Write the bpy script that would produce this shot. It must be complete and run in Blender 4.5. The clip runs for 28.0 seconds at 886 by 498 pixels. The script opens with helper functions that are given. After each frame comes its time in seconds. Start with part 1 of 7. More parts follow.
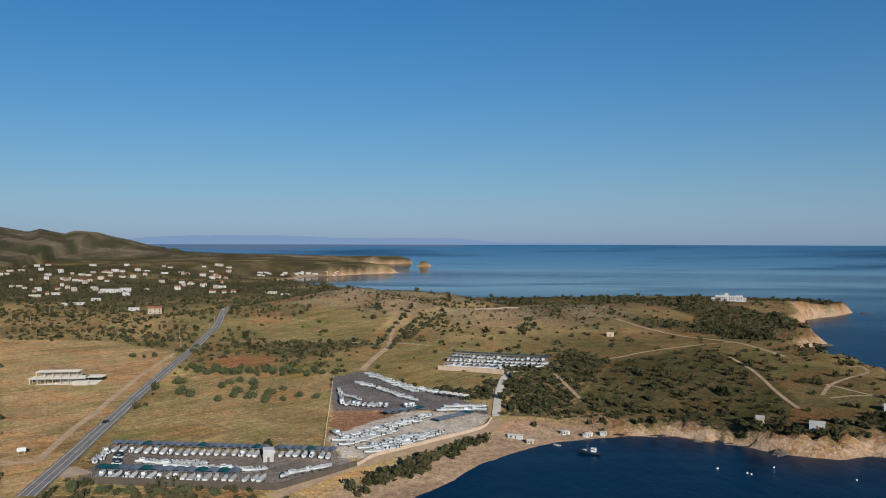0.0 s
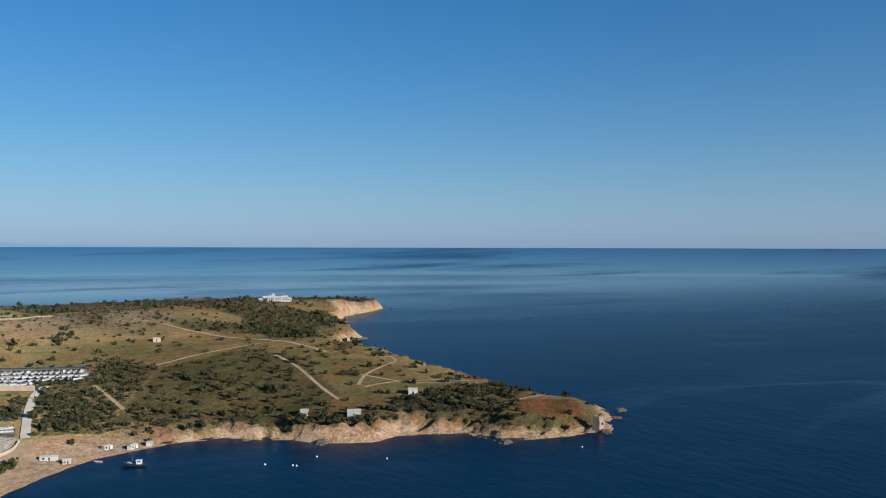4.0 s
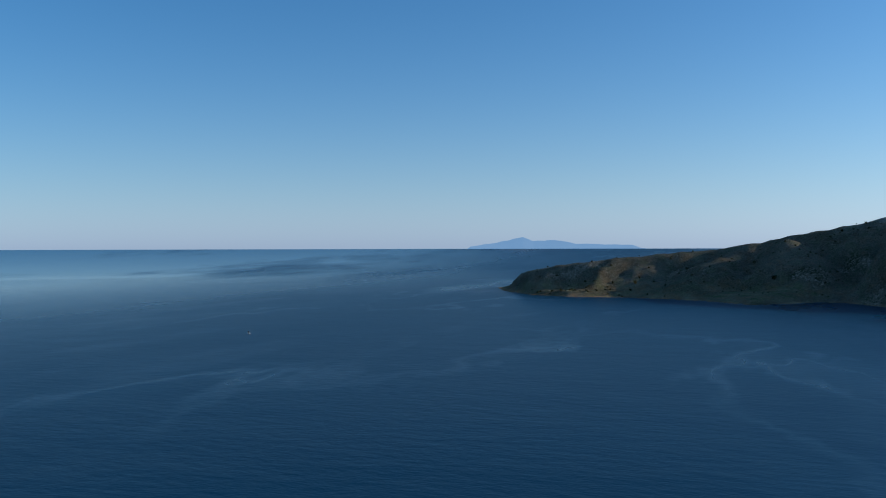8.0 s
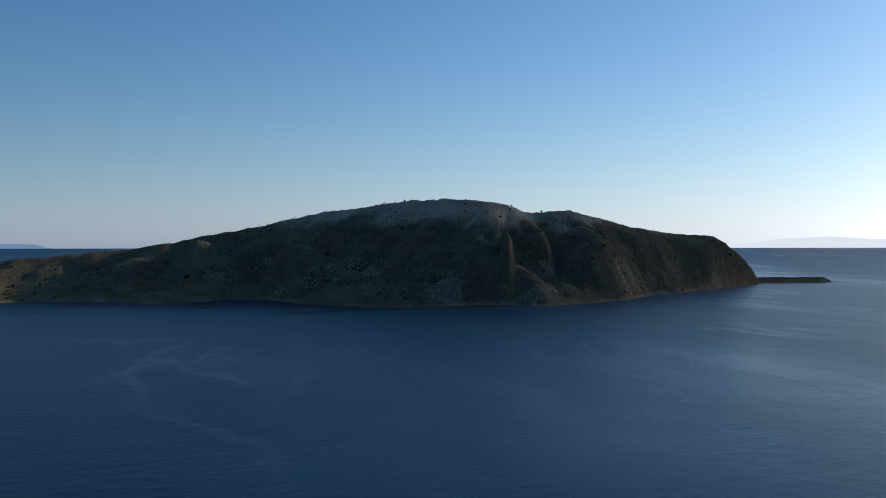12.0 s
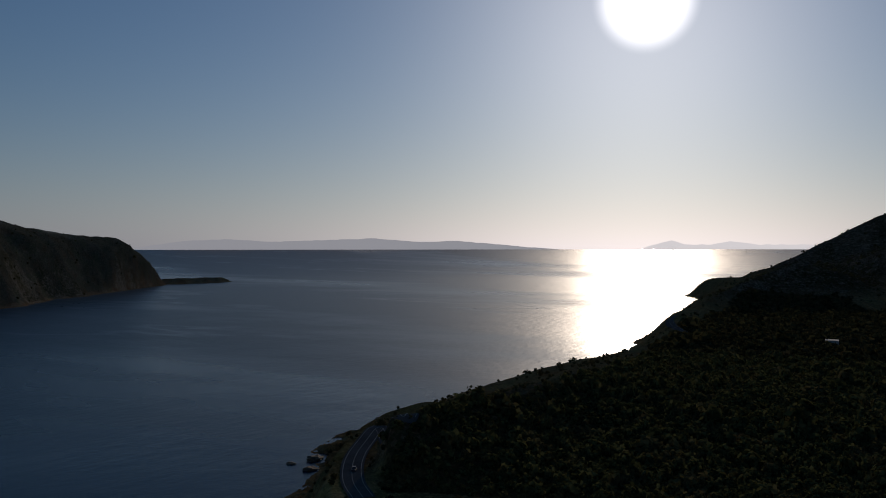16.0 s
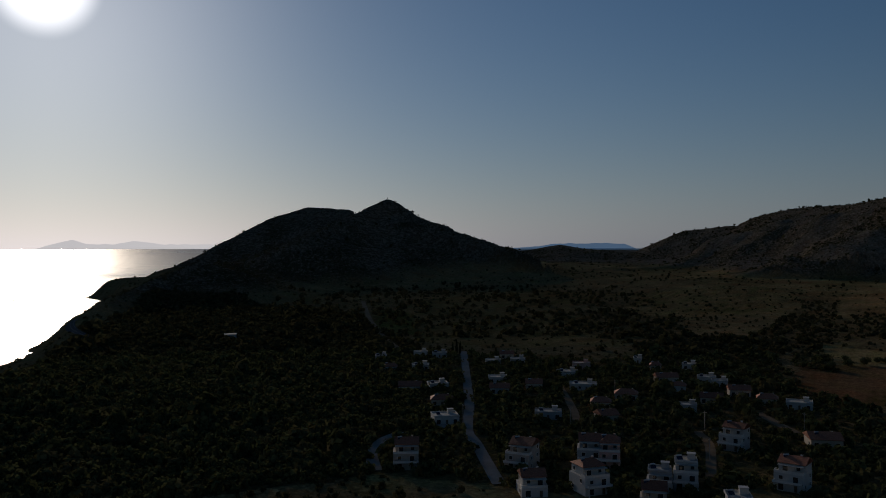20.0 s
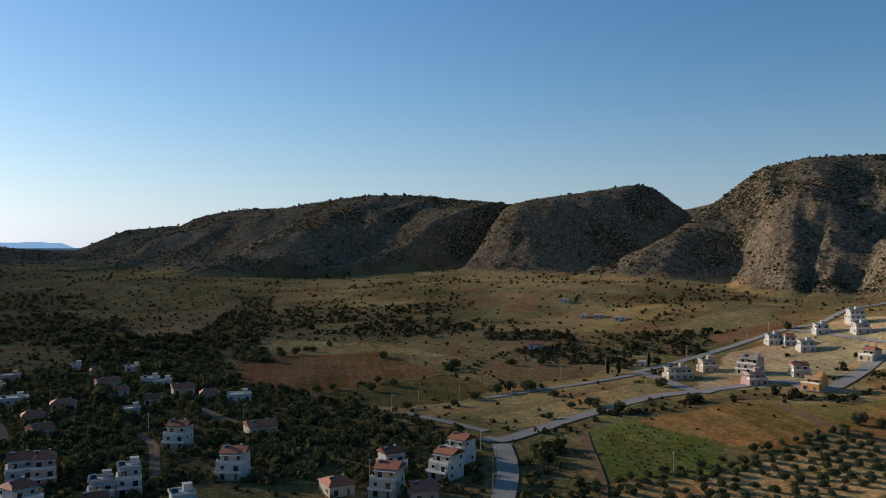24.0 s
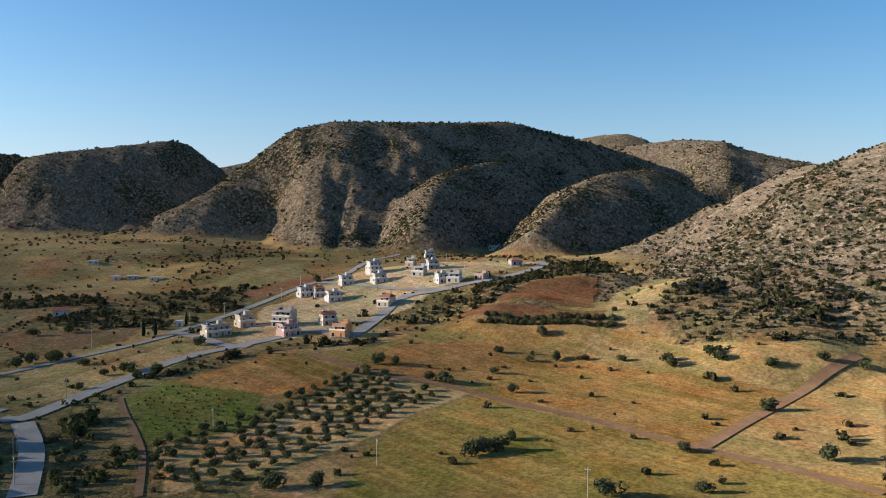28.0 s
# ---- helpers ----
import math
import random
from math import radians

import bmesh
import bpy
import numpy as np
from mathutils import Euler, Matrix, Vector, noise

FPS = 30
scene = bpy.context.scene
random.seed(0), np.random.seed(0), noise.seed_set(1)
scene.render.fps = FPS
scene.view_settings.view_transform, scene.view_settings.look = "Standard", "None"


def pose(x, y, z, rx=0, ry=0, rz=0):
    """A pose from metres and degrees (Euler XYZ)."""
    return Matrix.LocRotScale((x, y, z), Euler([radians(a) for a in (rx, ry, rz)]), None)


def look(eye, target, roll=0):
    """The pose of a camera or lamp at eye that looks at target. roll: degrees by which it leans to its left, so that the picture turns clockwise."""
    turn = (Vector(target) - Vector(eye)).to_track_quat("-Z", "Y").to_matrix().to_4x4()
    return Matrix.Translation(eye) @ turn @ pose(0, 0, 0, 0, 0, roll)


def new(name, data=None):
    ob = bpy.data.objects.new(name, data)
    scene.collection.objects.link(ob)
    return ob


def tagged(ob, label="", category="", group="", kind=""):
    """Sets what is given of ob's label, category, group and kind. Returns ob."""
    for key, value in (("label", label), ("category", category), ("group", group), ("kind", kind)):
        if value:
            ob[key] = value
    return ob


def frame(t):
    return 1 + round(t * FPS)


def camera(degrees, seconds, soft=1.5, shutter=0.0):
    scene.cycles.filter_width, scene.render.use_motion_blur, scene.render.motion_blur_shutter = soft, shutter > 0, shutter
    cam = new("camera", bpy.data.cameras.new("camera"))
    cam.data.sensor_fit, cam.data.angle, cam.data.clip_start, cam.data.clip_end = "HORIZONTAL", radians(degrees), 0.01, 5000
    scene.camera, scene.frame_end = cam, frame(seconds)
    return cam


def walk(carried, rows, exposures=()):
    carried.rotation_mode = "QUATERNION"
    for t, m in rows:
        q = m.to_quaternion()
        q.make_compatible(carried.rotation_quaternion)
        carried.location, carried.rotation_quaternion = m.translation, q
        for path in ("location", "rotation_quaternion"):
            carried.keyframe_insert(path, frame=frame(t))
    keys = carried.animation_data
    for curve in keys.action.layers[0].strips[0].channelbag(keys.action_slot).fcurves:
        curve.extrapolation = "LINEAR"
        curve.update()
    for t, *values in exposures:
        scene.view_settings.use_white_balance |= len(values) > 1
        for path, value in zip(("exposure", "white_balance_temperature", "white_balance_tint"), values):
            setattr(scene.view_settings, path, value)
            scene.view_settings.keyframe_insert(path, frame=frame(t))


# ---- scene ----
cam = camera(55.46, 28.0, 1.0)
EYE = (0.0, 0.0, 100.0)
# seconds, yaw, pitch, roll
TURNS = [
    (0, -0.00, -0.39, -0.11), (0.5, -4.04, -0.38, -0.13), (1, -8.51, -0.33, -0.09), (1.5, -12.79, -0.30, -0.04),
    (2, -16.27, -0.29, -0.06), (2.5, -19.63, -0.25, -0.07), (4.5, -34.52, -0.16, -0.06), (5, -39.88, -0.14, 0.04),
    (5.5, -45.22, -0.12, 0.04), (6, -50.36, -0.12, 0.08), (6.5, -56.44, -0.09, 0.07), (7, -61.42, -0.11, 0.14),
    (7.5, -66.58, -0.09, 0.13), (8, -71.97, -0.10, 0.12), (8.5, -77.25, -0.10, 0.10), (9, -82.05, -0.11, 0.06),
    (9.5, -86.58, -0.10, 0.06), (10, -91.18, -0.12, 0.09), (10.5, -96.08, -0.15, 0.16), (11, -100.88, -0.12, 0.14),
    (11.5, -105.54, -0.12, 0.13), (12, -110.37, -0.16, 0.06), (12.5, -115.42, -0.15, 0.11), (13, -120.60, -0.12, 0.17),
    (13.5, -126.09, -0.10, 0.19), (15.5, -144.81, -0.07, 0.05), (16, -149.31, -0.06, 0.05), (16.5, -154.14, -0.07, 0.08),
    (17, -159.09, -0.08, 0.07), (17.5, -164.08, -0.10, 0.07), (18, -169.13, -0.14, -0.09), (18.5, -174.29, -0.13, 0.01),
    (19, -179.21, -0.13, 0.04), (19.5, -183.82, -0.13, 0.04), (20, -188.25, -0.12, 0.08), (20.5, -192.44, -0.12, 0.13),
    (22.5, -210.56, -0.13, 0.01), (23, -215.30, -0.14, -0.05), (23.5, -220.31, -0.13, -0.00), (24, -224.76, -0.14, -0.06),
    (24.5, -229.33, -0.14, -0.05), (25, -234.00, -0.15, 0.02), (25.5, -238.67, -0.18, 0.00), (26, -242.80, -0.66, -0.01),
    (26.5, -246.67, -1.46, -0.01), (27, -249.70, -2.66, -0.05), (27.5, -252.55, -2.95, -0.07), (28, -255.51, -2.96, -0.07),
]
# seconds, stops, kelvin, tint
EXPOSURES = [(0, 0.1, 5150, 6), (2, 0.2, 5100, 5), (5, 0.48, 5050, 5), (9, 0.76, 5450, 7), (12, 0.4, 5750, 9), (15.5, -1.0, 6000, 14), (17, -1.3, 6200, 17), (20, -1.4, 6000, 13),
             (22.5, 0.05, 5950, 12), (25, 0.72, 5800, 9), (28, 1.1, 5700, 9)]
walk(cam, [(t, pose(*EYE, 90 + p, r, y)) for t, y, p, r in TURNS], EXPOSURES)

# ---- sky and sun ----
SUN_TURN, SUN_HEIGHT = 162.9, 16.0
SUN_WAY = Vector((math.sin(radians(SUN_TURN)) * math.cos(radians(SUN_HEIGHT)), math.cos(radians(SUN_TURN)) * math.cos(radians(SUN_HEIGHT)), math.sin(radians(SUN_HEIGHT))))
world = bpy.data.worlds.new("sky")
scene.world = world
world.use_nodes = True
wn, wl = world.node_tree.nodes, world.node_tree.links
wn.clear()
sky = wn.new("ShaderNodeTexSky")
sky.sky_type = "NISHITA"
sky.sun_disc = False
sky.sun_elevation, sky.sun_rotation = radians(SUN_HEIGHT), radians(SUN_TURN)
sky.altitude, sky.air_density, sky.dust_density, sky.ozone_density = 100, 1.1, 0.5, 5.0
back = wn.new("ShaderNodeBackground")
back.inputs["Strength"].default_value = 0.062
wout = wn.new("ShaderNodeOutputWorld")
# the sun itself, dazzling, with its aureole
place = wn.new("ShaderNodeTexCoord")
near_sun = wn.new("ShaderNodeVectorMath")
near_sun.operation = "DOT_PRODUCT"
near_sun.inputs[1].default_value = SUN_WAY
wl.new(place.outputs["Generated"], near_sun.inputs[0])
disc = wn.new("ShaderNodeMapRange")
disc.interpolation_type = "SMOOTHSTEP"
disc.inputs["From Min"].default_value, disc.inputs["From Max"].default_value = 0.9981, 1.0006
halo = wn.new("ShaderNodeMath")
halo.operation = "POWER"
halo.inputs[1].default_value = 60
clamp = wn.new("ShaderNodeMath")
clamp.operation = "MAXIMUM"
clamp.inputs[1].default_value = 0.0
wl.new(near_sun.outputs["Value"], clamp.inputs[0])
wl.new(clamp.outputs["Value"], halo.inputs[0])
wl.new(clamp.outputs["Value"], disc.inputs["Value"])
glare = wn.new("ShaderNodeMath")
glare.operation = "MULTIPLY_ADD"
glare.inputs[1].default_value = 60.0
wl.new(disc.outputs["Result"], glare.inputs[0])
soft_halo = wn.new("ShaderNodeMath")
soft_halo.operation = "MULTIPLY"
soft_halo.inputs[1].default_value = 6.0
wl.new(halo.outputs["Value"], soft_halo.inputs[0])
wl.new(soft_halo.outputs["Value"], glare.inputs[2])
tinted = wn.new("ShaderNodeVectorMath")
tinted.operation = "SCALE"
tinted.inputs[0].default_value = (1.0, 0.93, 0.84)
wl.new(glare.outputs["Value"], tinted.inputs["Scale"])
whole = wn.new("ShaderNodeVectorMath")
whole.operation = "ADD"
# pale sea haze low all round the horizon
parts_of = wn.new("ShaderNodeSeparateXYZ")
wl.new(place.outputs["Generated"], parts_of.inputs["Vector"])
low = wn.new("ShaderNodeMath")
low.operation = "SUBTRACT"
low.use_clamp = True
low.inputs[0].default_value = 1.0
wl.new(parts_of.outputs["Z"], low.inputs[1])
veil = wn.new("ShaderNodeMath")
veil.operation = "POWER"
veil.inputs[1].default_value = 9.0
wl.new(low.outputs["Value"], veil.inputs[0])
hazy = wn.new("ShaderNodeVectorMath")
hazy.operation = "SCALE"
hazy.inputs[0].default_value = (1.65, 1.9, 2.5)
wl.new(veil.outputs["Value"], hazy.inputs["Scale"])
air = wn.new("ShaderNodeVectorMath")
air.operation = "ADD"
# dust evens out the colour of the lowest sky
grey = wn.new("ShaderNodeRGBToBW")
wl.new(sky.outputs["Color"], grey.inputs["Color"])
dusty = wn.new("ShaderNodeVectorMath")
dusty.operation = "SCALE"
dusty.inputs[0].default_value = (1.0, 0.98, 0.98)
wl.new(grey.outputs["Val"], dusty.inputs["Scale"])
dust_share = wn.new("ShaderNodeMath")
dust_share.operation = "MULTIPLY"
dust_share.inputs[1].default_value = 0.75
wl.new(veil.outputs["Value"], dust_share.inputs[0])
clear = wn.new("ShaderNodeVectorMath")
clear.operation = "MULTIPLY"
sky_tint = wn.new("ShaderNodeMix")
sky_tint.data_type = "RGBA"
sky_tint.inputs[6].default_value, sky_tint.inputs[7].default_value = (0.86, 1.2, 1.24, 1), (1.12, 1.1, 1.04, 1)
wl.new(sky_tint.outputs[2], clear.inputs[1])
wl.new(sky.outputs["Color"], clear.inputs[0])
low_sky = wn.new("ShaderNodeMix")
low_sky.data_type = "RGBA"
wl.new(dust_share.outputs["Value"], low_sky.inputs[0])
sunward = wn.new("ShaderNodeMath")
sunward.operation = "MULTIPLY_ADD"
sunward.use_clamp = True
sunward.inputs[1].default_value, sunward.inputs[2].default_value = 0.5, 0.5
wl.new(near_sun.outputs["Value"], sunward.inputs[0])
sunward_curve = wn.new("ShaderNodeMath")
sunward_curve.operation = "POWER"
sunward_curve.inputs[1].default_value = 1.5
wl.new(sunward.outputs["Value"], sunward_curve.inputs[0])
brighter = wn.new("ShaderNodeMath")
brighter.operation = "MULTIPLY_ADD"
brighter.inputs[1].default_value, brighter.inputs[2].default_value = 0.48, 0.8
wl.new(sunward_curve.outputs["Value"], brighter.inputs[0])
wl.new(sunward_curve.outputs["Value"], sky_tint.inputs[0])
shone = wn.new("ShaderNodeVectorMath")
shone.operation = "SCALE"
wl.new(low_sky.outputs[2], shone.inputs[0])
wl.new(brighter.outputs["Value"], shone.inputs["Scale"])
wl.new(clear.outputs["Vector"], low_sky.inputs[6])
wl.new(dusty.outputs["Vector"], low_sky.inputs[7])
wl.new(shone.outputs["Vector"], air.inputs[0])
wl.new(hazy.outputs["Vector"], air.inputs[1])
wl.new(air.outputs["Vector"], whole.inputs[0])
wl.new(tinted.outputs["Vector"], whole.inputs[1])
wl.new(whole.outputs["Vector"], back.inputs["Color"])
wl.new(back.outputs["Background"], wout.inputs["Surface"])
sun = new("sun", bpy.data.lights.new("sun", "SUN"))
sun.data.energy, sun.data.angle, sun.data.color = 4.6, radians(0.53), (1.0, 0.82, 0.60)
sun.matrix_world = look(SUN_WAY * 1000, (0, 0, 0))

# ---- materials ----


class Nodes:
    """A material and short ways to wire it."""

    def __init__(self, name, rough=0.8, metal=0.0):
        self.mat = bpy.data.materials.new(name)
        self.mat.use_nodes = True
        self.tree = self.mat.node_tree
        self.shader = self.tree.nodes["Principled BSDF"]
        self.shader.inputs["Roughness"].default_value = rough
        self.shader.inputs["Metallic"].default_value = metal
        self.shader.inputs["Specular IOR Level"].default_value = 0.3

    def add(self, kind, **values):
        node = self.tree.nodes.new("ShaderNode" + kind)
        for key, value in values.items():
            node.inputs[key.replace("_", " ")].default_value = value
        return node

    def join(self, a, b):
        self.tree.links.new(a, b)

    def place(self):
        return self.add("NewGeometry").outputs["Position"]

    def noise(self, size, detail=4.0, rough=0.55, stretch=None, source=None):
        """Noise whose cells are about that many metres wide."""
        node = self.add("TexNoise", Scale=1.0, Detail=detail, Roughness=rough)
        scale = self.add("Mapping")
        sx, sy, sz = stretch or (1, 1, 1)
        scale.inputs["Scale"].default_value = (sx / size, sy / size, sz / size)
        self.join(source or self.place(), scale.inputs["Vector"])
        self.join(scale.outputs["Vector"], node.inputs["Vector"])
        return node.outputs["Fac"]

    def ramp(self, fac, *stops):
        node = self.add("ValToRGB")
        ramp = node.color_ramp
        while len(ramp.elements) < len(stops):
            ramp.elements.new(0.5)
        for e, (at, col) in zip(ramp.elements, stops):
            e.position = at
            e.color = (*col, 1) if isinstance(col, tuple) else (col, col, col, 1)
        self.join(fac, node.inputs["Fac"])
        return node.outputs["Color"]

    def mix(self, fac, a, b, how="MIX"):
        node = self.tree.nodes.new("ShaderNodeMix")
        node.data_type, node.blend_type = "RGBA", how
        for socket, v in ((node.inputs[0], fac), (node.inputs[6], a), (node.inputs[7], b)):
            if isinstance(v, (int, float)):
                socket.default_value = v if socket == node.inputs[0] else (v, v, v, 1)
            elif isinstance(v, tuple):
                socket.default_value = (*v, 1)
            else:
                self.join(v, socket)
        return node.outputs[2]

    def sums(self, how, a, b=0.0):
        node = self.tree.nodes.new("ShaderNodeMath")
        node.operation = how
        for socket, v in zip(node.inputs, (a, b)):
            if isinstance(v, (int, float)):
                socket.default_value = v
            else:
                self.join(v, socket)
        return node.outputs[0]

    def attribute(self, name):
        node = self.add("Attribute")
        node.attribute_name = name
        return node

    def bump(self, height, strength, distance):
        node = self.add("Bump", Strength=strength, Distance=distance)
        self.join(height, node.inputs["Height"])
        self.join(node.outputs["Normal"], self.shader.inputs["Normal"])
        return node

    def colour(self, c):
        if isinstance(c, tuple):
            self.shader.inputs["Base Color"].default_value = (*c, 1)
        else:
            self.join(c, self.shader.inputs["Base Color"])
        return self


def plain(name, rgb, rough=0.7, metal=0.0, grain=0.5, vary=0.25, tint=0.0):
    """A painted or stony surface: two scales of mottling, stains, and a little change from piece to piece."""
    n = Nodes(name, rough, metal)
    n.shader.inputs["Diffuse Roughness"].default_value = 0.8 if rough > 0.6 else 0.0
    big = n.ramp(n.noise(3.0, 5.0, 0.6), (0.3, 1 - vary), (0.75, 1.0))
    fine = n.ramp(n.noise(grain, 3.0, 0.6), (0.25, 1 - vary * 0.6), (0.8, 1.05))
    c = n.mix(1.0, rgb, n.mix(1.0, big, fine, "MULTIPLY"), "MULTIPLY")
    if tint:
        info = n.add("ObjectInfo")
        c = n.mix(1.0, c, n.ramp(info.outputs["Random"], (0.0, 1 - tint), (1.0, 1.0)), "MULTIPLY")
    n.colour(c)
    n.bump(n.noise(grain, 4.0), 0.25, 0.05)
    return n.mat


def make_water():
    n = Nodes("sea_water", 0.12)
    n.shader.inputs["IOR"].default_value = 1.333
    n.shader.inputs["Specular IOR Level"].default_value = 0.13
    drift = n.noise(330, 5, 0.55, (0.42, 1.0, 1))
    thread = n.ramp(n.sums("ABSOLUTE", n.sums("SUBTRACT", drift, 0.52)), (0.0, 1.0), (0.022, 0.0))
    broad = n.ramp(n.noise(760, 5, 0.62, (0.35, 1.0, 1)), (0.5, 0.0), (0.64, 0.45))
    calm = n.sums("MAXIMUM", n.sums("MULTIPLY", thread, n.ramp(n.noise(500, 2), (0.42, 0.0), (0.6, 0.32))), broad)
    north = n.add("SeparateXYZ")
    n.join(n.place(), north.inputs["Vector"])
    offing = n.add("MapRange", From_Min=500.0, From_Max=1900.0)
    n.join(north.outputs["Y"], offing.inputs["Value"])
    glass = n.sums("MULTIPLY", offing.outputs["Result"], n.ramp(n.noise(620, 5, 0.6, (0.5, 1.3, 1)), (0.3, 0.35), (0.5, 1.0)))
    calm = n.sums("MAXIMUM", calm, glass)
    tone = n.mix(n.noise(260, 3, 0.5), (0.0002, 0.0165, 0.042), (0.0004, 0.0225, 0.054))
    n.colour(tone)
    swell = n.sums("MULTIPLY", n.noise(45.0, 2, 0.5, (1, 0.5, 1)), 1.6)
    chop = n.noise(7.0, 3, 0.6, (1.0, 0.45, 1))
    ripple = n.sums("MULTIPLY", n.noise(1.6, 2, 0.6, (1.0, 0.6, 1)), 0.22)
    b = n.bump(n.sums("ADD", n.sums("ADD", swell, chop), ripple), 1.0, 1.0)
    n.join(n.ramp(calm, (0.0, 0.4), (1.0, 0.03)), b.inputs["Strength"])
    n.join(n.ramp(calm, (0.0, 0.36), (1.0, 0.08)), n.shader.inputs["Roughness"])
    return n.mat


def make_ground():
    n = Nodes("open_ground", 0.95)
    n.shader.inputs["Specular IOR Level"].default_value = 0.0
    n.shader.inputs["Diffuse Roughness"].default_value = 1.0
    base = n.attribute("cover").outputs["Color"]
    mask = n.add("SeparateColor")
    n.join(n.attribute("mask").outputs["Color"], mask.inputs["Color"])
    rock, scrub, tilled = mask.outputs["Red"], mask.outputs["Green"], mask.outputs["Blue"]
    base = n.mix(1.0, base, (1.22, 1.22, 1.18), "MULTIPLY")
    c = n.mix(1.0, base, n.ramp(n.noise(38, 5, 0.65), (0.3, 0.58), (0.7, 1.0)), "MULTIPLY")
    c = n.mix(1.0, c, n.ramp(n.noise(4.5, 5, 0.75), (0.3, 0.62), (0.7, 1.25)), "MULTIPLY")
    hue = n.ramp(n.noise(26, 4, 0.6), (0.38, (0.92, 1.0, 0.86)), (0.5, (1.0, 1.0, 1.0)), (0.62, (1.08, 0.93, 0.82)))
    wild = n.ramp(tilled, (0.0, 0.0), (0.5, 1.0))
    c = n.mix(wild, c, n.mix(1.0, c, hue, "MULTIPLY"))
    tufts = n.ramp(n.noise(1.5, 4, 0.75), (0.36, 0.6), (0.64, 1.28))
    c = n.mix(1.0, c, tufts, "MULTIPLY")
    turned = n.add("Mapping")
    turned.inputs["Rotation"].default_value = (0, 0, 0.62)
    n.join(n.place(), turned.inputs["Vector"])
    streak = n.noise(2.6, 3, 0.55, (1.0, 0.035, 1), turned.outputs["Vector"])
    swath = n.noise(11.0, 3, 0.6, (1.0, 0.12, 1), turned.outputs["Vector"])
    lines = n.mix(1.0, n.ramp(streak, (0.34, 0.76), (0.62, 1.08)), n.ramp(swath, (0.36, (0.72, 0.84, 0.62)), (0.5, (1.0, 0.97, 0.92)), (0.64, (1.16, 1.08, 1.0))), "MULTIPLY")
    c = n.mix(n.sums("MULTIPLY", n.ramp(tilled, (0.5, 0.0), (1.0, 1.0)), n.ramp(n.noise(60, 2), (0.35, 0.35), (0.6, 1.0))), c, n.mix(1.0, c, lines, "MULTIPLY"))
    stone = n.ramp(n.noise(3.6, 6, 0.75), (0.34, (0.10, 0.075, 0.055)), (0.5, (0.31, 0.245, 0.18)), (0.66, (0.54, 0.455, 0.36)))
    stones = n.ramp(n.sums("MULTIPLY", rock, n.noise(8.0, 6, 0.75)), (0.48, 0.0), (0.56, 1.0))
    band = n.noise(26.0, 5, 0.6, (1.0, 1.0, 5.0))
    ledges = n.sums("MULTIPLY", n.ramp(band, (0.56, 0.0), (0.62, 1.0)), n.ramp(rock, (0.3, 0.0), (0.8, 0.8)))
    stones = n.sums("MAXIMUM", stones, n.sums("MULTIPLY", ledges, n.ramp(n.noise(5.0, 4, 0.7), (0.4, 0.0), (0.55, 1.0))))
    stone = n.mix(0.55, stone, n.mix(1.0, base, n.ramp(n.noise(2.6, 5, 0.75), (0.32, 0.35), (0.66, 1.6)), "MULTIPLY"))
    c = n.mix(stones, c, stone)
    chips = n.ramp(n.noise(1.7, 4, 0.75), (0.53, 0.0), (0.6, 1.0))
    c = n.mix(n.sums("MULTIPLY", n.sums("MULTIPLY", chips, rock), 0.7), c, (0.46, 0.39, 0.31))
    bush = n.ramp(n.noise(3.4, 5, 0.62), (0.46, 0.0), (0.52, 1.0))
    patches = n.ramp(n.noise(60.0, 3, 0.6), (0.3, 0.6), (0.6, 1.0))
    leaf = n.ramp(n.noise(2.0, 3), (0.3, (0.026, 0.03, 0.013)), (0.8, (0.075, 0.075, 0.034)))
    c = n.mix(n.sums("MULTIPLY", n.sums("MULTIPLY", bush, scrub), patches), c, leaf)
    n.colour(c)
    height = n.sums("ADD", n.sums("MULTIPLY", n.noise(9.0, 7, 0.75), n.sums("ADD", n.sums("MULTIPLY", rock, 2.6), 0.35)), n.sums("MULTIPLY", bush, n.sums("MULTIPLY", scrub, 1.6)))
    n.bump(height, 0.7, 1.0)
    return n.mat


WATER, GROUND = make_water(), make_ground()
# ---- the lie of the land ----
EYE_HEIGHT = 100.0
# coastlines, plan in metres
MAINLAND = [(226, -255), (150, -190), (70, -90), (-20, 60), (-55, 180), (-35, 280), (-11, 330), (4, 355), (17, 381), (40, 409),
            (56, 423), (74, 431), (93, 437), (121, 434), (147, 412), (168, 396), (188, 391), (199, 398), (216, 397), (235, 383),
            (237, 361), (249, 354), (269, 349), (291, 348), (309, 350), (338, 375), (350, 405), (338, 425), (330, 465), (325, 510),
            (318, 580), (310, 650), (301, 744), (322, 797), (358, 816), (382, 829), (395, 900), (430, 1010), (467, 1102), (564, 1186), (603, 1227)]
MAINLAND += [(590, 1330), (300, 1380), (100, 1300), (-60, 1330), (-250, 1700), (-400, 2050), (-425, 2232), (-400, 2497), (-319, 2588),
             (-246, 2735), (-141, 2845), (-230, 3000), (-420, 3400), (-464, 3765), (-152, 4216), (-250, 5200), (-3000, 5600), (-5600, 3000),
             (-5600, -3000), (-2500, -5600), (-500, -5200), (-100, -3600), (150, -2500), (300, -2050), (470, -1785), (400, -1640),
             (350, -1400), (330, -1243), (300, -1016), (285, -880), (253, -761), (240, -640), (258, -520), (272, -440), (278, -382),
             (278, -356), (261, -315), (242, -297), (231, -276)]
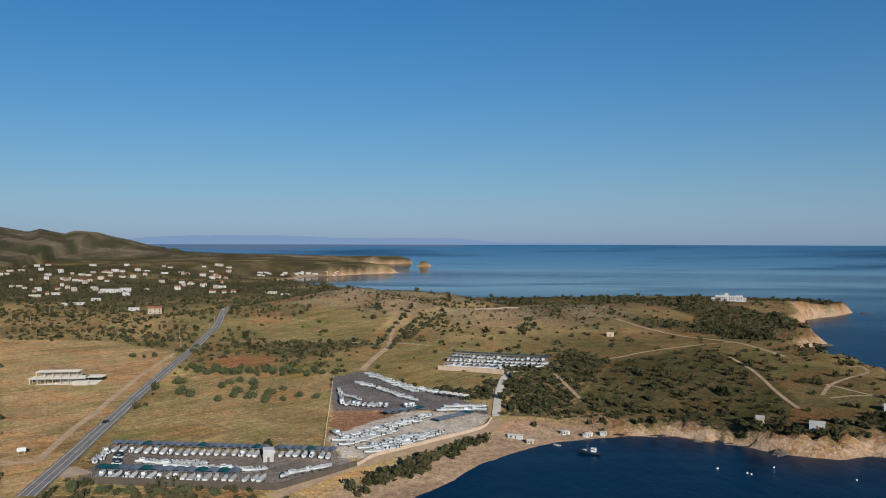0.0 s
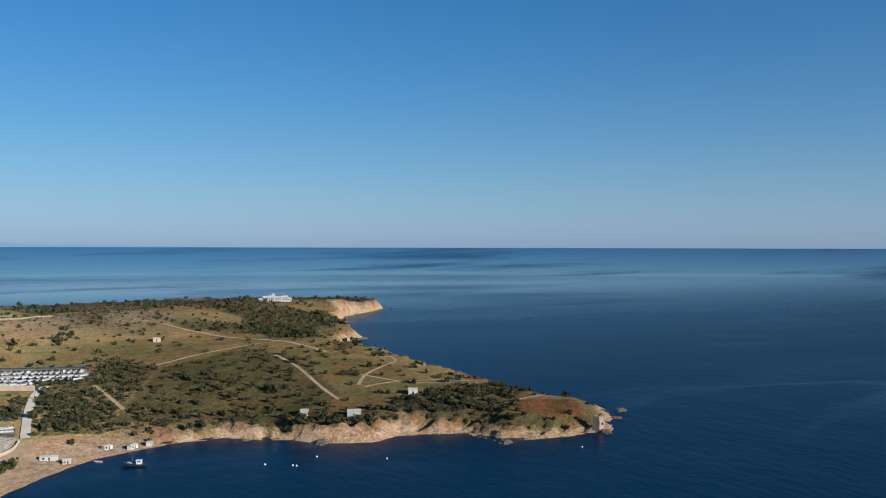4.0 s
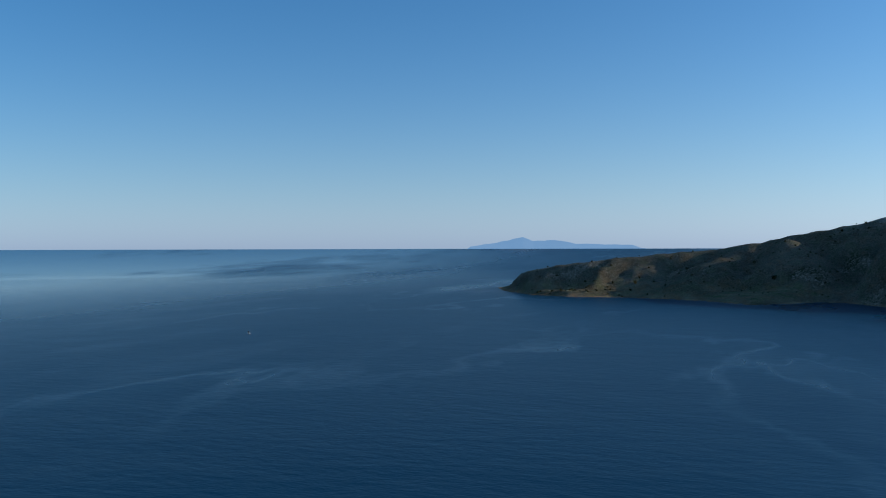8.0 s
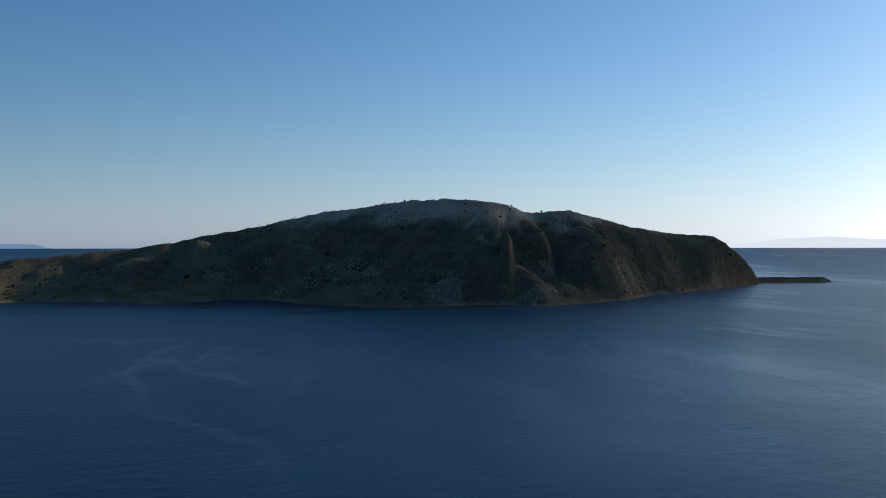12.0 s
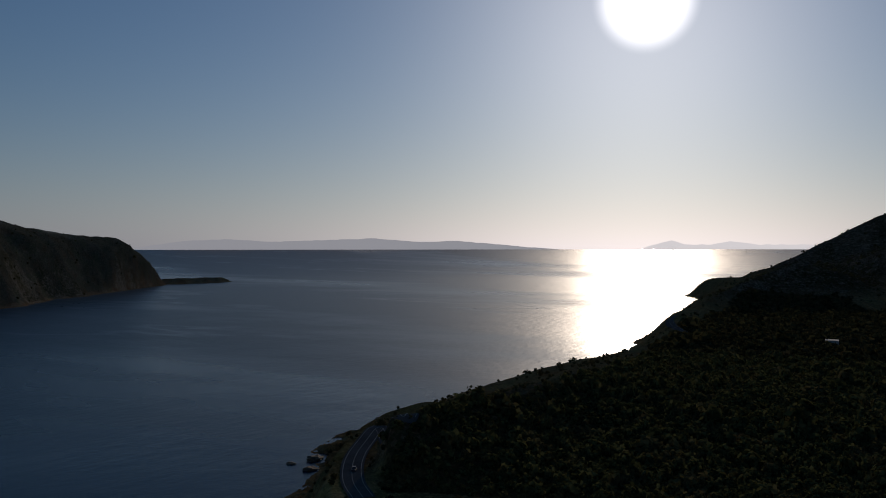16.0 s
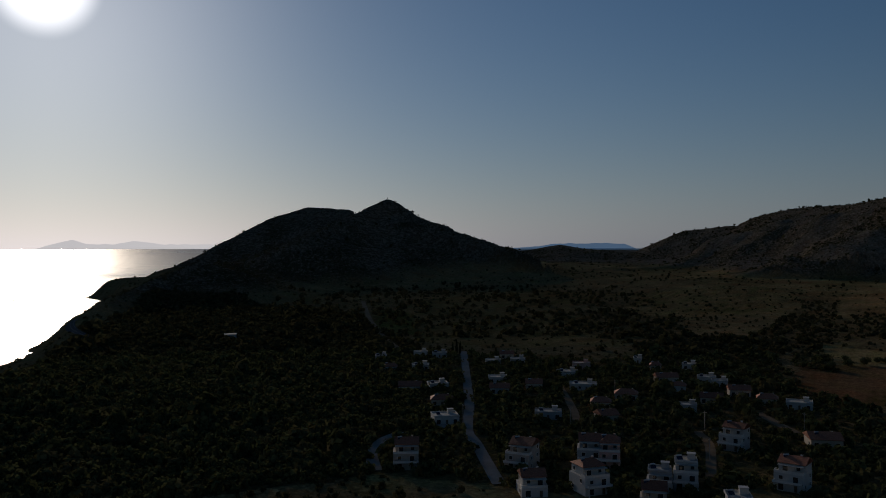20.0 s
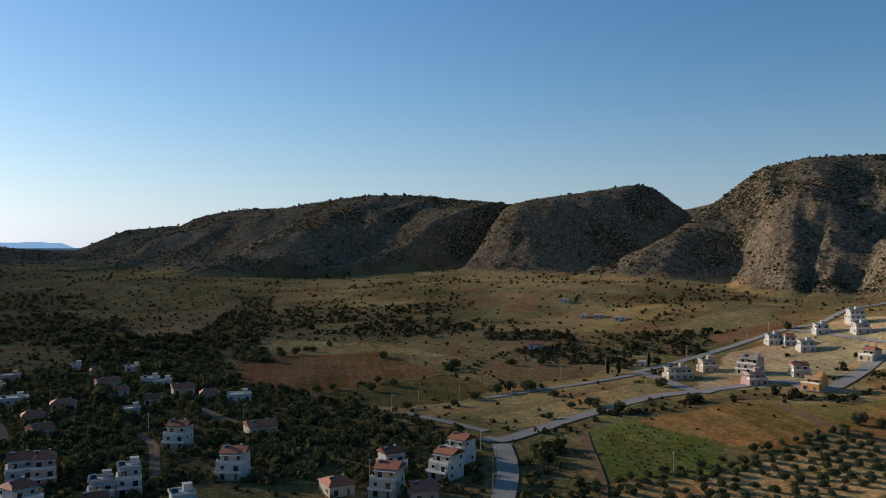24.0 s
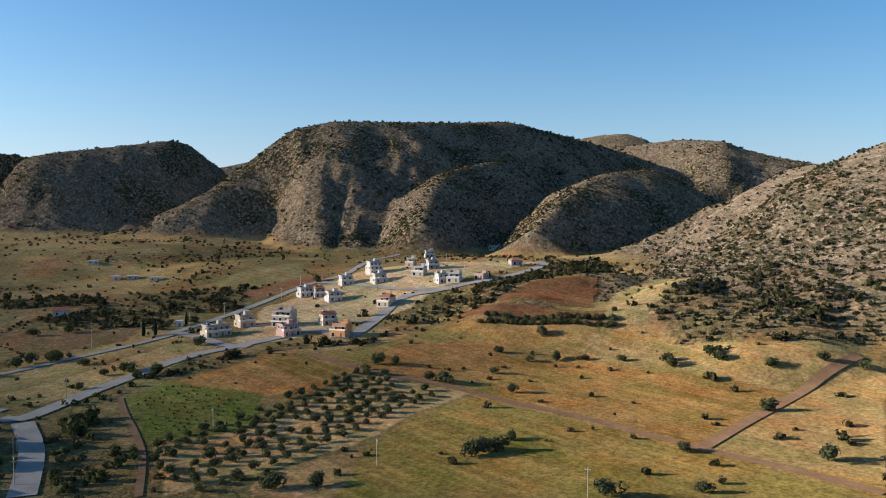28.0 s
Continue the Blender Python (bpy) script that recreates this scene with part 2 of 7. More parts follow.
ISLAND = [(2030, 520), (1900, 472), (1814, 427), (1738, 372), (1700, 290), (1698, 181), (1633, 29), (1529, -62), (1626, -152), (1649, -210), (1567, -253), (1431, -291),
          (1390, -341), (1291, -428), (1327, -558), (1275, -664), (1297, -747), (1369, -888), (1494, -1031), (1530, -1133), (1558, -1161),
          (1703, -1388), (1825, -1600), (1990, -1690), (2160, -1350), (2250, -900), (2300, -300), (2250, 100), (2100, 400)]
ISLET = [(1835, -1620), (1818, -1740), (1815, -1836), (1860, -1850), (1920, -1760), (1930, -1650)]
CAPE_ISLET = [(-106, 3606), (-47, 3660), (-47, 3720), (-106, 3680)]
# the shelf of the coast road
ROADBED = [(150, -205, 14), (174, -233, 14.5), (186, -246, 15), (203, -270, 15), (216, -296, 15.5), (229, -327, 16), (234, -354, 17), (231, -377, 18)]
# spot heights of the low ground
SPOTS = [(-100, 350, 6), (-20, 480, 6), (30, 460, 5), (35, 610, 10), (-150, 310, 9), (-170, 430, 10), (-206, 677, 12), (-263, 994, 22),
         (240, 400, 8), (300, 390, 8), (160, 430, 6), (110, 462, 4), (200, 540, 13), (100, 660, 13), (260, 640, 17), (290, 460, 10), (296, 540, 12), (330, 900, 16),
         (400, 1080, 18), (560, 1200, 14), (-60, 700, 12), (-350, 700, 14), (-400, 1000, 20), (-500, 1500, 18), (-420, 2300, 3)]
SPOTS += [(-900, 1900, 40), (-700, 2600, 45), (-150, 100, 11), (-60, 200, 5), (-250, 250, 14), (-500, 400, 26), (180, -250, 13), (215, -300, 14)]
SPOTS += [(-60, -290, 17), (-64, -377, 18), (-86, -490, 20), (-114, -671, 23), (-211, -183, 16), (-284, -251, 19), (-281, -313, 18),
          (-395, -219, 25), (-452, -178, 32), (-400, -150, 27), (-584, -103, 52), (-650, -140, 58), (-262, 64, 17), (-293, 14, 18), (-346, -61, 20),
          (-346, 44, 21), (-457, 92, 28), (-520, 10, 38), (-250, -120, 16), (-700, -330, 50), (-550, -420, 33), (-400, -700, 30)]
SPOTS += [(-250, -1100, 36), (-350, -1600, 60), (-600, -1200, 55), (120, -480, 24), (60, -800, 30), (-50, -120, 12), (1450, -600, 14), (1600, -100, 14),
          (1700, -1300, 12), (1820, 320, 10), (-800, -600, 60), (-1200, -1000, 80)]
CRESTS = [
    ("western range", 1300, 1, 2.2, 0.3, [(-1880, 2712, 156), (-1682, 2839, 148), (-1535, 2921, 155), (-1457, 2961, 138), (-1425, 2977, 149), (-1350, 3011, 133), (-1320, 3025, 144), (-1253, 3053, 138), (-1158, 3037, 99), (-988, 3044, 73), (-798, 3099, 63), (-527, 3359, 53)]),
    ("far cape", 260, 1, 2.2, 0.3, [(-573, 3655, 49), (-344, 3835, 42), (-245, 3892, 60), (-188, 3895, 60), (-151, 3947, 28)]),
    ("near cape", 130, 1, 2.2, 0.3, [(-394, 2621, 37), (-293, 2664, 26), (-157, 2786, 6)]),
    ("cape islet", 60, 1, 2.2, 0.3, [(-102, 3639, 14), (-59, 3680, 10)]),
    ("knob hill", 330, 1, 2.2, 0.3, [(-258, 1121, 17), (-206, 1081, 28), (-157, 1048, 38), (-112, 1034, 46), (-90, 1006, 40), (-54, 958, 36), (10, 900, 31), (68, 877, 35), (129, 891, 37), (179, 933, 32)]),
    ("villa hill", 200, 1, 2.2, 0.3, [(189, 982, 28), (269, 1067, 29), (347, 1097, 28), (399, 1089, 27), (483, 1098, 25), (526, 1095, 20)]),
    ("island", 430, -1, 2.2, 0.3, [(1957, 459, 26), (1936, 437, 38), (1916, 413, 47), (1868, 347, 59), (1861, 266, 69), (1872, 175, 81), (1899, 58, 91), (1900, -3, 98), (1898, -77, 108), (1914, -154, 126), (1923, -259, 147), (1921, -337, 165), (1886, -410, 179), (1813, -497, 191), (1744, -554, 199), (1687, -629, 204), (1645, -706, 196), (1631, -749, 190), (1628, -791, 175), (1619, -895, 179), (1620, -973, 162), (1644, -1067, 144), (1690, -1195, 132), (1749, -1367, 127), (1793, -1472, 91), (1819, -1566, 42)]),
    ("island spur", 240, 0, 1, 0.5, [(1845, -136, 116), (1752, -165, 74), (1679, -192, 35), (1647, -205, 14)]),
    ("island spur", 240, 0, 1, 0.5, [(1690, -320, 109), (1578, -365, 67), (1505, -412, 46), (1430, -454, 23)]),
    ("island spur", 240, 0, 1, 0.5, [(1850, -3, 79), (1800, 38, 56), (1759, 59, 34)]),
    ("island spur", 240, 0, 1, 0.5, [(1525, -631, 130), (1426, -633, 88), (1324, -639, 50), (1280, -637, 29)]),
    ("island spur", 240, 0, 1, 0.5, [(1521, -865, 142), (1404, -866, 98), (1337, -879, 58)]),
    ("islet", 60, 1, 2.2, 0.3, [(1819, -1641, 6), (1786, -1721, 15), (1770, -1751, 10)]),
    ("coast spur", 170, 1, 2.2, 0.3, [(188, -272, 34), (181, -294, 33), (181, -351, 31), (171, -427, 33), (189, -569, 24), (224, -768, 26), (221, -852, 37), (211, -937, 48), (192, -1042, 66), (151, -1150, 84), (113, -1295, 74)]),
    ("south cape", 140, 1, 2.2, 0.3, [(461, -1823, 13), (411, -1855, 32), (356, -1866, 23)]),
    ("left peak", 620, 1, 14, 0.3, [(311, -1824, 52), (248, -1884, 91), (181, -1942, 130), (112, -1997, 168), (29, -2050, 200), (-78, -2049, 189)]),
    ("right peak", 560, 1.15, 2.2, 0.3, [(60, -1349, 98), (-23, -1550, 144), (-79, -1648, 173), (-135, -1695, 201), (-156, -1713, 194), (-213, -1747, 154), (-277, -1779, 117), (-346, -1817, 96)]),
    ("saddle", 700, 1, 2.2, 0.3, [(-415, -2262, 96), (-475, -2250, 87), (-565, -2230, 93), (-638, -2210, 107), (-726, -2235, 94), (-886, -2230, 91)]),
    ("rolling hills", 600, 1, 2.2, 0.3, [(-818, -2096, 93), (-901, -2007, 141), (-976, -1916, 151), (-997, -1848, 149), (-1046, -1763, 166)]),
    ("long ridge", 560, 0, 9, 0.3, [(-1023, -1891, 151), (-1040, -1824, 174), (-1049, -1703, 186), (-1061, -1516, 185), (-1061, -1404, 193), (-1078, -1288, 201), (-1123, -1195, 200), (-1150, -1098, 188), (-1123, -1024, 180), (-1081, -937, 171)]),
    ("ridge behind", 260, 0, 4, 0.3, [(-1062, -897, 172), (-1063, -864, 177), (-1126, -807, 189), (-1188, -769, 201), (-1219, -758, 202), (-1248, -749, 187), (-1290, -735, 167)]),
    ("gap hill", 300, 1, 2.2, 0.3, [(-1991, -1151, 194), (-2049, -1044, 220), (-2101, -937, 231)]),
    ("mountain flank", 270, 0, 1.5, 0.4, [(-1110, -506, 207), (-1056, -549, 157), (-999, -569, 121), (-956, -584, 101), (-906, -588, 75), (-853, -595, 54), (-803, -595, 39)]),
    ("main mountain", 360, 0, 2.5, 0.3, [(-1110, -505, 207), (-1137, -456, 220), (-1186, -396, 222), (-1287, -336, 229), (-1426, -263, 242), (-1570, -173, 226), (-1698, -87, 206)]),
    ("middle spur", 185, 0, 2.2, 0.3, [(-1188, -227, 164), (-1102, -249, 153), (-1027, -261, 142), (-945, -259, 116), (-846, -242, 79)]),
    ("right spur", 170, 0, 2.2, 0.3, [(-1199, 52, 115), (-1130, -15, 147), (-1058, -61, 141), (-997, -83, 130), (-934, -103, 109), (-841, -123, 74)]),
    ("far plateau", 320, 1, 2.2, 0.3, [(-2189, -220, 271), (-2194, -156, 282), (-2198, -86, 285), (-2200, -30, 268)]),
    ("back plateau", 420, 0, 2.2, 0.3, [(-1698, -88, 214), (-1650, 29, 223), (-1596, 106, 216), (-1593, 145, 200), (-1587, 201, 184), (-1580, 255, 173), (-1567, 324, 162)]),
    ("east hillside", 330, 0.9, 1.5, 0.5, [(-899, -39, 55), (-880, 6, 74), (-859, 43, 99), (-836, 82, 110), (-818, 106, 119), (-812, 111, 133), (-790, 128, 136), (-754, 156, 135), (-748, 161, 146), (-713, 179, 154), (-705, 260, 160), (-700, 340, 159)]),
]


def hashed(i, j, seed):
    n = (i * 374761393 + j * 668265263 + seed * 1442695041) & 0x7FFFFFFF
    n = ((n ^ (n >> 13)) * 1274126177) & 0x7FFFFFFF
    return ((n ^ (n >> 16)) & 0xFFFF) / 65535.0


def lattice(x, y, seed):
    """Smooth noise from 0 to 1 over arrays of places, with cells one unit wide."""
    i, j = np.floor(x).astype(np.int64), np.floor(y).astype(np.int64)
    u, v = x - i, y - j
    u, v = u * u * (3 - 2 * u), v * v * (3 - 2 * v)
    a, b = hashed(i, j, seed), hashed(i + 1, j, seed)
    c, d = hashed(i, j + 1, seed), hashed(i + 1, j + 1, seed)
    return (a * (1 - u) + b * u) * (1 - v) + (c * (1 - u) + d * u) * v


def fractal(x, y, size, seed=0, octaves=4):
    total, weight, amount = 0.0, 1.0, 0.0
    for k in range(octaves):
        total = total + weight * lattice(x / size + 17.3 * k, y / size - 9.1 * k, seed + k)
        amount, weight, size = amount + weight, weight * 0.5, size * 0.5
    return total / amount


def step(a, b, v):
    u = np.clip((v - a) / (b - a), 0, 1)
    return u * u * (3 - 2 * u)


def inside(x, y, ring):
    odd = np.zeros(x.shape, bool)
    for (ax, ay), (bx, by) in zip(ring, ring[1:] + ring[:1]):
        if ay != by:
            odd ^= ((ay > y) != (by > y)) & (x < (bx - ax) * (y - ay) / (by - ay) + ax)
    return odd


def near_line(x, y, line, closed=False, blunt=0.0):
    """Distance to a broken line, and its third coordinate at the nearest point. blunt: by how much more what lies past its ends counts."""
    best, height = np.full(x.shape, 1e9), np.zeros(x.shape)
    pairs = list(zip(line, line[1:] + line[:1]) if closed else zip(line, line[1:]))
    for k, (a, b) in enumerate(pairs):
        dx, dy = b[0] - a[0], b[1] - a[1]
        along = ((x - a[0]) * dx + (y - a[1]) * dy) / (dx * dx + dy * dy + 1e-9)
        s = np.clip(along, 0, 1)
        d = np.hypot(x - a[0] - s * dx, y - a[1] - s * dy)
        closer = d < best
        best = np.where(closer, d, best)
        if len(a) > 2:
            height = np.where(closer, a[2] + s * (b[2] - a[2]), height)
    if blunt:
        for end, before in ((line[0], line[1]), (line[-1], line[-2])):
            dx, dy = end[0] - before[0], end[1] - before[1]
            best = best + blunt * np.maximum(((x - end[0]) * dx + (y - end[1]) * dy) / math.hypot(dx, dy), 0)
    return best, height


def shore(x, y):
    """Signed distance to the coast, positive on land, with a ragged line."""
    best = np.full(x.shape, -1e9)
    for ring in (MAINLAND, ISLAND, ISLET, CAPE_ISLET):
        d, _ = near_line(x, y, ring, True)
        best = np.maximum(best, np.where(inside(x, y, ring), d, -d))
    sandy = beachy(x, y)
    ragged = np.where((y > 200) & (x < 1000), 20.0, 7.0)
    return best + (fractal(x, y, 30.0, 5, 4) - 0.5) * (1 - sandy) * ragged + (fractal(x, y, 12, 8, 2) - 0.5) * 2


def beachy(x, y):
    """One along the sandy bays, nought along the cliffs."""
    bay = step(-110, -90, x) * step(105, 75, x) * step(80, 120, y) * step(470, 440, y)
    town = step(-300, -330, x) * step(1900, 1950, y) * step(2560, 2520, y)
    return np.maximum(bay, town)


def bank_of(x, y):
    """How far inland the shore slope reaches: narrow under the headland's cliffs, wide on the island and the southern coast."""
    wide = 9 + 36 * step(-100, -300, y) * step(1000, 700, x) + (62 - 50 * step(120, 300, y) - 48 * step(-1150, -1320, y)) * step(1000, 1200, x) + 12 * step(1400, 1800, y)
    wide = wide + 22 * step(300, 320, x) * step(395, 430, y) * step(900, 760, y)
    wide = wide + 16 * step(200, 260, x) * step(300, 330, y) * step(430, 395, y)
    wide = np.where((x > 1000) & (y < -1615), 14.0, wide)
    return wide + (60 - wide) * beachy(x, y)


def land(x, y):
    """Height of the ground, how rocky it is, and the distance from the shore."""
    x, y = np.asarray(x, float), np.asarray(y, float)
    d = shore(x, y)
    num, den = 0.0, 0.0
    for sx, sy, sz in SPOTS:
        w = 1 / ((x - sx) ** 2 + (y - sy) ** 2 + 3600.0) ** 2
        num, den = num + w * sz, den + w
    low = num / den
    far = np.hypot(x, y)
    low = low + (fractal(x, y, 160, 11, 3) - 0.5) * np.clip(far / 300 - 1.2, 0, 4)
    z, rise, ridge = low.copy(), np.zeros(x.shape), np.zeros(x.shape)
    wobble = (fractal(x, y, 220, 21, 4) - 0.5)
    for name, wide, shape, blunt, least, line in CRESTS:
        reach = wide * 1.5
        xs, ys = [p[0] for p in line], [p[1] for p in line]
        m = (x > min(xs) - reach) & (x < max(xs) + reach) & (y > min(ys) - reach) & (y < max(ys) + reach)
        if not m.any():
            continue
        dist, crest = near_line(x[m], y[m], line, False, blunt)
        highest = max(p[2] for p in line)
        local = wide * np.clip((crest - low[m]) / (highest - low[m] + 1e-3), least, 1)
        u = np.clip(dist / local * (1 + wobble[m] * np.clip(dist / local * 3, 0, 1) * 0.9), 0, 1)
        if shape > 0:
            fall = (1 - u ** (1 / shape)) ** 1.35
        else:
            _, run = near_line(x[m], y[m], [(*p[:2], 60.0 * k) for k, p in enumerate(line)])
            gully = np.abs(fractal(run + 0.25 * dist, dist * 0.22, 62, 35, 4) - 0.5) * 4 - 0.55
            u = np.clip(u * (1 - np.where(x[m] > 1000, 0.6, 0.2) * gully * np.clip(4 * u * (1 - u), 0, 1)), 0, 1)
            fall = 0.5 + 0.5 * np.cos(np.pi * u ** 0.85) if shape == 0 else 0.7 * (1 - u) ** 1.7 + 0.15 + 0.15 * np.cos(np.pi * u)
        top = low[m] + np.maximum(crest - low[m], 0) * fall
        ridge[m] = np.where(top > z[m], fall, ridge[m])
        z[m] = np.maximum(z[m], top)
        rise[m] = np.maximum(rise[m], np.maximum(crest - low[m], 0) * fall)
    crag = 1 - np.abs(np.clip((fractal(x, y, 150, 31, 6) - 0.5) * 4.2, -1, 1))
    rough = step(1.5, np.where(x < -500, 14.0, 30.0), rise)
    edge = np.clip(1 - np.abs(fractal(x, y, 60, 41, 3) - 0.5) * 6, 0, 1)
    z = z + rough * ((crag - 0.6) * 30 * np.clip(rise / 110, 0.12, 1) * np.where(x > 1000, 0.8, np.where((x > -920) & (x < -300) & (y > -80), 0.2, np.where(x < -500, 0.22, 1.0))) - edge * 4) * (1 - 0.85 * ridge ** 3)
    craggy = (fractal(x, y, 34, 37, 5) - 0.5) * np.where((x > 1000) | (x < -850), 15, np.where(x < -500, 6, 3)) * step(0, 0.25, 1 - ridge)
    z = z + rough * craggy
    bank = bank_of(x, y)
    cut = step(0, 1, np.clip(d / bank, 0, 1))
    jag = (np.abs(fractal(x, y, 10, 51, 5) - 0.5) * 5 - 0.42) * -4.5 * step(0, 5, d) * step(26, 9, d) * (1 - beachy(x, y))
    z = np.where(d > 0, 0.25 + z * cut + jag, np.maximum(d * 0.25, -5))
    near_road, bed = near_line(x, y, ROADBED)
    z = np.where(d > 2, z + (bed - z) * step(17, 7, near_road), z)
    return z, rough, d


def ground(x, y):
    """Height of the ground at one place."""
    return float(land(np.array([x]), np.array([y]))[0][0])


FAR, RIM = 3000.0, 4700.0


def drawn_in(x, y, z):
    """Brings what lies past the near sea closer along its line of sight, so that the horizon stays within reach."""
    d = np.hypot(x, y)
    r = np.where(d > FAR, FAR + (RIM - FAR) * (1 - FAR / np.maximum(d, 1)), d)
    k = np.where(d > FAR, r / np.maximum(d, 1), 1.0)
    return x * k, y * k, EYE_HEIGHT + (z - EYE_HEIGHT) * k, k

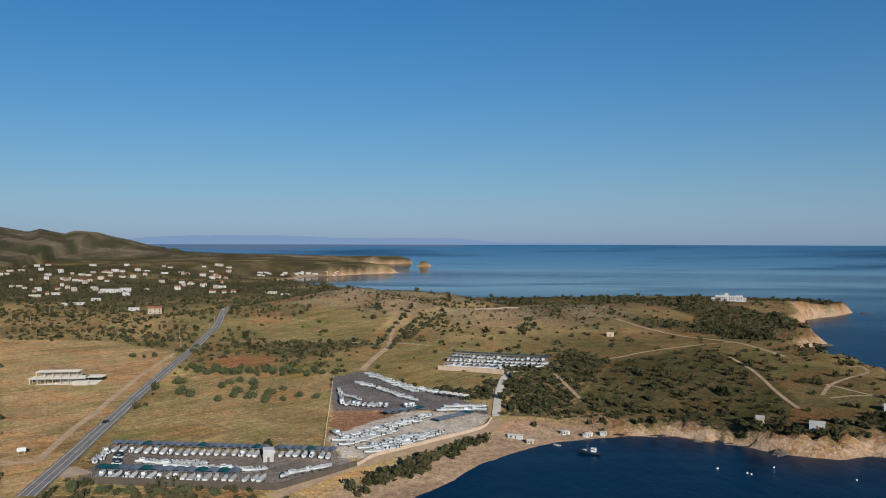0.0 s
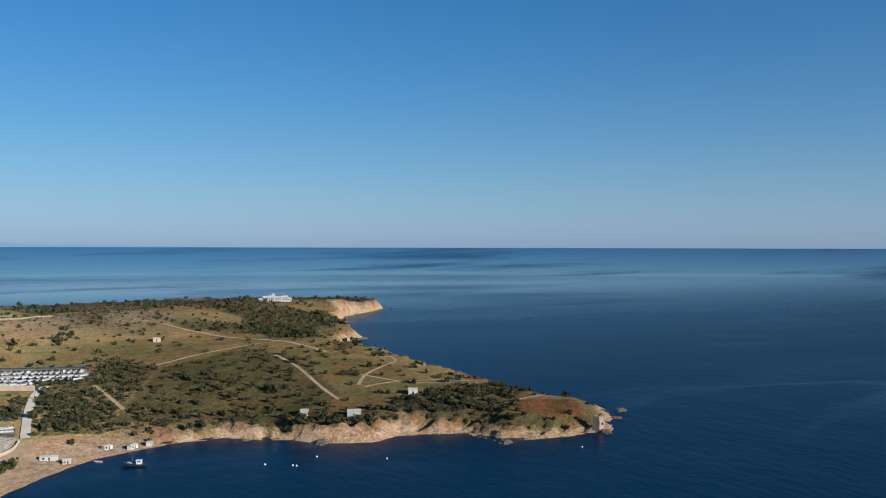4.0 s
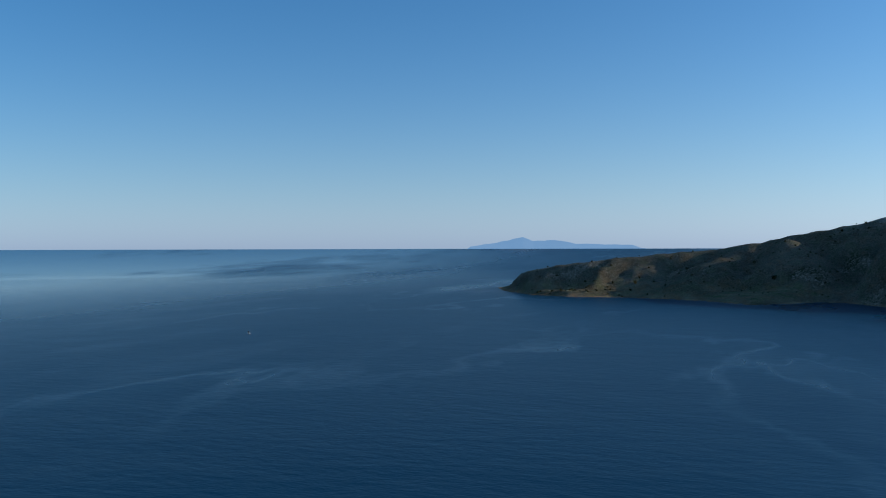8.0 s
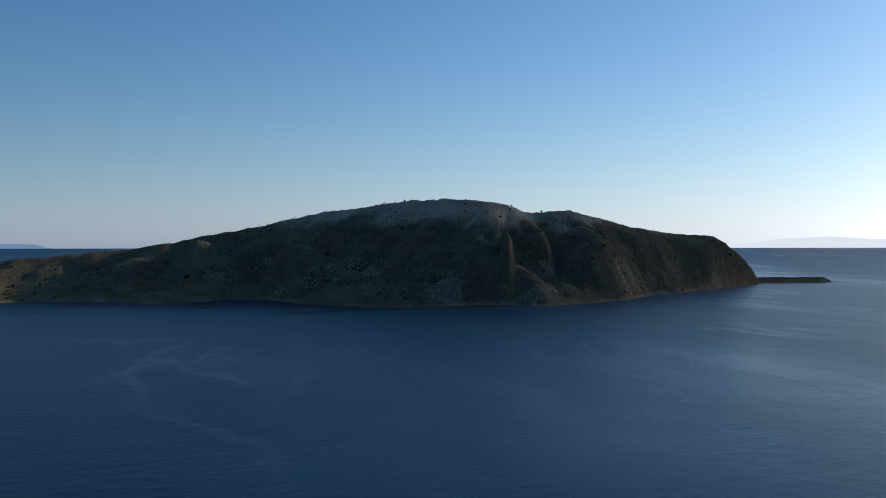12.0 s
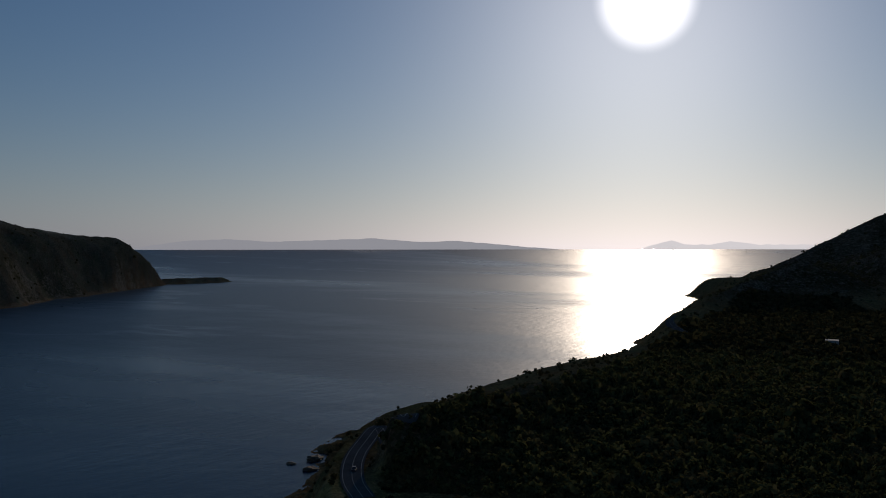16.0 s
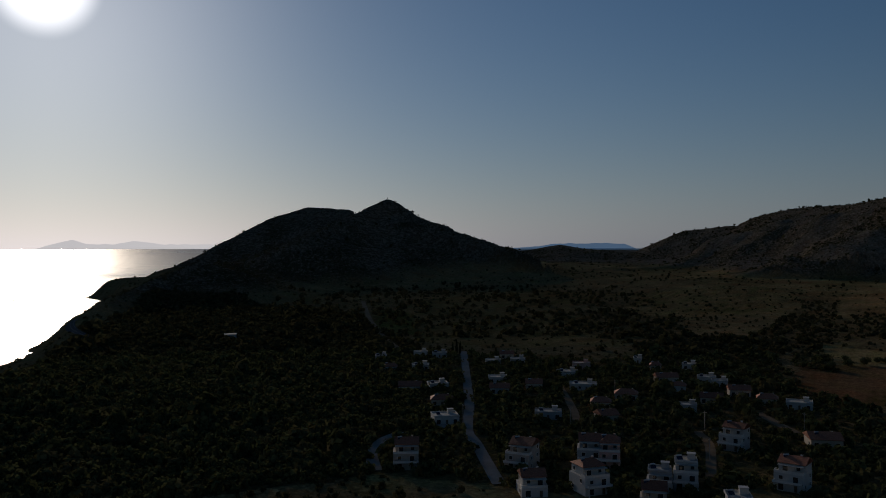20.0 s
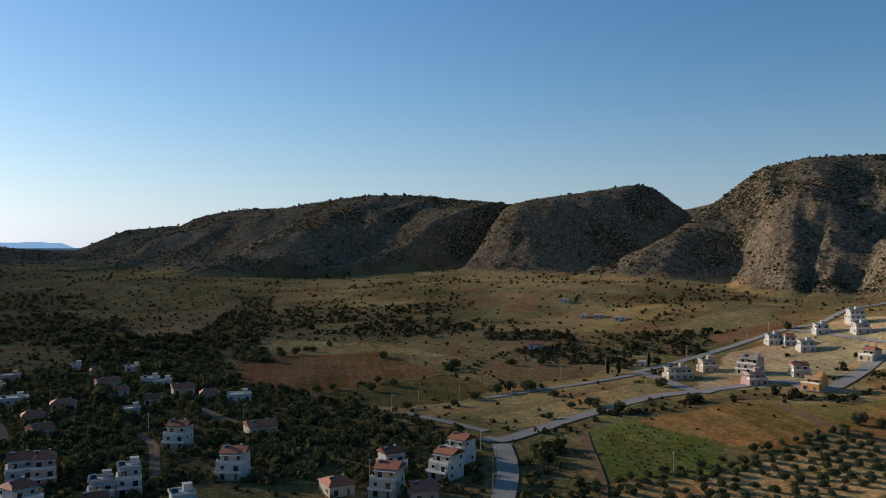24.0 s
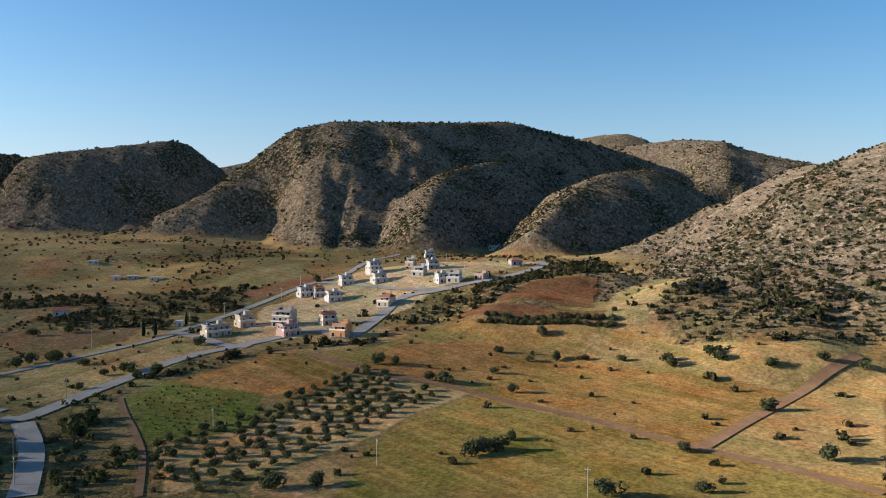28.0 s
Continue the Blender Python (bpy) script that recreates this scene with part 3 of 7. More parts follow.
# ---- the plan of ways, fields, buildings and trees ----
# land use: colour of the soil or grass, share of scrub, outline
FIELDS = [
    ("meadow", (0.246, 0.176, 0.0897), 0, [(-151.7, 384.0), (-173.6, 558.0), (-76.8, 570.2), (-53.5, 382.3)]),
    ("stubble", (0.303, 0.207, 0.113), 0, [(-384.0, 730.2), (-288.3, 736.1), (-220.4, 679.2), (-197.5, 621.5), (-149.7, 299.8), (-157.5, 299.3)]),
    ("olive soil", (0.262, 0.183, 0.0936), 0.02, [(-172.3, 585.5), (-81.6, 606.4), (-74.9, 570.4), (-172.3, 556.1)]),
    ("scrubby lea", (0.221, 0.156, 0.078), 0.3, [(-203.5, 668.5), (-202.7, 767.2), (-115.2, 767.8), (-81.6, 606.4), (-172.3, 585.5)]),
    ("red soil", (0.246, 0.125, 0.0663), 0, [(-175.4, 619.8), (-156.5, 659.4), (-127.8, 648.7), (-120.6, 612.2), (-162.8, 586.4)]),
    ("yard one", (0.164, 0.136, 0.117), 0, [(-139.2, 322.2), (-151.1, 377.3), (-47.9, 372.9), (-36.8, 361.8), (-62.6, 323.1)]),
    ("yard two", (0.127, 0.109, 0.105), 0, [(-74.1, 570.5), (-57.2, 593.3), (15.5, 497.2), (27.3, 481.8), (26.3, 463.4), (-12.2, 473.2), (-62.4, 468.3)]),
    ("yard earth", (0.221, 0.121, 0.0702), 0, [(-62.4, 468.3), (-20.1, 471.2), (-54.6, 405.8)]),
    ("yard gravel", (0.377, 0.32, 0.273), 0, [(-54.6, 405.8), (-20.1, 471.2), (26.3, 463.4), (19.6, 438.1), (-33.2, 370.5), (-45.1, 366.1)]),
    ("yard three", (0.328, 0.273, 0.226), 0, [(-3.5, 606.1), (7.5, 684.2), (80.9, 646.5), (79.1, 606.3), (41.6, 583.1)]),
    ("hill meadow", (0.213, 0.16, 0.078), 0.03, [(-161.3, 791.4), (-140.8, 938.1), (-54.8, 871.0), (-68.1, 759.0), (-154.3, 757.2)]),
    ("path meadow", (0.205, 0.156, 0.0741), 0.03, [(-71.7, 582.2), (-45.4, 721.7), (3.0, 705.8), (7.6, 689.4), (-3.5, 611.2), (37.6, 581.0), (30.9, 532.5), (15.9, 508.7), (-57.6, 597.4)]),
    ("beach earth", (0.328, 0.203, 0.125), 0.03, [(29.2, 449.9), (44.8, 455.3), (77.1, 447.5), (74.7, 433.2), (40.7, 413.7), (20.6, 400.8)]),
    ("headland lea", (0.156, 0.121, 0.0585), 0.22, [(128.6, 625.5), (206.0, 687.8), (223.5, 609.5), (203.9, 477.2), (165.4, 450.7), (129.4, 462.8), (69.6, 478.6)]),
    ("red hollow", (0.246, 0.117, 0.0585), 0.04, [(265.9, 392.4), (297.4, 410.6), (319.8, 397.3), (309.6, 374.6), (300.1, 366.9), (282.2, 369.6)]),
    ("island clearing", (0.34, 0.27, 0.16), 0.1, [(1338.1, -578.9), (1331.5, -601.4), (1335.4, -628.7), (1319.2, -661.9), (1324.0, -638.7), (1324.1, -603.1)]),
    ("island clearing", (0.34, 0.27, 0.16), 0.1, [(1344.3, -638.1), (1341.5, -657.5), (1336.2, -668.3), (1336.2, -654.9)]),
    ("island clearing", (0.34, 0.27, 0.16), 0.1, [(1658.9, 18.6), (1720.6, -70.2), (1709.1, -114.9), (1680.5, -169.1), (1682.8, -203.4), (1650.7, -132.9), (1567.7, -64.0)]),
    ("island clearing", (0.34, 0.27, 0.16), 0.1, [(1296.4, -660.6), (1304.6, -690.3), (1327.4, -754.8), (1303.9, -741.4)]),
    ("island clearing", (0.34, 0.27, 0.16), 0.1, [(1500.8, -379.2), (1534.4, -355.1), (1577.8, -354.0), (1561.2, -372.3), (1511.5, -398.1)]),
    ("ploughed one", (0.25, 0.135, 0.07), 0, [(-263.9, -451.4), (-315.4, -515.6), (-384.6, -453.8), (-369.5, -370.9), (-289.0, -382.6), (-258.9, -404.8)]),
    ("golden one", (0.374, 0.264, 0.123), 0.02, [(-309.9, -516.5), (-358.1, -574.2), (-405.9, -478.9), (-404.5, -377.7), (-384.6, -453.8), (-313.3, -512.2)]),
    ("olive green", (0.15, 0.115, 0.05), 0.04, [(-286.0, -378.7), (-367.2, -368.6), (-350.9, -310.7), (-312.7, -307.8), (-284.0, -318.3), (-270.5, -344.7)]),
    ("ploughed two", (0.235, 0.15, 0.085), 0.02, [(-404.5, -377.7), (-437.9, -298.0), (-399.8, -284.0), (-362.5, -312.4)]),
    ("golden two", (0.383, 0.272, 0.132), 0.05, [(-295.6, -270.4), (-403.5, -250.9), (-397.9, -224.0), (-359.8, -220.8), (-283.9, -243.4)]),
    ("green crop", (0.15, 0.155, 0.045), 0, [(-304.1, -214.7), (-328.3, -210.1), (-316.3, -157.6), (-276.9, -144.9), (-255.7, -172.4)]),
    ("vine rows", (0.27, 0.195, 0.1), 0.1, [(-283.9, -217.1), (-304.1, -214.7), (-256.1, -175.4), (-249.4, -176.4)]),
    ("orchard earth", (0.41, 0.275, 0.135), 0, [(-255.7, -172.4), (-276.9, -144.9), (-353.1, -126.1), (-349.0, -76.1), (-268.4, -102.1), (-210.6, -135.4)]),
    ("big meadow", (0.282, 0.186, 0.0778), 0.03, [(-376.2, -184.2), (-404.1, -147.3), (-464.5, -121.3), (-451.1, -22.2), (-430.2, 9.1), (-416.0, 83.5), (-433.0, 103.2), (-258.4, 62.6), (-220.8, -87.5), (-269.2, -98.3), (-345.5, -75.3), (-357.1, -127.5)]),
    ("olive meadow", (0.248, 0.185, 0.07), 0.02, [(-404.1, -147.3), (-458.7, -119.7), (-439.2, -77.4), (-398.1, -86.8), (-372.6, -141.5)]),
    ("rusty lea", (0.328, 0.187, 0.077), 0.03, [(-330.4, -205.7), (-373.8, -183.0), (-360.4, -131.4), (-326.7, -139.3), (-316.3, -157.6), (-326.7, -209.1)]),
    ("rusty lea", (0.328, 0.18, 0.0735), 0.04, [(-415.3, -132.8), (-439.2, -77.4), (-402.2, -76.4), (-369.1, -77.8), (-358.1, -114.5), (-364.8, -133.0)]),
    ("striped lea", (0.275, 0.166, 0.0616), 0.03, [(-369.1, -77.8), (-402.2, -76.4), (-409.7, -38.7), (-392.4, 8.6), (-377.3, 54.2), (-294.5, 15.1), (-318.0, -23.6), (-335.6, -59.0)]),
    ("green lea", (0.244, 0.175, 0.0585), 0.03, [(-269.2, -98.3), (-340.8, -74.3), (-326.2, -52.8), (-310.5, -23.0), (-286.6, 13.8), (-272.0, 39.6), (-256.9, 62.3), (-219.5, -87.0), (-255.5, -105.1)]),
    ("straw lea", (0.324, 0.225, 0.105), 0.02, [(-444.8, -33.5), (-436.3, 6.4), (-417.1, 42.1), (-414.1, 83.1), (-376.5, 51.8), (-396.3, 8.6), (-413.8, -39.2)]),
    ("straw lea", (0.324, 0.219, 0.0989), 0.02, [(-291.5, 15.8), (-370.9, 53.3), (-412.8, 87.5), (-421.5, 100.5), (-269.0, 65.1)]),
    ("bare earth", (0.3, 0.19, 0.1), 0.05, [(-214.5, -112.4), (-235.1, -117.4), (-269.2, -98.3), (-220.4, -87.3)]),
    ("ploughed red", (0.185, 0.095, 0.05), 0, [(-488.8, -97.1), (-572.0, -68.0), (-568.0, -38.7), (-485.3, -36.6)]),
    ("red strip", (0.21, 0.105, 0.06), 0.03, [(-473.3, -120.1), (-487.3, -103.0), (-471.4, -23.3), (-453.6, -31.2)]),
    ("building land", (0.5, 0.37, 0.22), 0.04, [(-404.4, -220.9), (-508.3, -252.6), (-609.2, -221.9), (-660.8, -89.7), (-537.5, -140.4), (-411.4, -194.7)]),
    ("pale slope field", (0.25, 0.195, 0.1), 0, [(-579.9, -337.9), (-623.7, -334.9), (-690.9, -304.6), (-602.6, -270.5), (-559.7, -296.1)]),
    ("red slope field", (0.23, 0.12, 0.07), 0.05, [(-556.0, -294.1), (-598.2, -268.5), (-620.0, -244.6), (-570.5, -242.8), (-531.7, -277.0)]),
    ("gold patch", (0.36, 0.27, 0.14), 0.04, [(-532.6, -26.4), (-587.2, -6.7), (-577.8, 18.8), (-476.1, 6.9), (-447.9, -13.3), (-451.4, -31.0)]),
    ("valley gold", (0.3, 0.205, 0.095), 0.2, [(-78.3, -682.0), (-76.4, -936.8), (-167.7, -1038.5), (-276.4, -913.3), (-245.0, -654.7), (-150.9, -622.7)]),
    ("valley gold", (0.28, 0.19, 0.09), 0.3, [(-108.8, -996.2), (-299.0, -1233.5), (-395.1, -1055.6), (-276.4, -913.3), (-167.7, -1038.5)]),
    ("valley gold", (0.3, 0.21, 0.1), 0.25, [(-395.1, -1055.6), (-564.0, -991.4), (-482.7, -822.7), (-343.7, -789.6), (-305.4, -816.0)]),
    ("green glade", (0.17, 0.16, 0.06), 0.05, [(-49.6, -759.8), (-56.8, -947.5), (-93.6, -903.4), (-86.6, -718.3)]),
]
# woods and thickets: how dense, outline
WOODS = [
    (0.75, [(43.6, 610.4), (79.4, 618.4), (103.7, 683.1), (124.5, 625.7), (70.7, 486.4), (69.3, 455.2), (36.2, 462.3)]),
    (0.5, [(70.7, 486.4), (123.4, 463.5), (163.0, 444.1), (153.4, 418.1), (100.6, 445.1), (66.2, 455.1)]),
    (0.85, [(-41.8, 325.8), (-20.2, 361.6), (13.1, 417.8), (22.1, 417.6), (-5.7, 366.7), (-31.4, 326.2)]),
    (0.45, [(-480.6, 914.1), (-600.3, 1348.4), (-266.4, 875.1), (-232.3, 763.2), (-279.0, 737.6), (-388.3, 738.5)]),
    (0.8, [(-4.8, 533.5), (16.6, 532.9), (36.6, 564.9), (31.6, 509.0), (12.3, 503.7)]),
    (0.7, [(-185.1, 719.2), (-112.7, 750.7), (-73.3, 759.8), (-61.2, 737.2), (-97.7, 650.7), (-130.3, 661.2)]),
    (0.7, [(219.1, 446.3), (279.9, 459.9), (350.0, 477.1), (247.7, 372.9), (215.6, 405.8)]),
    (0.9, [(126.1, 443.7), (164.4, 409.2), (200.2, 407.9), (199.6, 406.5), (163.5, 407.1), (124.6, 438.7)]),
    (0.85, [(249.1, 822.6), (333.1, 981.0), (399.3, 981.8), (364.3, 867.0), (292.6, 719.2), (247.2, 727.7)]),
    (0.8, [(245.3, 1087.7), (341.0, 1090.5), (376.7, 957.9), (332.8, 818.2), (229.9, 767.7), (278.1, 929.0)]),
    (0.52, [(-277.9, -563.1), (-318.3, -558.6), (-265.4, -436.8), (-269.9, -357.4), (-274.2, -303.4), (-259.6, -242.4), (-207.8, -189.0), (-138.0, -279.8)]),
    (0.6, [(-15.3, -312.3), (-31.5, -638.6), (-71.0, -618.1), (-191.6, -555.5), (-257.6, -571.1), (-283.4, -498.2), (-207.4, -342.9), (-127.7, -247.1)]),
    (0.3, [(-271.4, -232.8), (-298.6, -231.0), (-322.0, -225.7), (-314.1, -217.5), (-283.9, -217.1), (-249.1, -177.3), (-206.2, -145.2), (-200.0, -169.4), (-236.6, -198.9)]),
    (0.5, [(-328.9, -227.6), (-371.2, -206.0), (-406.3, -185.9), (-415.2, -151.3), (-514.5, -134.3), (-504.3, -128.1), (-408.5, -148.9), (-386.4, -189.1), (-333.2, -213.2)]),
    (0.75, [(-504.8, -135.4), (-542.7, -110.9), (-614.6, -83.5), (-581.2, -71.1), (-495.5, -94.3), (-471.7, -116.4)]),
    (0.8, [(-645.7, -87.7), (-749.9, -47.2), (-577.9, -28.8), (-577.1, -66.7)]),
    (0.65, [(-440.4, -380.2), (-483.3, -359.2), (-480.9, -306.9), (-434.5, -277.4), (-435.8, -316.4), (-429.3, -342.8)]),
    (0.6, [(-550.4, -384.4), (-567.4, -300.1), (-498.7, -259.9), (-473.1, -302.0)]),
    (0.6, [(-496.6, -452.0), (-530.4, -394.1), (-485.6, -352.2), (-458.4, -417.5)]),
    (0.55, [(-474, -5), (-507, 7), (-583, 47), (-552, 84), (-511, 119), (-438, 103), (-424, 65), (-434, 33), (-453, 4)]),
    (0.5, [(-476.6, 0.8), (-531.2, 27.2), (-479.5, 67.9), (-417.3, 59.4), (-430.2, 9.1)]),
    (0.8, [(-237.6, -623.3), (-288.7, -655.1), (-330.1, -613.8), (-468.9, -794.3), (-447.1, -723.9), (-285.3, -498.3), (-218.1, -369.4), (-250.8, -497.1), (-216.9, -548.1)]),
    (0.35, [(-254.3, -931.8), (-381.4, -1222.5), (-424.5, -1113.6), (-380.7, -910.8), (-295.9, -890.7)]),
    (0.5, [(-447.1, -723.9), (-539.8, -766.5), (-628.3, -587.8), (-605.5, -566.5), (-443.0, -611.4), (-351.7, -561.0)]),
    (0.45, [(-411.0, -551.6), (-492.0, -591.4), (-555.3, -540.1), (-487.6, -456.2), (-430.5, -477.5)]),
    (0.3, [(-132.9, -999.2), (-202.2, -1041.3), (-242.5, -868.1), (-220.7, -790.1), (-179.8, -899.4), (-123.6, -929.6)]),
    (0.3, [(-153.7, -747.2), (-219.3, -767.5), (-284.0, -744.9), (-262.5, -688.7), (-200.7, -702.5), (-143.8, -698.7)]),
    (0.22, [(71.6, -1123.8), (-43.5, -1268.0), (-377.8, -1276.9), (-280.9, -828.8), (-155.2, -689.4), (-34.8, -732.0), (27.3, -869.0)]),
    (0.6, [(-296.2, -489.7), (-421.4, -740.8), (-570.9, -915.9), (-566.5, -856.7), (-354.2, -559.8), (-315.2, -476.7)]),
    (0.5, [(-236.9, -860.2), (-314.3, -874.3), (-353.0, -782.6), (-272.4, -625.9), (-230.8, -669.1)]),
    (0.5, [(-1052.3, 2001.9), (-614.9, 2590.9), (-319.4, 1345.7), (-306.3, 1006.4), (-601.1, 1143.3)]),
    (1, [(228.3, -330.4), (176.9, -344.2), (166.7, -415.8), (171.9, -517.1), (201.4, -735.0), (191.0, -1001.4), (99.2, -1063.4), (-24.7, -926.4), (-75.7, -636.4), (-37.0, -311.4), (171.3, -247.9)]),
]
# ways: name, width, surface, centre line
WAYS = [
    ("main road", 7.5, "asphalt", [(-148.5, 299.9), (-150.1, 309.0), (-158.5, 361.2), (-168.1, 429.0), (-183.4, 523.9), (-200.3, 658.1), (-219.9, 782.9), (-226.7, 858.4), (-258.0, 1023.3)]),
    ("farm track", 3.5, "dirt", [(-182.8, 347.5), (-169.4, 348.8), (-171.4, 365.4), (-178.1, 406.0), (-183.5, 445.6), (-192.1, 494.8), (-199.7, 547.5), (-203.3, 589.9), (-212.4, 668.4)]),
    ("farm track", 3, "dirt", [(-169.4, 348.8), (-176.6, 344.5), (-180.1, 342.4)]),
    ("yard entrance", 14, "pavedirt", [(-152.2, 329.3), (-144.1, 338.9)]),
    ("hill track", 5, "dirt", [(-57.4, 595.4), (-51.2, 660.0), (-45.5, 724.5), (-49.9, 745.9)]),
    ("hill track", 3, "dirt", [(-195.2, 739.0), (-143.4, 753.3), (-46.1, 733.1), (-11.3, 714.5)]),
    ("hill track", 3, "dirt", [(-46.6, 741.7), (-46.9, 796.8), (-42.0, 872.8), (-38.7, 903.6)]),
    ("headland track", 2.6, "dirt", [(127.2, 639.3), (164.7, 669.8), (205.2, 688.1), (242.0, 698.5)]),
    ("headland track", 2.6, "dirt", [(214.1, 629.9), (212.5, 579.4), (200.9, 510.4), (197.4, 465.5)]),
    ("headland track", 2.6, "dirt", [(223.4, 495.6), (241.8, 524.7), (263.9, 548.7), (287.5, 570.0), (293.3, 589.6), (283.0, 588.6)]),
    ("headland track", 2.6, "dirt", [(76.4, 579.6), (80.9, 532.0), (83.1, 502.0)]),
    ("villa road", 4, "dirt", [(171.0, 832.4), (203.1, 763.8), (239.2, 704.2), (253.9, 623.9)]),
    ("headland track", 2.6, "dirt", [(224.8, 488.5), (246.8, 494.7), (280.4, 489.0), (304.0, 471.1)]),
    ("headland track", 2.6, "dirt", [(239.7, 527.0), (254.7, 493.1), (273.0, 479.8), (297.2, 468.7)]),
    ("headland track", 2.6, "dirt", [(273.1, 405.6), (290.5, 411.9), (309.7, 416.5)]),
    ("access lane", 4.6, "gravel", [(49.2, 589.8), (41.8, 568.5), (35.9, 532.4), (31.9, 493.0), (29.0, 457.5)]),
    ("shore track", 6, "dirt", [(-63.6, 312.4), (-50.5, 336.8), (-34.9, 362.6), (-8.9, 396.2), (22.3, 433.6), (29.3, 452.0)]),
    ("coast road", 9, "asphalt", [(170.2, -233.2), (185.0, -247.1), (201.9, -270.4), (214.6, -294.8), (225.7, -323.6), (184.1, -279.7), (224.6, -363.6)]),
    ("coast road", 8, "asphalt", [(185.8, -711.2), (210.0, -762.4), (227.0, -811.6), (224.8, -824.5)]),
    ("village road", 8, "concrete", [(-198.9, -175.5), (-221.1, -191.8), (-240.1, -207.4), (-260.6, -228.6)]),
    ("valley road", 8, "concrete", [(-263.4, -241.2), (-265.6, -233.0), (-288.0, -233.4), (-313.9, -234.2), (-350.7, -228.8), (-374.5, -223.4), (-389.7, -216.2), (-415.4, -203.3), (-437.8, -186.5), (-428.6, -162.7), (-520.0, -166.1), (-534.3, -143.3), (-537.9, -132.7)]),
    ("valley road", 7, "concrete", [(-537.9, -132.7), (-562.2, -107.1), (-603.1, -94.2), (-647.2, -87.1), (-668.6, -93.1)]),
    ("side road", 7, "concrete", [(-395.1, -206.2), (-398.2, -220.9), (-416.8, -248.5), (-427.3, -269.2)]),
    ("side road", 5, "concrete", [(-427.7, -265.8), (-397.8, -271.4), (-377.8, -277.9), (-354.4, -290.0), (-329.3, -300.9)]),
    ("upper road", 6, "concrete", [(-423.7, -270.6), (-447.6, -268.6), (-479.8, -265.9), (-519.4, -262.3), (-558.1, -255.0), (-579.3, -246.5), (-608.8, -230.9), (-717.6, -250.5), (-827.0, -261.1)]),
    ("site road", 5, "concrete", [(-579.3, -246.5), (-560.8, -204.3), (-546.1, -174.4), (-535.3, -136.0)]),
    ("meadow track", 5, "earth", [(-261.8, 63.4), (-276.4, 40.2), (-291.0, 14.0), (-315.7, -23.4), (-333.8, -58.7), (-352.5, -92.0), (-360.4, -131.4), (-383.7, -168.0)]),
    ("meadow track", 5, "earth", [(-291.0, 14.0), (-317.0, 26.8), (-349.4, 44.1), (-387.3, 64.6), (-409.7, 82.2), (-418.8, 88.8)]),
    ("grove track", 2.4, "earth", [(-207.2, -143.2), (-240.3, -164.3), (-261.1, -181.1), (-283.7, -201.6), (-301.3, -216.1)]),
    ("west road", 5, "concrete", [(-272.8, -248.0), (-275.2, -278.0), (-276.1, -305.5)]),
    ("village road", 5, "concrete", [(-61.2, -286.7), (-63.8, -343.8), (-64.5, -369.6), (-74.4, -420.6), (-83.4, -477.6), (-99.1, -579.6), (-103.6, -612.3)]),
    ("village lane", 5, "concrete", [(-64.5, -369.6), (-56.4, -377.7), (-52.0, -394.4)]),
    ("village lane", 5, "concrete", [(-19.9, -310.5), (-19.9, -333.4), (-25.5, -355.9), (-35.2, -370.0)]),
    ("far track", 5, "dirt", [(-51.5, -1043.0), (-48.3, -867.3), (-48.4, -794.4), (-55.0, -675.2), (-59.5, -624.4)]),
    ("village lane", 4, "dirt", [(-135.3, -468.3), (-124.5, -406.9), (-118.7, -381.9)]),
    ("village lane", 4, "dirt", [(-164.3, -351.8), (-157.8, -326.5), (-137.0, -282.5)]),
    ("village lane", 5, "dirt", [(-210.5, -384.1), (-206.5, -357.8), (-204.8, -341.5)]),
]
NEW_HOUSES = [(-424.0, -241.4, 145, 15.0, 9, 2, "cream", "flat"), (-451.5, -238.0, 143, 9.6, 9, 2.5, "cream", "flat"), (-453.3, -213.3, 90, 11.4, 11, 3, "stone", "flat"), (-426.7, -198.5, 145, 10.4, 9, 2, "pink", "flat"), (-457.7, -187.8, 132, 9.0, 9, 2, "cream", "tile"), (-428.2, -168.1, 86, 9.3, 10, 2.5, "orange", "flat"), (-541.9, -239.1, 139, 9.9, 8, 2, "white", "flat"), (-539.8, -227.7, 123, 7.1, 8, 2, "grey", "tile"), (-529.4, -213.1, 132, 9.6, 9, 2, "white", "flat"), (-568.4, -219.1, 131, 9.0, 9, 2, "white", "flat"), (-594.8, -206.8, 134, 10.1, 9, 3, "white", "flat"), (-567.3, -193.8, 134, 9.6, 9, 2, "white", "flat"), (-514.9, -170.9, 78, 8.7, 9.7, 2, "cream", "tile"), (-616.2, -184.6, 87, 6.5, 8, 2, "cream", "flat"), (-578.7, -167.0, 86, 8.9, 9, 2, "white", "flat")]
NEW_HOUSES += [(-775.9, -213.8, 115, 9.2, 8, 2.5, "white", "flat"), (-603.3, -164.1, 125, 8.4, 9, 2, "grey", "flat"), (-553.7, -143.8, 130, 8.5, 8.4, 2, "white", "flat"), (-553.9, -135.1, 89, 9.1, 9.5, 2, "white", "flat"), (-561.5, -117.9, 77, 6.9, 9.7, 1.5, "peach", "flat"), (-637.2, -107.4, 115, 8.3, 10.6, 1.5, "grey", "tile"), (-908.2, -175.1, 101, 14.9, 8, 1, "white", "flat")]
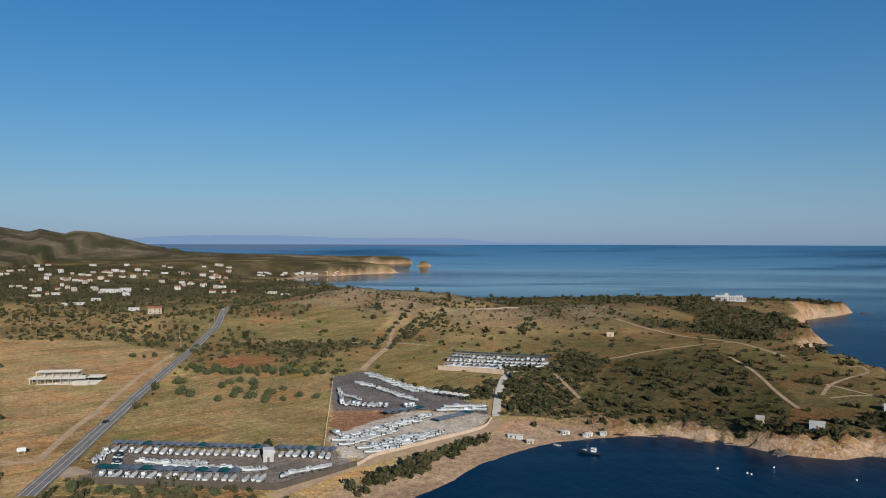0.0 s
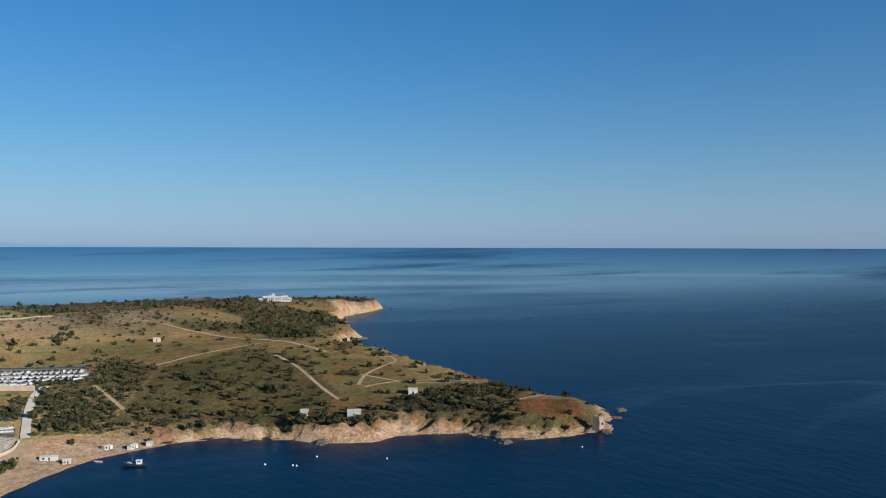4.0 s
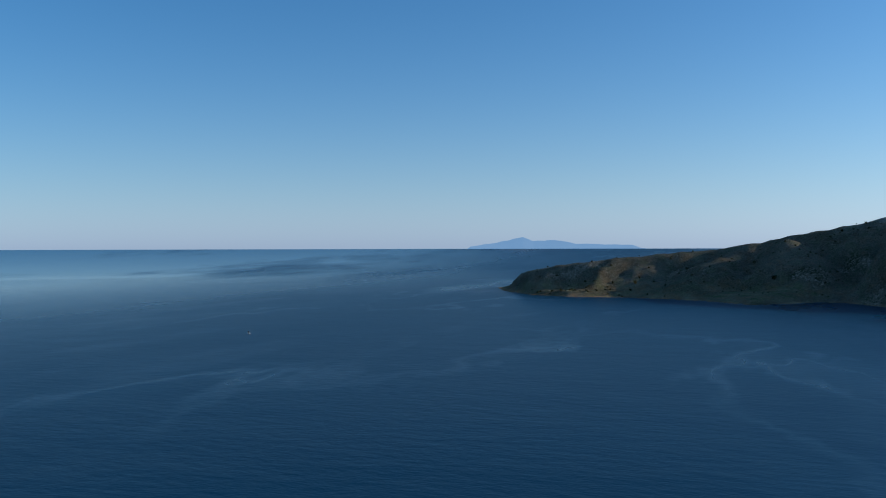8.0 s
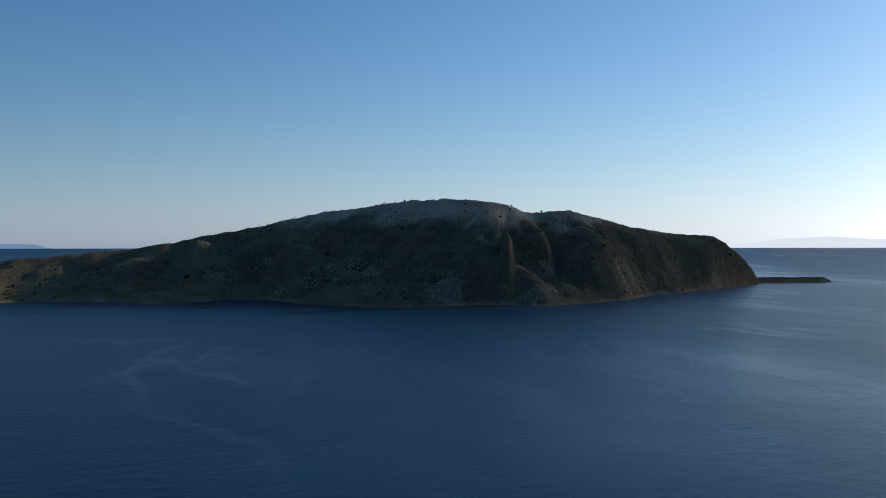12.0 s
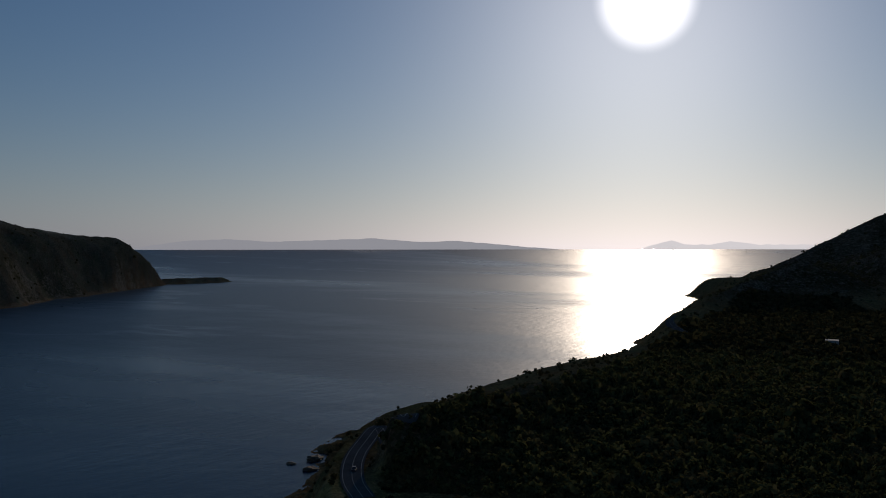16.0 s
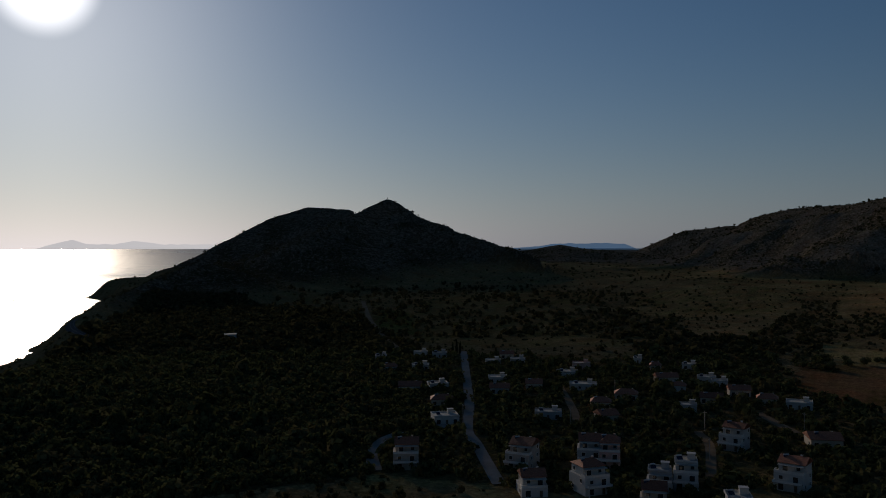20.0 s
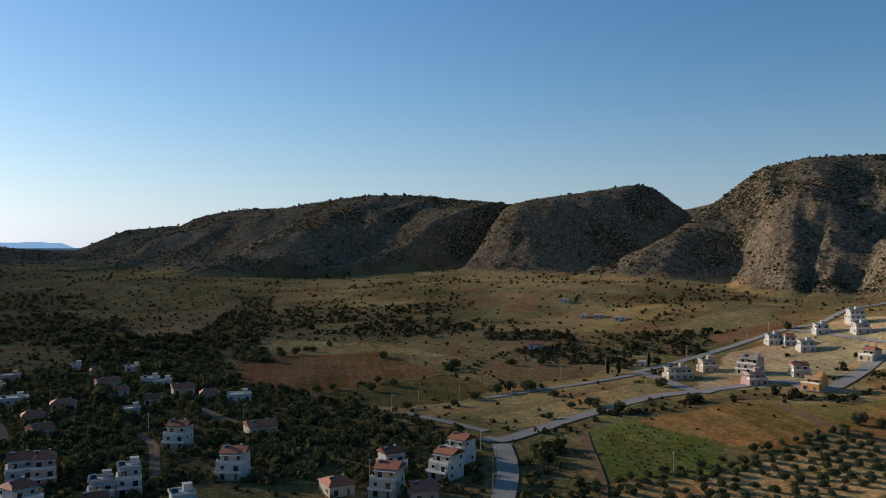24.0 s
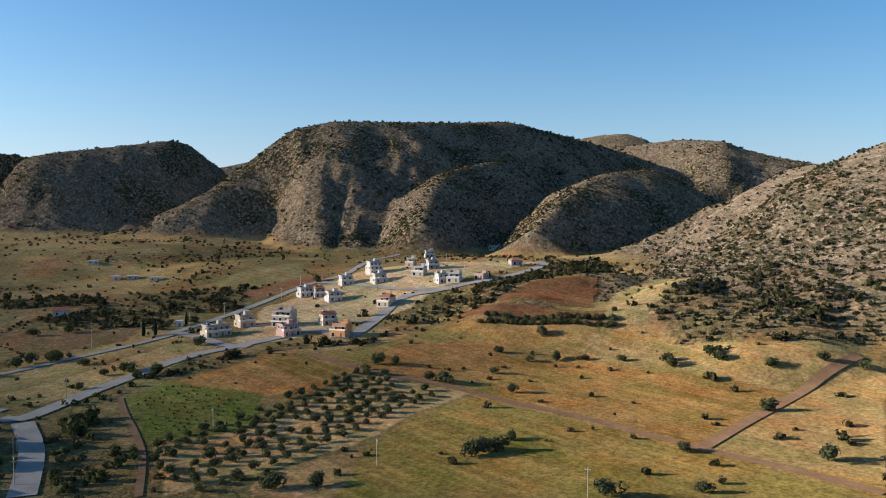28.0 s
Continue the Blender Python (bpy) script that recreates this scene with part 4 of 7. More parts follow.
FARM_HOUSES = [(-455.6, -368.7, 129, 9.4, 9, 1, "white", "tile"), (-673.8, -509.0, 127, 9.1, 8, 1, "white", "flat"), (-624.3, -449.6, 126, 7.2, 8, 1, "white", "flat"), (-627.2, -435.1, 125, 9.2, 9, 1, "grey", "flat"), (-617.9, -407.1, 123, 9.9, 8, 1, "white", "flat"), (-447.9, -279.1, 122, 4.2, 6, 1, "white", "flat"), (71.4, -689.0, -174, 9.3, 10, 1, "grey", "flat")]
VILLAGE_HOUSES = [(-165.7, -320.8, 133, 9.2, 10, 3, "white", "tile"), (-159.4, -267.5, 134, 9.6, 11, 3, "white", "tile"), (-203.4, -318.9, 162, 12.2, 12, 1.5, "cream", "tile"), (-214.7, -214.7, 100, 8.6, 10, 3, "white", "tile"), (-232.1, -224.9, 99, 8.2, 10, 3, "white", "tile"), (-206.5, -235.1, 164, 8.4, 10, 2.5, "white", "tile"), (-186.7, -214.8, 119, 8.8, 11, 3, "cream", "tile"), (-175.1, -227.5, 162, 8.9, 11, 1.5, "cream", "tile"), (-192.4, -203.5, 147, 8.6, 11, 1.5, "pink", "tile"), (-31.6, -316.2, 174, 9.4, 11, 3, "stone", "tile"), (-57.2, -389.1, 182, 11.6, 11, 1.5, "white", "flat"), (-65.0, -469.5, 182, 10.8, 10, 1.5, "white", "flat"), (-49.3, -468.3, 174, 12.6, 10, 1, "white", "tile"), (-61.7, -429.9, 172, 11.1, 10, 1, "cream", "tile"), (-70.4, -597.8, 173, 9.7, 8, 1, "white", "flat")]
VILLAGE_HOUSES += [(-64.0, -543.7, 173, 11.0, 9, 1, "white", "flat"), (-83.3, -591.6, 172, 10.4, 8, 1, "grey", "flat"), (-114.5, -555.9, 168, 9.9, 9, 1, "white", "flat"), (-129.6, -581.2, 167, 9.6, 8, 1, "cream", "tile"), (-132.1, -558.5, 167, 10.0, 8, 1, "white", "flat"), (-103.4, -488.6, 168, 10.7, 10, 1, "white", "flat"), (-97.5, -455.3, 168, 10.6, 9, 1, "grey", "tile"), (-119.0, -463.6, 166, 9.0, 9, 1.5, "cream", "tile"), (-149.9, -502.1, 163, 12.6, 10, 1, "white", "flat"), (-168.0, -530.7, 162, 11.2, 9, 1.5, "pink", "flat"), (-146.1, -458.4, 162, 14.8, 10, 1, "white", "flat"), (-140.0, -410.2, 161, 9.9, 9, 1, "cream", "tile"), (-132.2, -379.4, 186, 8.6, 9, 1.5, "cream", "tile"), (-107.4, -391.2, 165, 12.5, 9, 1, "grey", "flat"), (-74.9, -309.1, 146, 9.4, 12, 3, "stone", "tile")]
VILLAGE_HOUSES += [(-101.7, -311.1, 162, 9.2, 12, 3, "grey", "tile"), (-108.2, -307.3, 161, 7.9, 12, 3, "pink", "tile"), (-90.0, -275.7, 192, 9.3, 11, 3, "white", "tile"), (-70.2, -276.5, 176, 8.8, 11, 2, "white", "tile"), (-160.3, -428.5, 159, 11.7, 10, 1, "cream", "tile"), (-201.2, -472.4, 172, 12.4, 9, 1.5, "cream", "tile"), (-234.6, -513.8, 155, 9.1, 8, 1, "white", "flat"), (-223.5, -466.3, 154, 10.4, 9, 1.5, "white", "flat"), (-226.3, -455.6, 154, 8.9, 9, 1, "white", "flat"), (-197.1, -446.5, 156, 8.5, 8, 1, "white", "tile"), (-200.0, -411.7, 154, 11.0, 9, 1, "cream", "tile"), (-223.5, -427.6, 162, 11.0, 9, 1.5, "stone", "tile"), (-179.2, -393.9, 156, 8.1, 8, 1, "grey", "flat"), (-237.0, -391.8, 149, 12.3, 10, 1, "white", "flat"), (-226.1, -403.1, 151, 9.9, 9, 1.5, "cream", "tile")]
VILLAGE_HOUSES += [(-124.2, -274.9, 156, 8.1, 10, 3, "white", "flat"), (-114.4, -274.2, 157, 8.4, 10, 2.5, "grey", "flat"), (-104.8, -256.3, 158, 8.2, 11, 2, "cream", "tile"), (-127.2, -243.3, 162, 8.1, 11, 2, "white", "flat"), (-41.3, -584.7, 176, 7.9, 8, 1, "grey", "flat"), (-44.0, -540.9, 175, 8.7, 8, 1, "grey", "tile"), (-212.9, -516.8, 158, 6.7, 8, 1, "cream", "tile"), (-211.6, -543.9, 159, 5.5, 7, 1, "white", "flat")]
TOWN_HOUSES = [(-614.9, 1268.3, 26, 17.0, 10, 1.5, "cream", "flat"), (-608.4, 1326.4, 25, 14.7, 10, 1.5, "white", "flat"), (-553.0, 1386.2, 22, 20.0, 12, 2, "white", "flat"), (-539.0, 1390.8, 21, 13.0, 12, 2, "white", "flat"), (-535.2, 1420.3, 21, 18.3, 12, 2, "white", "flat"), (-358.9, 978.4, 20, 11.9, 9, 1.5, "white", "flat"), (-319.7, 934.9, 19, 14.6, 10, 2, "cream", "tile"), (-473.8, 1082.0, 24, 28.5, 8, 1, "white", "flat"), (-481.8, 1170.2, 22, 12.7, 9, 1, "white", "flat"), (-612.5, 2413.7, -5, 12.8, 9, 1, "white", "flat"), (-499.7, 1821.6, 44, 8.3, 9, 2, "white", "tile"), (-695.5, 1659.6, 49, 6.1, 9, 1.5, "cream", "flat"), (-564.5, 1691.4, 46, 8.3, 9, 2, "stone", "flat"), (-689.6, 1623.3, 9, 9.3, 9, 2, "stone", "flat"), (-475.1, 1844.5, 31, 6.8, 9, 1.5, "stone", "tile")]
TOWN_HOUSES += [(-771.0, 1638.0, 48, 6.1, 9, 2, "white", "tile"), (-952.7, 2293.3, 42, 15.8, 9, 2, "white", "flat"), (-742.1, 1663.4, 51, 12.0, 9, 1, "white", "flat"), (-401.3, 1513.1, 37, 4.9, 9, 1.5, "white", "flat"), (-399.7, 1530.9, -11, 8.2, 9, 1.5, "white", "flat"), (-750.8, 2318.7, 18, 12.9, 9, 1.5, "cream", "flat"), (-739.7, 1724.5, -2, 9.7, 9, 1, "white", "flat"), (-736.3, 1773.6, 23, 10.3, 9, 1, "stone", "flat"), (-635.5, 1798.2, 9, 5.8, 9, 1.5, "white", "flat"), (-484.3, 1572.8, 5, 5.6, 9, 2, "stone", "flat"), (-687.3, 1693.2, 9, 10.9, 9, 2, "cream", "tile"), (-700.5, 1838.6, 11, 9.6, 9, 1, "stone", "tile"), (-519.4, 1675.5, 45, 8.1, 9, 1.5, "white", "flat"), (-441.3, 1545.9, -9, 4.7, 9, 2, "white", "tile"), (-604.9, 2375.0, 27, 11.9, 9, 2, "stone", "flat")]
TOWN_HOUSES += [(-542.9, 1904.9, 9, 12.7, 9, 2, "white", "tile"), (-483.1, 1612.9, 24, 6.7, 9, 2, "cream", "flat"), (-619.6, 2294.7, 31, 9.1, 9, 2, "cream", "flat"), (-374.6, 1369.7, -14, 7.6, 9, 1, "white", "tile"), (-620.6, 1879.1, 46, 12.7, 9, 1.5, "white", "flat"), (-865.7, 1814.3, 41, 8.6, 9, 2, "white", "flat"), (-702.0, 2260.7, 23, 14.9, 9, 1, "cream", "flat"), (-406.6, 1511.0, 40, 8.6, 9, 2, "stone", "flat"), (-662.1, 1740.5, -3, 10.5, 9, 1, "white", "tile"), (-643.1, 2341.2, 3, 11.1, 9, 1, "white", "flat"), (-709.6, 1823.1, 48, 12.2, 9, 2, "white", "flat"), (-594.0, 1958.9, 2, 9.9, 9, 1, "stone", "tile"), (-700.3, 1549.7, 14, 5.9, 9, 2, "white", "tile"), (-648.5, 2282.8, -4, 6.7, 9, 1, "white", "flat"), (-795.5, 1754.5, 23, 10.1, 9, 2, "white", "flat")]
TOWN_HOUSES += [(-495.0, 1854.4, -9, 10.4, 9, 2, "cream", "tile"), (-657.8, 1439.7, 19, 9.0, 9, 1, "stone", "tile"), (-553.9, 1368.3, 45, 9.3, 9, 1, "stone", "flat"), (-688.2, 1899.8, 27, 11.6, 9, 2, "white", "tile"), (-674.6, 2378.4, 18, 9.9, 9, 1, "white", "flat"), (-464.6, 1473.6, 45, 7.6, 9, 2, "white", "tile"), (-666.1, 1669.8, 45, 6.6, 9, 1, "white", "tile"), (-481.5, 1283.9, -5, 6.3, 9, 1.5, "white", "flat"), (-718.0, 1787.9, 33, 11.2, 9, 1, "stone", "flat"), (-667.3, 1376.9, 13, 6.3, 9, 1, "stone", "tile"), (-640.6, 1811.9, 9, 7.7, 9, 1.5, "cream", "tile"), (-486.7, 1628.3, 42, 10.8, 9, 1, "white", "flat"), (-861.1, 1642.0, 24, 6.9, 9, 2, "white", "tile"), (-692.8, 1824.6, 40, 7.2, 9, 1.5, "white", "flat"), (-1010.0, 2094.7, 41, 12.3, 9, 2, "white", "flat")]
TOWN_HOUSES += [(-719.8, 1649.9, 35, 10.2, 9, 1.5, "white", "flat"), (-492.8, 1836.7, 18, 11.9, 9, 1, "white", "tile"), (-689.6, 1907.0, -0, 7.4, 9, 1, "cream", "flat"), (-444.9, 1694.9, 15, 6.3, 9, 1.5, "stone", "tile"), (-669.6, 1899.1, -8, 9.6, 9, 1, "white", "flat"), (-638.4, 2415.9, 32, 15.4, 9, 2, "stone", "flat"), (-654.0, 1468.0, 42, 5.9, 9, 2, "stone", "tile"), (-870.8, 2320.4, 46, 10.4, 9, 2, "white", "flat"), (-606.2, 2384.7, -7, 13.1, 9, 1.5, "white", "tile"), (-619.3, 1494.7, 15, 9.6, 9, 1, "white", "flat"), (-341.1, 1371.5, -1, 6.0, 9, 1, "cream", "tile"), (-746.1, 1656.0, 50, 9.4, 9, 1.5, "white", "flat"), (-687.4, 1742.6, 19, 9.5, 9, 1, "cream", "tile"), (-820.6, 1806.5, 46, 7.5, 9, 1.5, "cream", "tile"), (-706.0, 1786.9, -3, 10.4, 9, 1.5, "white", "tile")]
TOWN_HOUSES += [(-646.6, 2413.7, -4, 11.3, 9, 2, "cream", "tile"), (-725.5, 1723.9, 33, 10.3, 9, 1, "cream", "flat"), (-715.8, 1790.4, 30, 12.9, 9, 1, "white", "tile"), (-582.3, 1885.1, 24, 5.9, 9, 2, "stone", "flat"), (-710.8, 1651.8, 37, 7.5, 9, 1, "white", "tile"), (-623.2, 1326.8, 29, 4.8, 9, 1, "cream", "tile"), (-790.5, 1687.2, 2, 10.8, 9, 1.5, "white", "flat"), (-788.1, 1612.1, 25, 5.2, 9, 1, "cream", "flat"), (-764.3, 1493.5, 3, 5.1, 9, 1.5, "white", "tile"), (-589.6, 1429.1, 38, 7.4, 9, 2, "stone", "flat"), (-352.1, 1354.9, 16, 7.6, 9, 1, "white", "tile"), (-756.3, 1504.0, 24, 9.6, 9, 1, "cream", "flat"), (-449.4, 1580.4, 32, 9.7, 9, 2, "cream", "flat"), (-863.2, 1667.6, 25, 9.5, 9, 1.5, "cream", "flat"), (-760.5, 1728.5, 35, 5.2, 9, 1.5, "stone", "flat")]
TOWN_HOUSES += [(-617.6, 1410.8, 40, 7.1, 9, 2, "stone", "flat"), (-736.9, 1648.7, 41, 11.3, 9, 1.5, "stone", "tile"), (-992.1, 2002.3, 3, 7.9, 9, 1, "cream", "tile"), (-482.0, 1279.1, 29, 7.9, 9, 2, "white", "flat"), (-675.9, 1406.5, 30, 10.2, 9, 2, "white", "flat"), (-1073.3, 2290.7, 24, 14.3, 9, 1, "cream", "tile"), (-772.6, 2332.7, 16, 10.0, 9, 1.5, "stone", "flat"), (-510.7, 1453.5, -5, 4.2, 9, 1, "white", "flat"), (-668.2, 1900.7, 25, 11.1, 9, 1, "white", "flat"), (-910.7, 1771.4, 50, 11.4, 9, 1, "cream", "flat"), (-642.6, 1748.1, 32, 9.8, 9, 2, "white", "tile"), (-729.8, 1469.4, 46, 4.9, 9, 1, "cream", "flat"), (-893.5, 1786.6, 34, 10.8, 9, 1.5, "stone", "flat"), (-523.5, 1693.2, 27, 8.4, 9, 1, "cream", "flat"), (-501.9, 2434.8, 12, 11.3, 9, 1, "white", "flat")]
TOWN_HOUSES += [(-511.5, 2443.2, 12, 14.0, 9, 1.5, "white", "flat"), (-432.0, 2489.1, 10, 10.7, 9, 1.5, "white", "flat"), (-435.9, 2501.3, 10, 14.5, 9, 1, "white", "flat"), (-362.0, 2558.8, 8, 10.3, 9, 1, "white", "flat"), (-327.9, 2602.9, 7, 10.8, 9, 1, "white", "flat"), (-355.6, 2563.1, 8, 11.0, 9, 1, "white", "flat"), (-463.5, 2477.7, 11, 12.4, 9, 1, "white", "flat"), (-334.3, 2591.9, 7, 14.5, 9, 1, "white", "flat"), (-521.1, 2391.5, 12, 12.4, 9, 1, "white", "flat"), (-422.0, 2528.9, 9, 8.5, 9, 1, "white", "flat"), (-384.8, 2538.6, 9, 16.2, 9, 1, "white", "flat"), (-333.4, 2578.9, 7, 8.2, 9, 1.5, "white", "flat"), (-353.7, 2557.5, 8, 8.8, 9, 1.5, "white", "flat"), (-463.9, 2431.0, 11, 10.5, 9, 1, "white", "flat"), (-422.5, 2515.5, 10, 13.3, 9, 1.5, "white", "flat")]
TOWN_HOUSES += [(-510.5, 2386.2, 12, 12.2, 9, 1, "white", "flat"), (-527.6, 2431.3, 12, 16.1, 9, 1.5, "white", "flat"), (-429.3, 2513.3, 10, 11.3, 9, 1.5, "white", "flat"), (-462.4, 2459.7, 11, 13.0, 9, 1.5, "white", "flat"), (-328.6, 2602.4, 7, 8.0, 9, 1, "white", "flat"), (-404.8, 2531.4, 9, 14.6, 9, 1.5, "white", "flat"), (-238.9, 1277.2, 11, 13.9, 10, 1.5, "white", "flat"), (-272.6, 1337.6, 12, 18.3, 10, 1.5, "cream", "flat")]
COAST_HOUSES = [(188.1, 422.6, -24, 7.4, 7, 1, "grey", "flat"), (233.1, 451.3, -27, 8.9, 7, 1, "white", "flat"), (242.8, 457.1, -28, 5.6, 7, 1, "white", "flat"), (147.8, 435.7, -19, 7.4, 7, 1, "grey", "flat"), (165.7, 439.2, -21, 4.4, 7, 1, "stone", "flat"), (118.1, 474.9, -14, 3.9, 7, 1, "stone", "flat"), (148.5, 747.0, -11, 6.1, 7, 1, "peach", "flat"), (531.3, 1171.2, -24, 5.2, 7, 1, "white", "flat")]
VILLA = (367.5, 1089.0)
FRAME_BUILDING = (-241.5, 526.4)
BILLBOARD = (-179.7, 358.9)
WHITE_SHED = (-74.6, 360.3)
TOWER = (301.2, 353.3)
ROAD_CAR = (-167.6, 418.6)
COAST_CAR = (192.8, -258.4)
WORKBOAT = (69.6, 400.5)
OLIVES = [(-167.3, 533.1), (-157.0, 508.8), (-156.1, 497.5), (-147.1, 493.1), (-128.5, 481.5), (-137.8, 523.1), (-134.7, 537.3), (-131.7, 545.6), (-123.2, 495.5), (-124.1, 508.4), (-117.3, 519.2), (-120.0, 535.9), (-112.9, 492.4), (-104.0, 505.4), (-101.9, 482.6), (-98.1, 522.9), (-92.9, 491.7), (-85.0, 503.8), (-75.3, 501.8), (-175.6, 589.8), (-166.7, 578.8), (-158.2, 568.7), (-158.2, 589.3), (-149.8, 578.8), (-141.7, 569.0), (-141.0, 589.4), (-133.0, 579.2), (-125.2, 569.5), (-123.9, 589.7), (-116.2, 579.6), (-108.7, 569.9), (-106.7, 590.0), (-99.3, 579.8), (-92.1, 570.2), (-89.5, 589.8), (-82.3, 579.7), (-167.4, 575.1), (-160.1, 569.7), (-156.1, 576.4), (-148.9, 571.1), (-144.9, 577.8), (-137.8, 572.6), (-133.6, 579.3), (-126.6, 574.2), (-122.2, 580.9)]
OLIVES += [(-115.4, 575.7), (-110.8, 582.3), (-104.0, 577.0), (-99.3, 583.7), (-92.6, 578.4), (-87.8, 584.8)]
ROAD_BUSHES = [(-135.8, 307.2), (-124.7, 306.7), (-114.3, 306.4), (-104.2, 308.2), (-93.5, 307.0), (-83.4, 308.0), (-226.3, 638.1), (-235.9, 640.7), (-220.0, 644.6), (-199.0, 668.5), (-206.4, 706.0)]
FIELD_TREES = [(-223.5, -109.8), (-228.0, -97.4), (-269.7, -55.9), (-270.6, -51.3), (-283.6, -48.8), (-264.5, -58.5), (-380.8, -74.4), (-349.7, -60.3), (-416.4, -77.7), (-405.8, -61.7), (-409.5, -48.4), (-439.8, -59.4), (-410.6, -34.8), (-408.8, -16.4), (-399.4, 6.1), (-407.2, 3.7), (-410.1, 22.8), (-403.6, 26.7), (-396.5, 48.5), (-405.2, 72.0), (-406.2, 88.6), (-289.2, 53.0), (-286.4, 8.4), (-343.6, 40.3), (-248.4, 12.9), (-238.2, -14.3), (-358.1, -98.6), (-355.7, -91.6), (-371.7, -128.5), (-375.3, -120.0), (-396.2, -236.3), (-330.5, -228.7), (-333.8, -247.4), (-339.0, -237.5), (-310.8, -243.1), (-332.7, -221.5), (-350.2, -302.4), (-356.5, -291.7), (-457.2, -274.4), (-579.1, -245.5), (-342.4, -302.9), (-406.6, -347.5), (-416.8, -332.9)]
FIELD_TREES_WEST = [(-332.3, -493.5), (-342.3, -492.4), (-315.0, -486.1), (-340.1, -508.3), (-353.8, -496.1), (-357.1, -491.3), (-335.4, -520.9), (-310.5, -380.7), (-321.4, -379.3), (-289.9, -381.4), (-280.4, -380.9), (-278.7, -350.7), (-303.7, -363.0), (-321.5, -365.1), (-380.1, -374.1), (-372.7, -371.6), (-284.4, -312.7), (-323.7, -302.3), (-305.4, -300.6), (-457.7, -499.9), (-372.5, -433.9), (-376.4, -498.3), (-443.6, -460.0), (-472.8, -465.3), (-469.5, -410.1), (-356.4, -294.9), (-349.9, -270.4), (-340.1, -241.6), (-335.2, -221.6)]
CYPRESSES = [(-415.4, -281.9), (-419.4, -276.9), (-451.6, -276.8), (-94.9, -605.8), (-97.5, -604.4), (-99.9, -603.2)]
POLES = [(-271.7, -156.3), (-250.3, -86.3), (-235.2, -18.8), (-296.3, -237.9), (-386.2, -293.8), (-413.7, -282.2), (-444.0, -269.9), (-479.7, -267.0), (-495.5, -256.2), (-529.9, -251.4), (-567.9, -237.3), (-564.1, -252.4), (-521.5, -169.3), (-551.1, -176.0), (-616.3, -156.5), (-325.8, -279.0), (-206.8, -185.0), (-233.9, -207.7), (-427.9, -230.9), (-431.5, -194.6), (-549.7, -188.7), (-565.5, -130.7), (-611.1, -105.8), (-608.2, -97.0), (-275.5, -313.6), (-275.3, -311.4), (-289.8, -309.7), (-324.1, -314.0), (-208.9, -341.6), (-248.1, -228.6), (-223.4, -199.9), (-189.3, -227.2), (-65.4, -386.9), (-112.6, -372.2), (-168.0, -352.3), (-147.5, -305.1), (-157.2, -437.4), (-412.9, 843.5), (-425.6, 911.9), (-424.7, 946.6), (-219.5, 705.4), (-238.2, 762.2), (-304.7, 784.7), (-227.1, 838.3), (-225.5, 864.6)]
POLES += [(-221.7, 798.6)]
HILL_BUSHES = [(-55.8, 700.5), (-54.9, 727.7), (-53.3, 747.8), (-51.4, 765.4), (-49.4, 783.7), (-47.5, 806.5), (-45.3, 828.9), (-42.9, 849.3), (-40.4, 871.7), (-37.6, 890.7), (-43.1, 701.3), (-41.5, 722.2), (-39.5, 739.1), (-37.4, 756.4), (-35.1, 773.5), (-32.9, 793.4), (-30.4, 814.1), (-27.7, 830.1), (-24.9, 849.2), (-22.1, 870.6), (-29.0, 748.9), (-26.0, 763.4), (-22.8, 777.8), (-19.6, 794.5), (-16.2, 811.8), (-12.6, 827.2), (-8.9, 839.9), (-5.0, 855.8)]
ORCHARD = ((-227.2, -147.8), (-352.1, -107.3), (-303.8, -151.4))
SAPLINGS = [(-295.1, -204.4), (-323.6, -207.0), (-314.7, -164.5), (-278.8, -155.1), (-263.0, -174.3)]
OLIVE_ROWS = [(-463.9, -94.7), (-457.2, -24.0), (-451.1, -22.2), (-457.1, -96.6)]
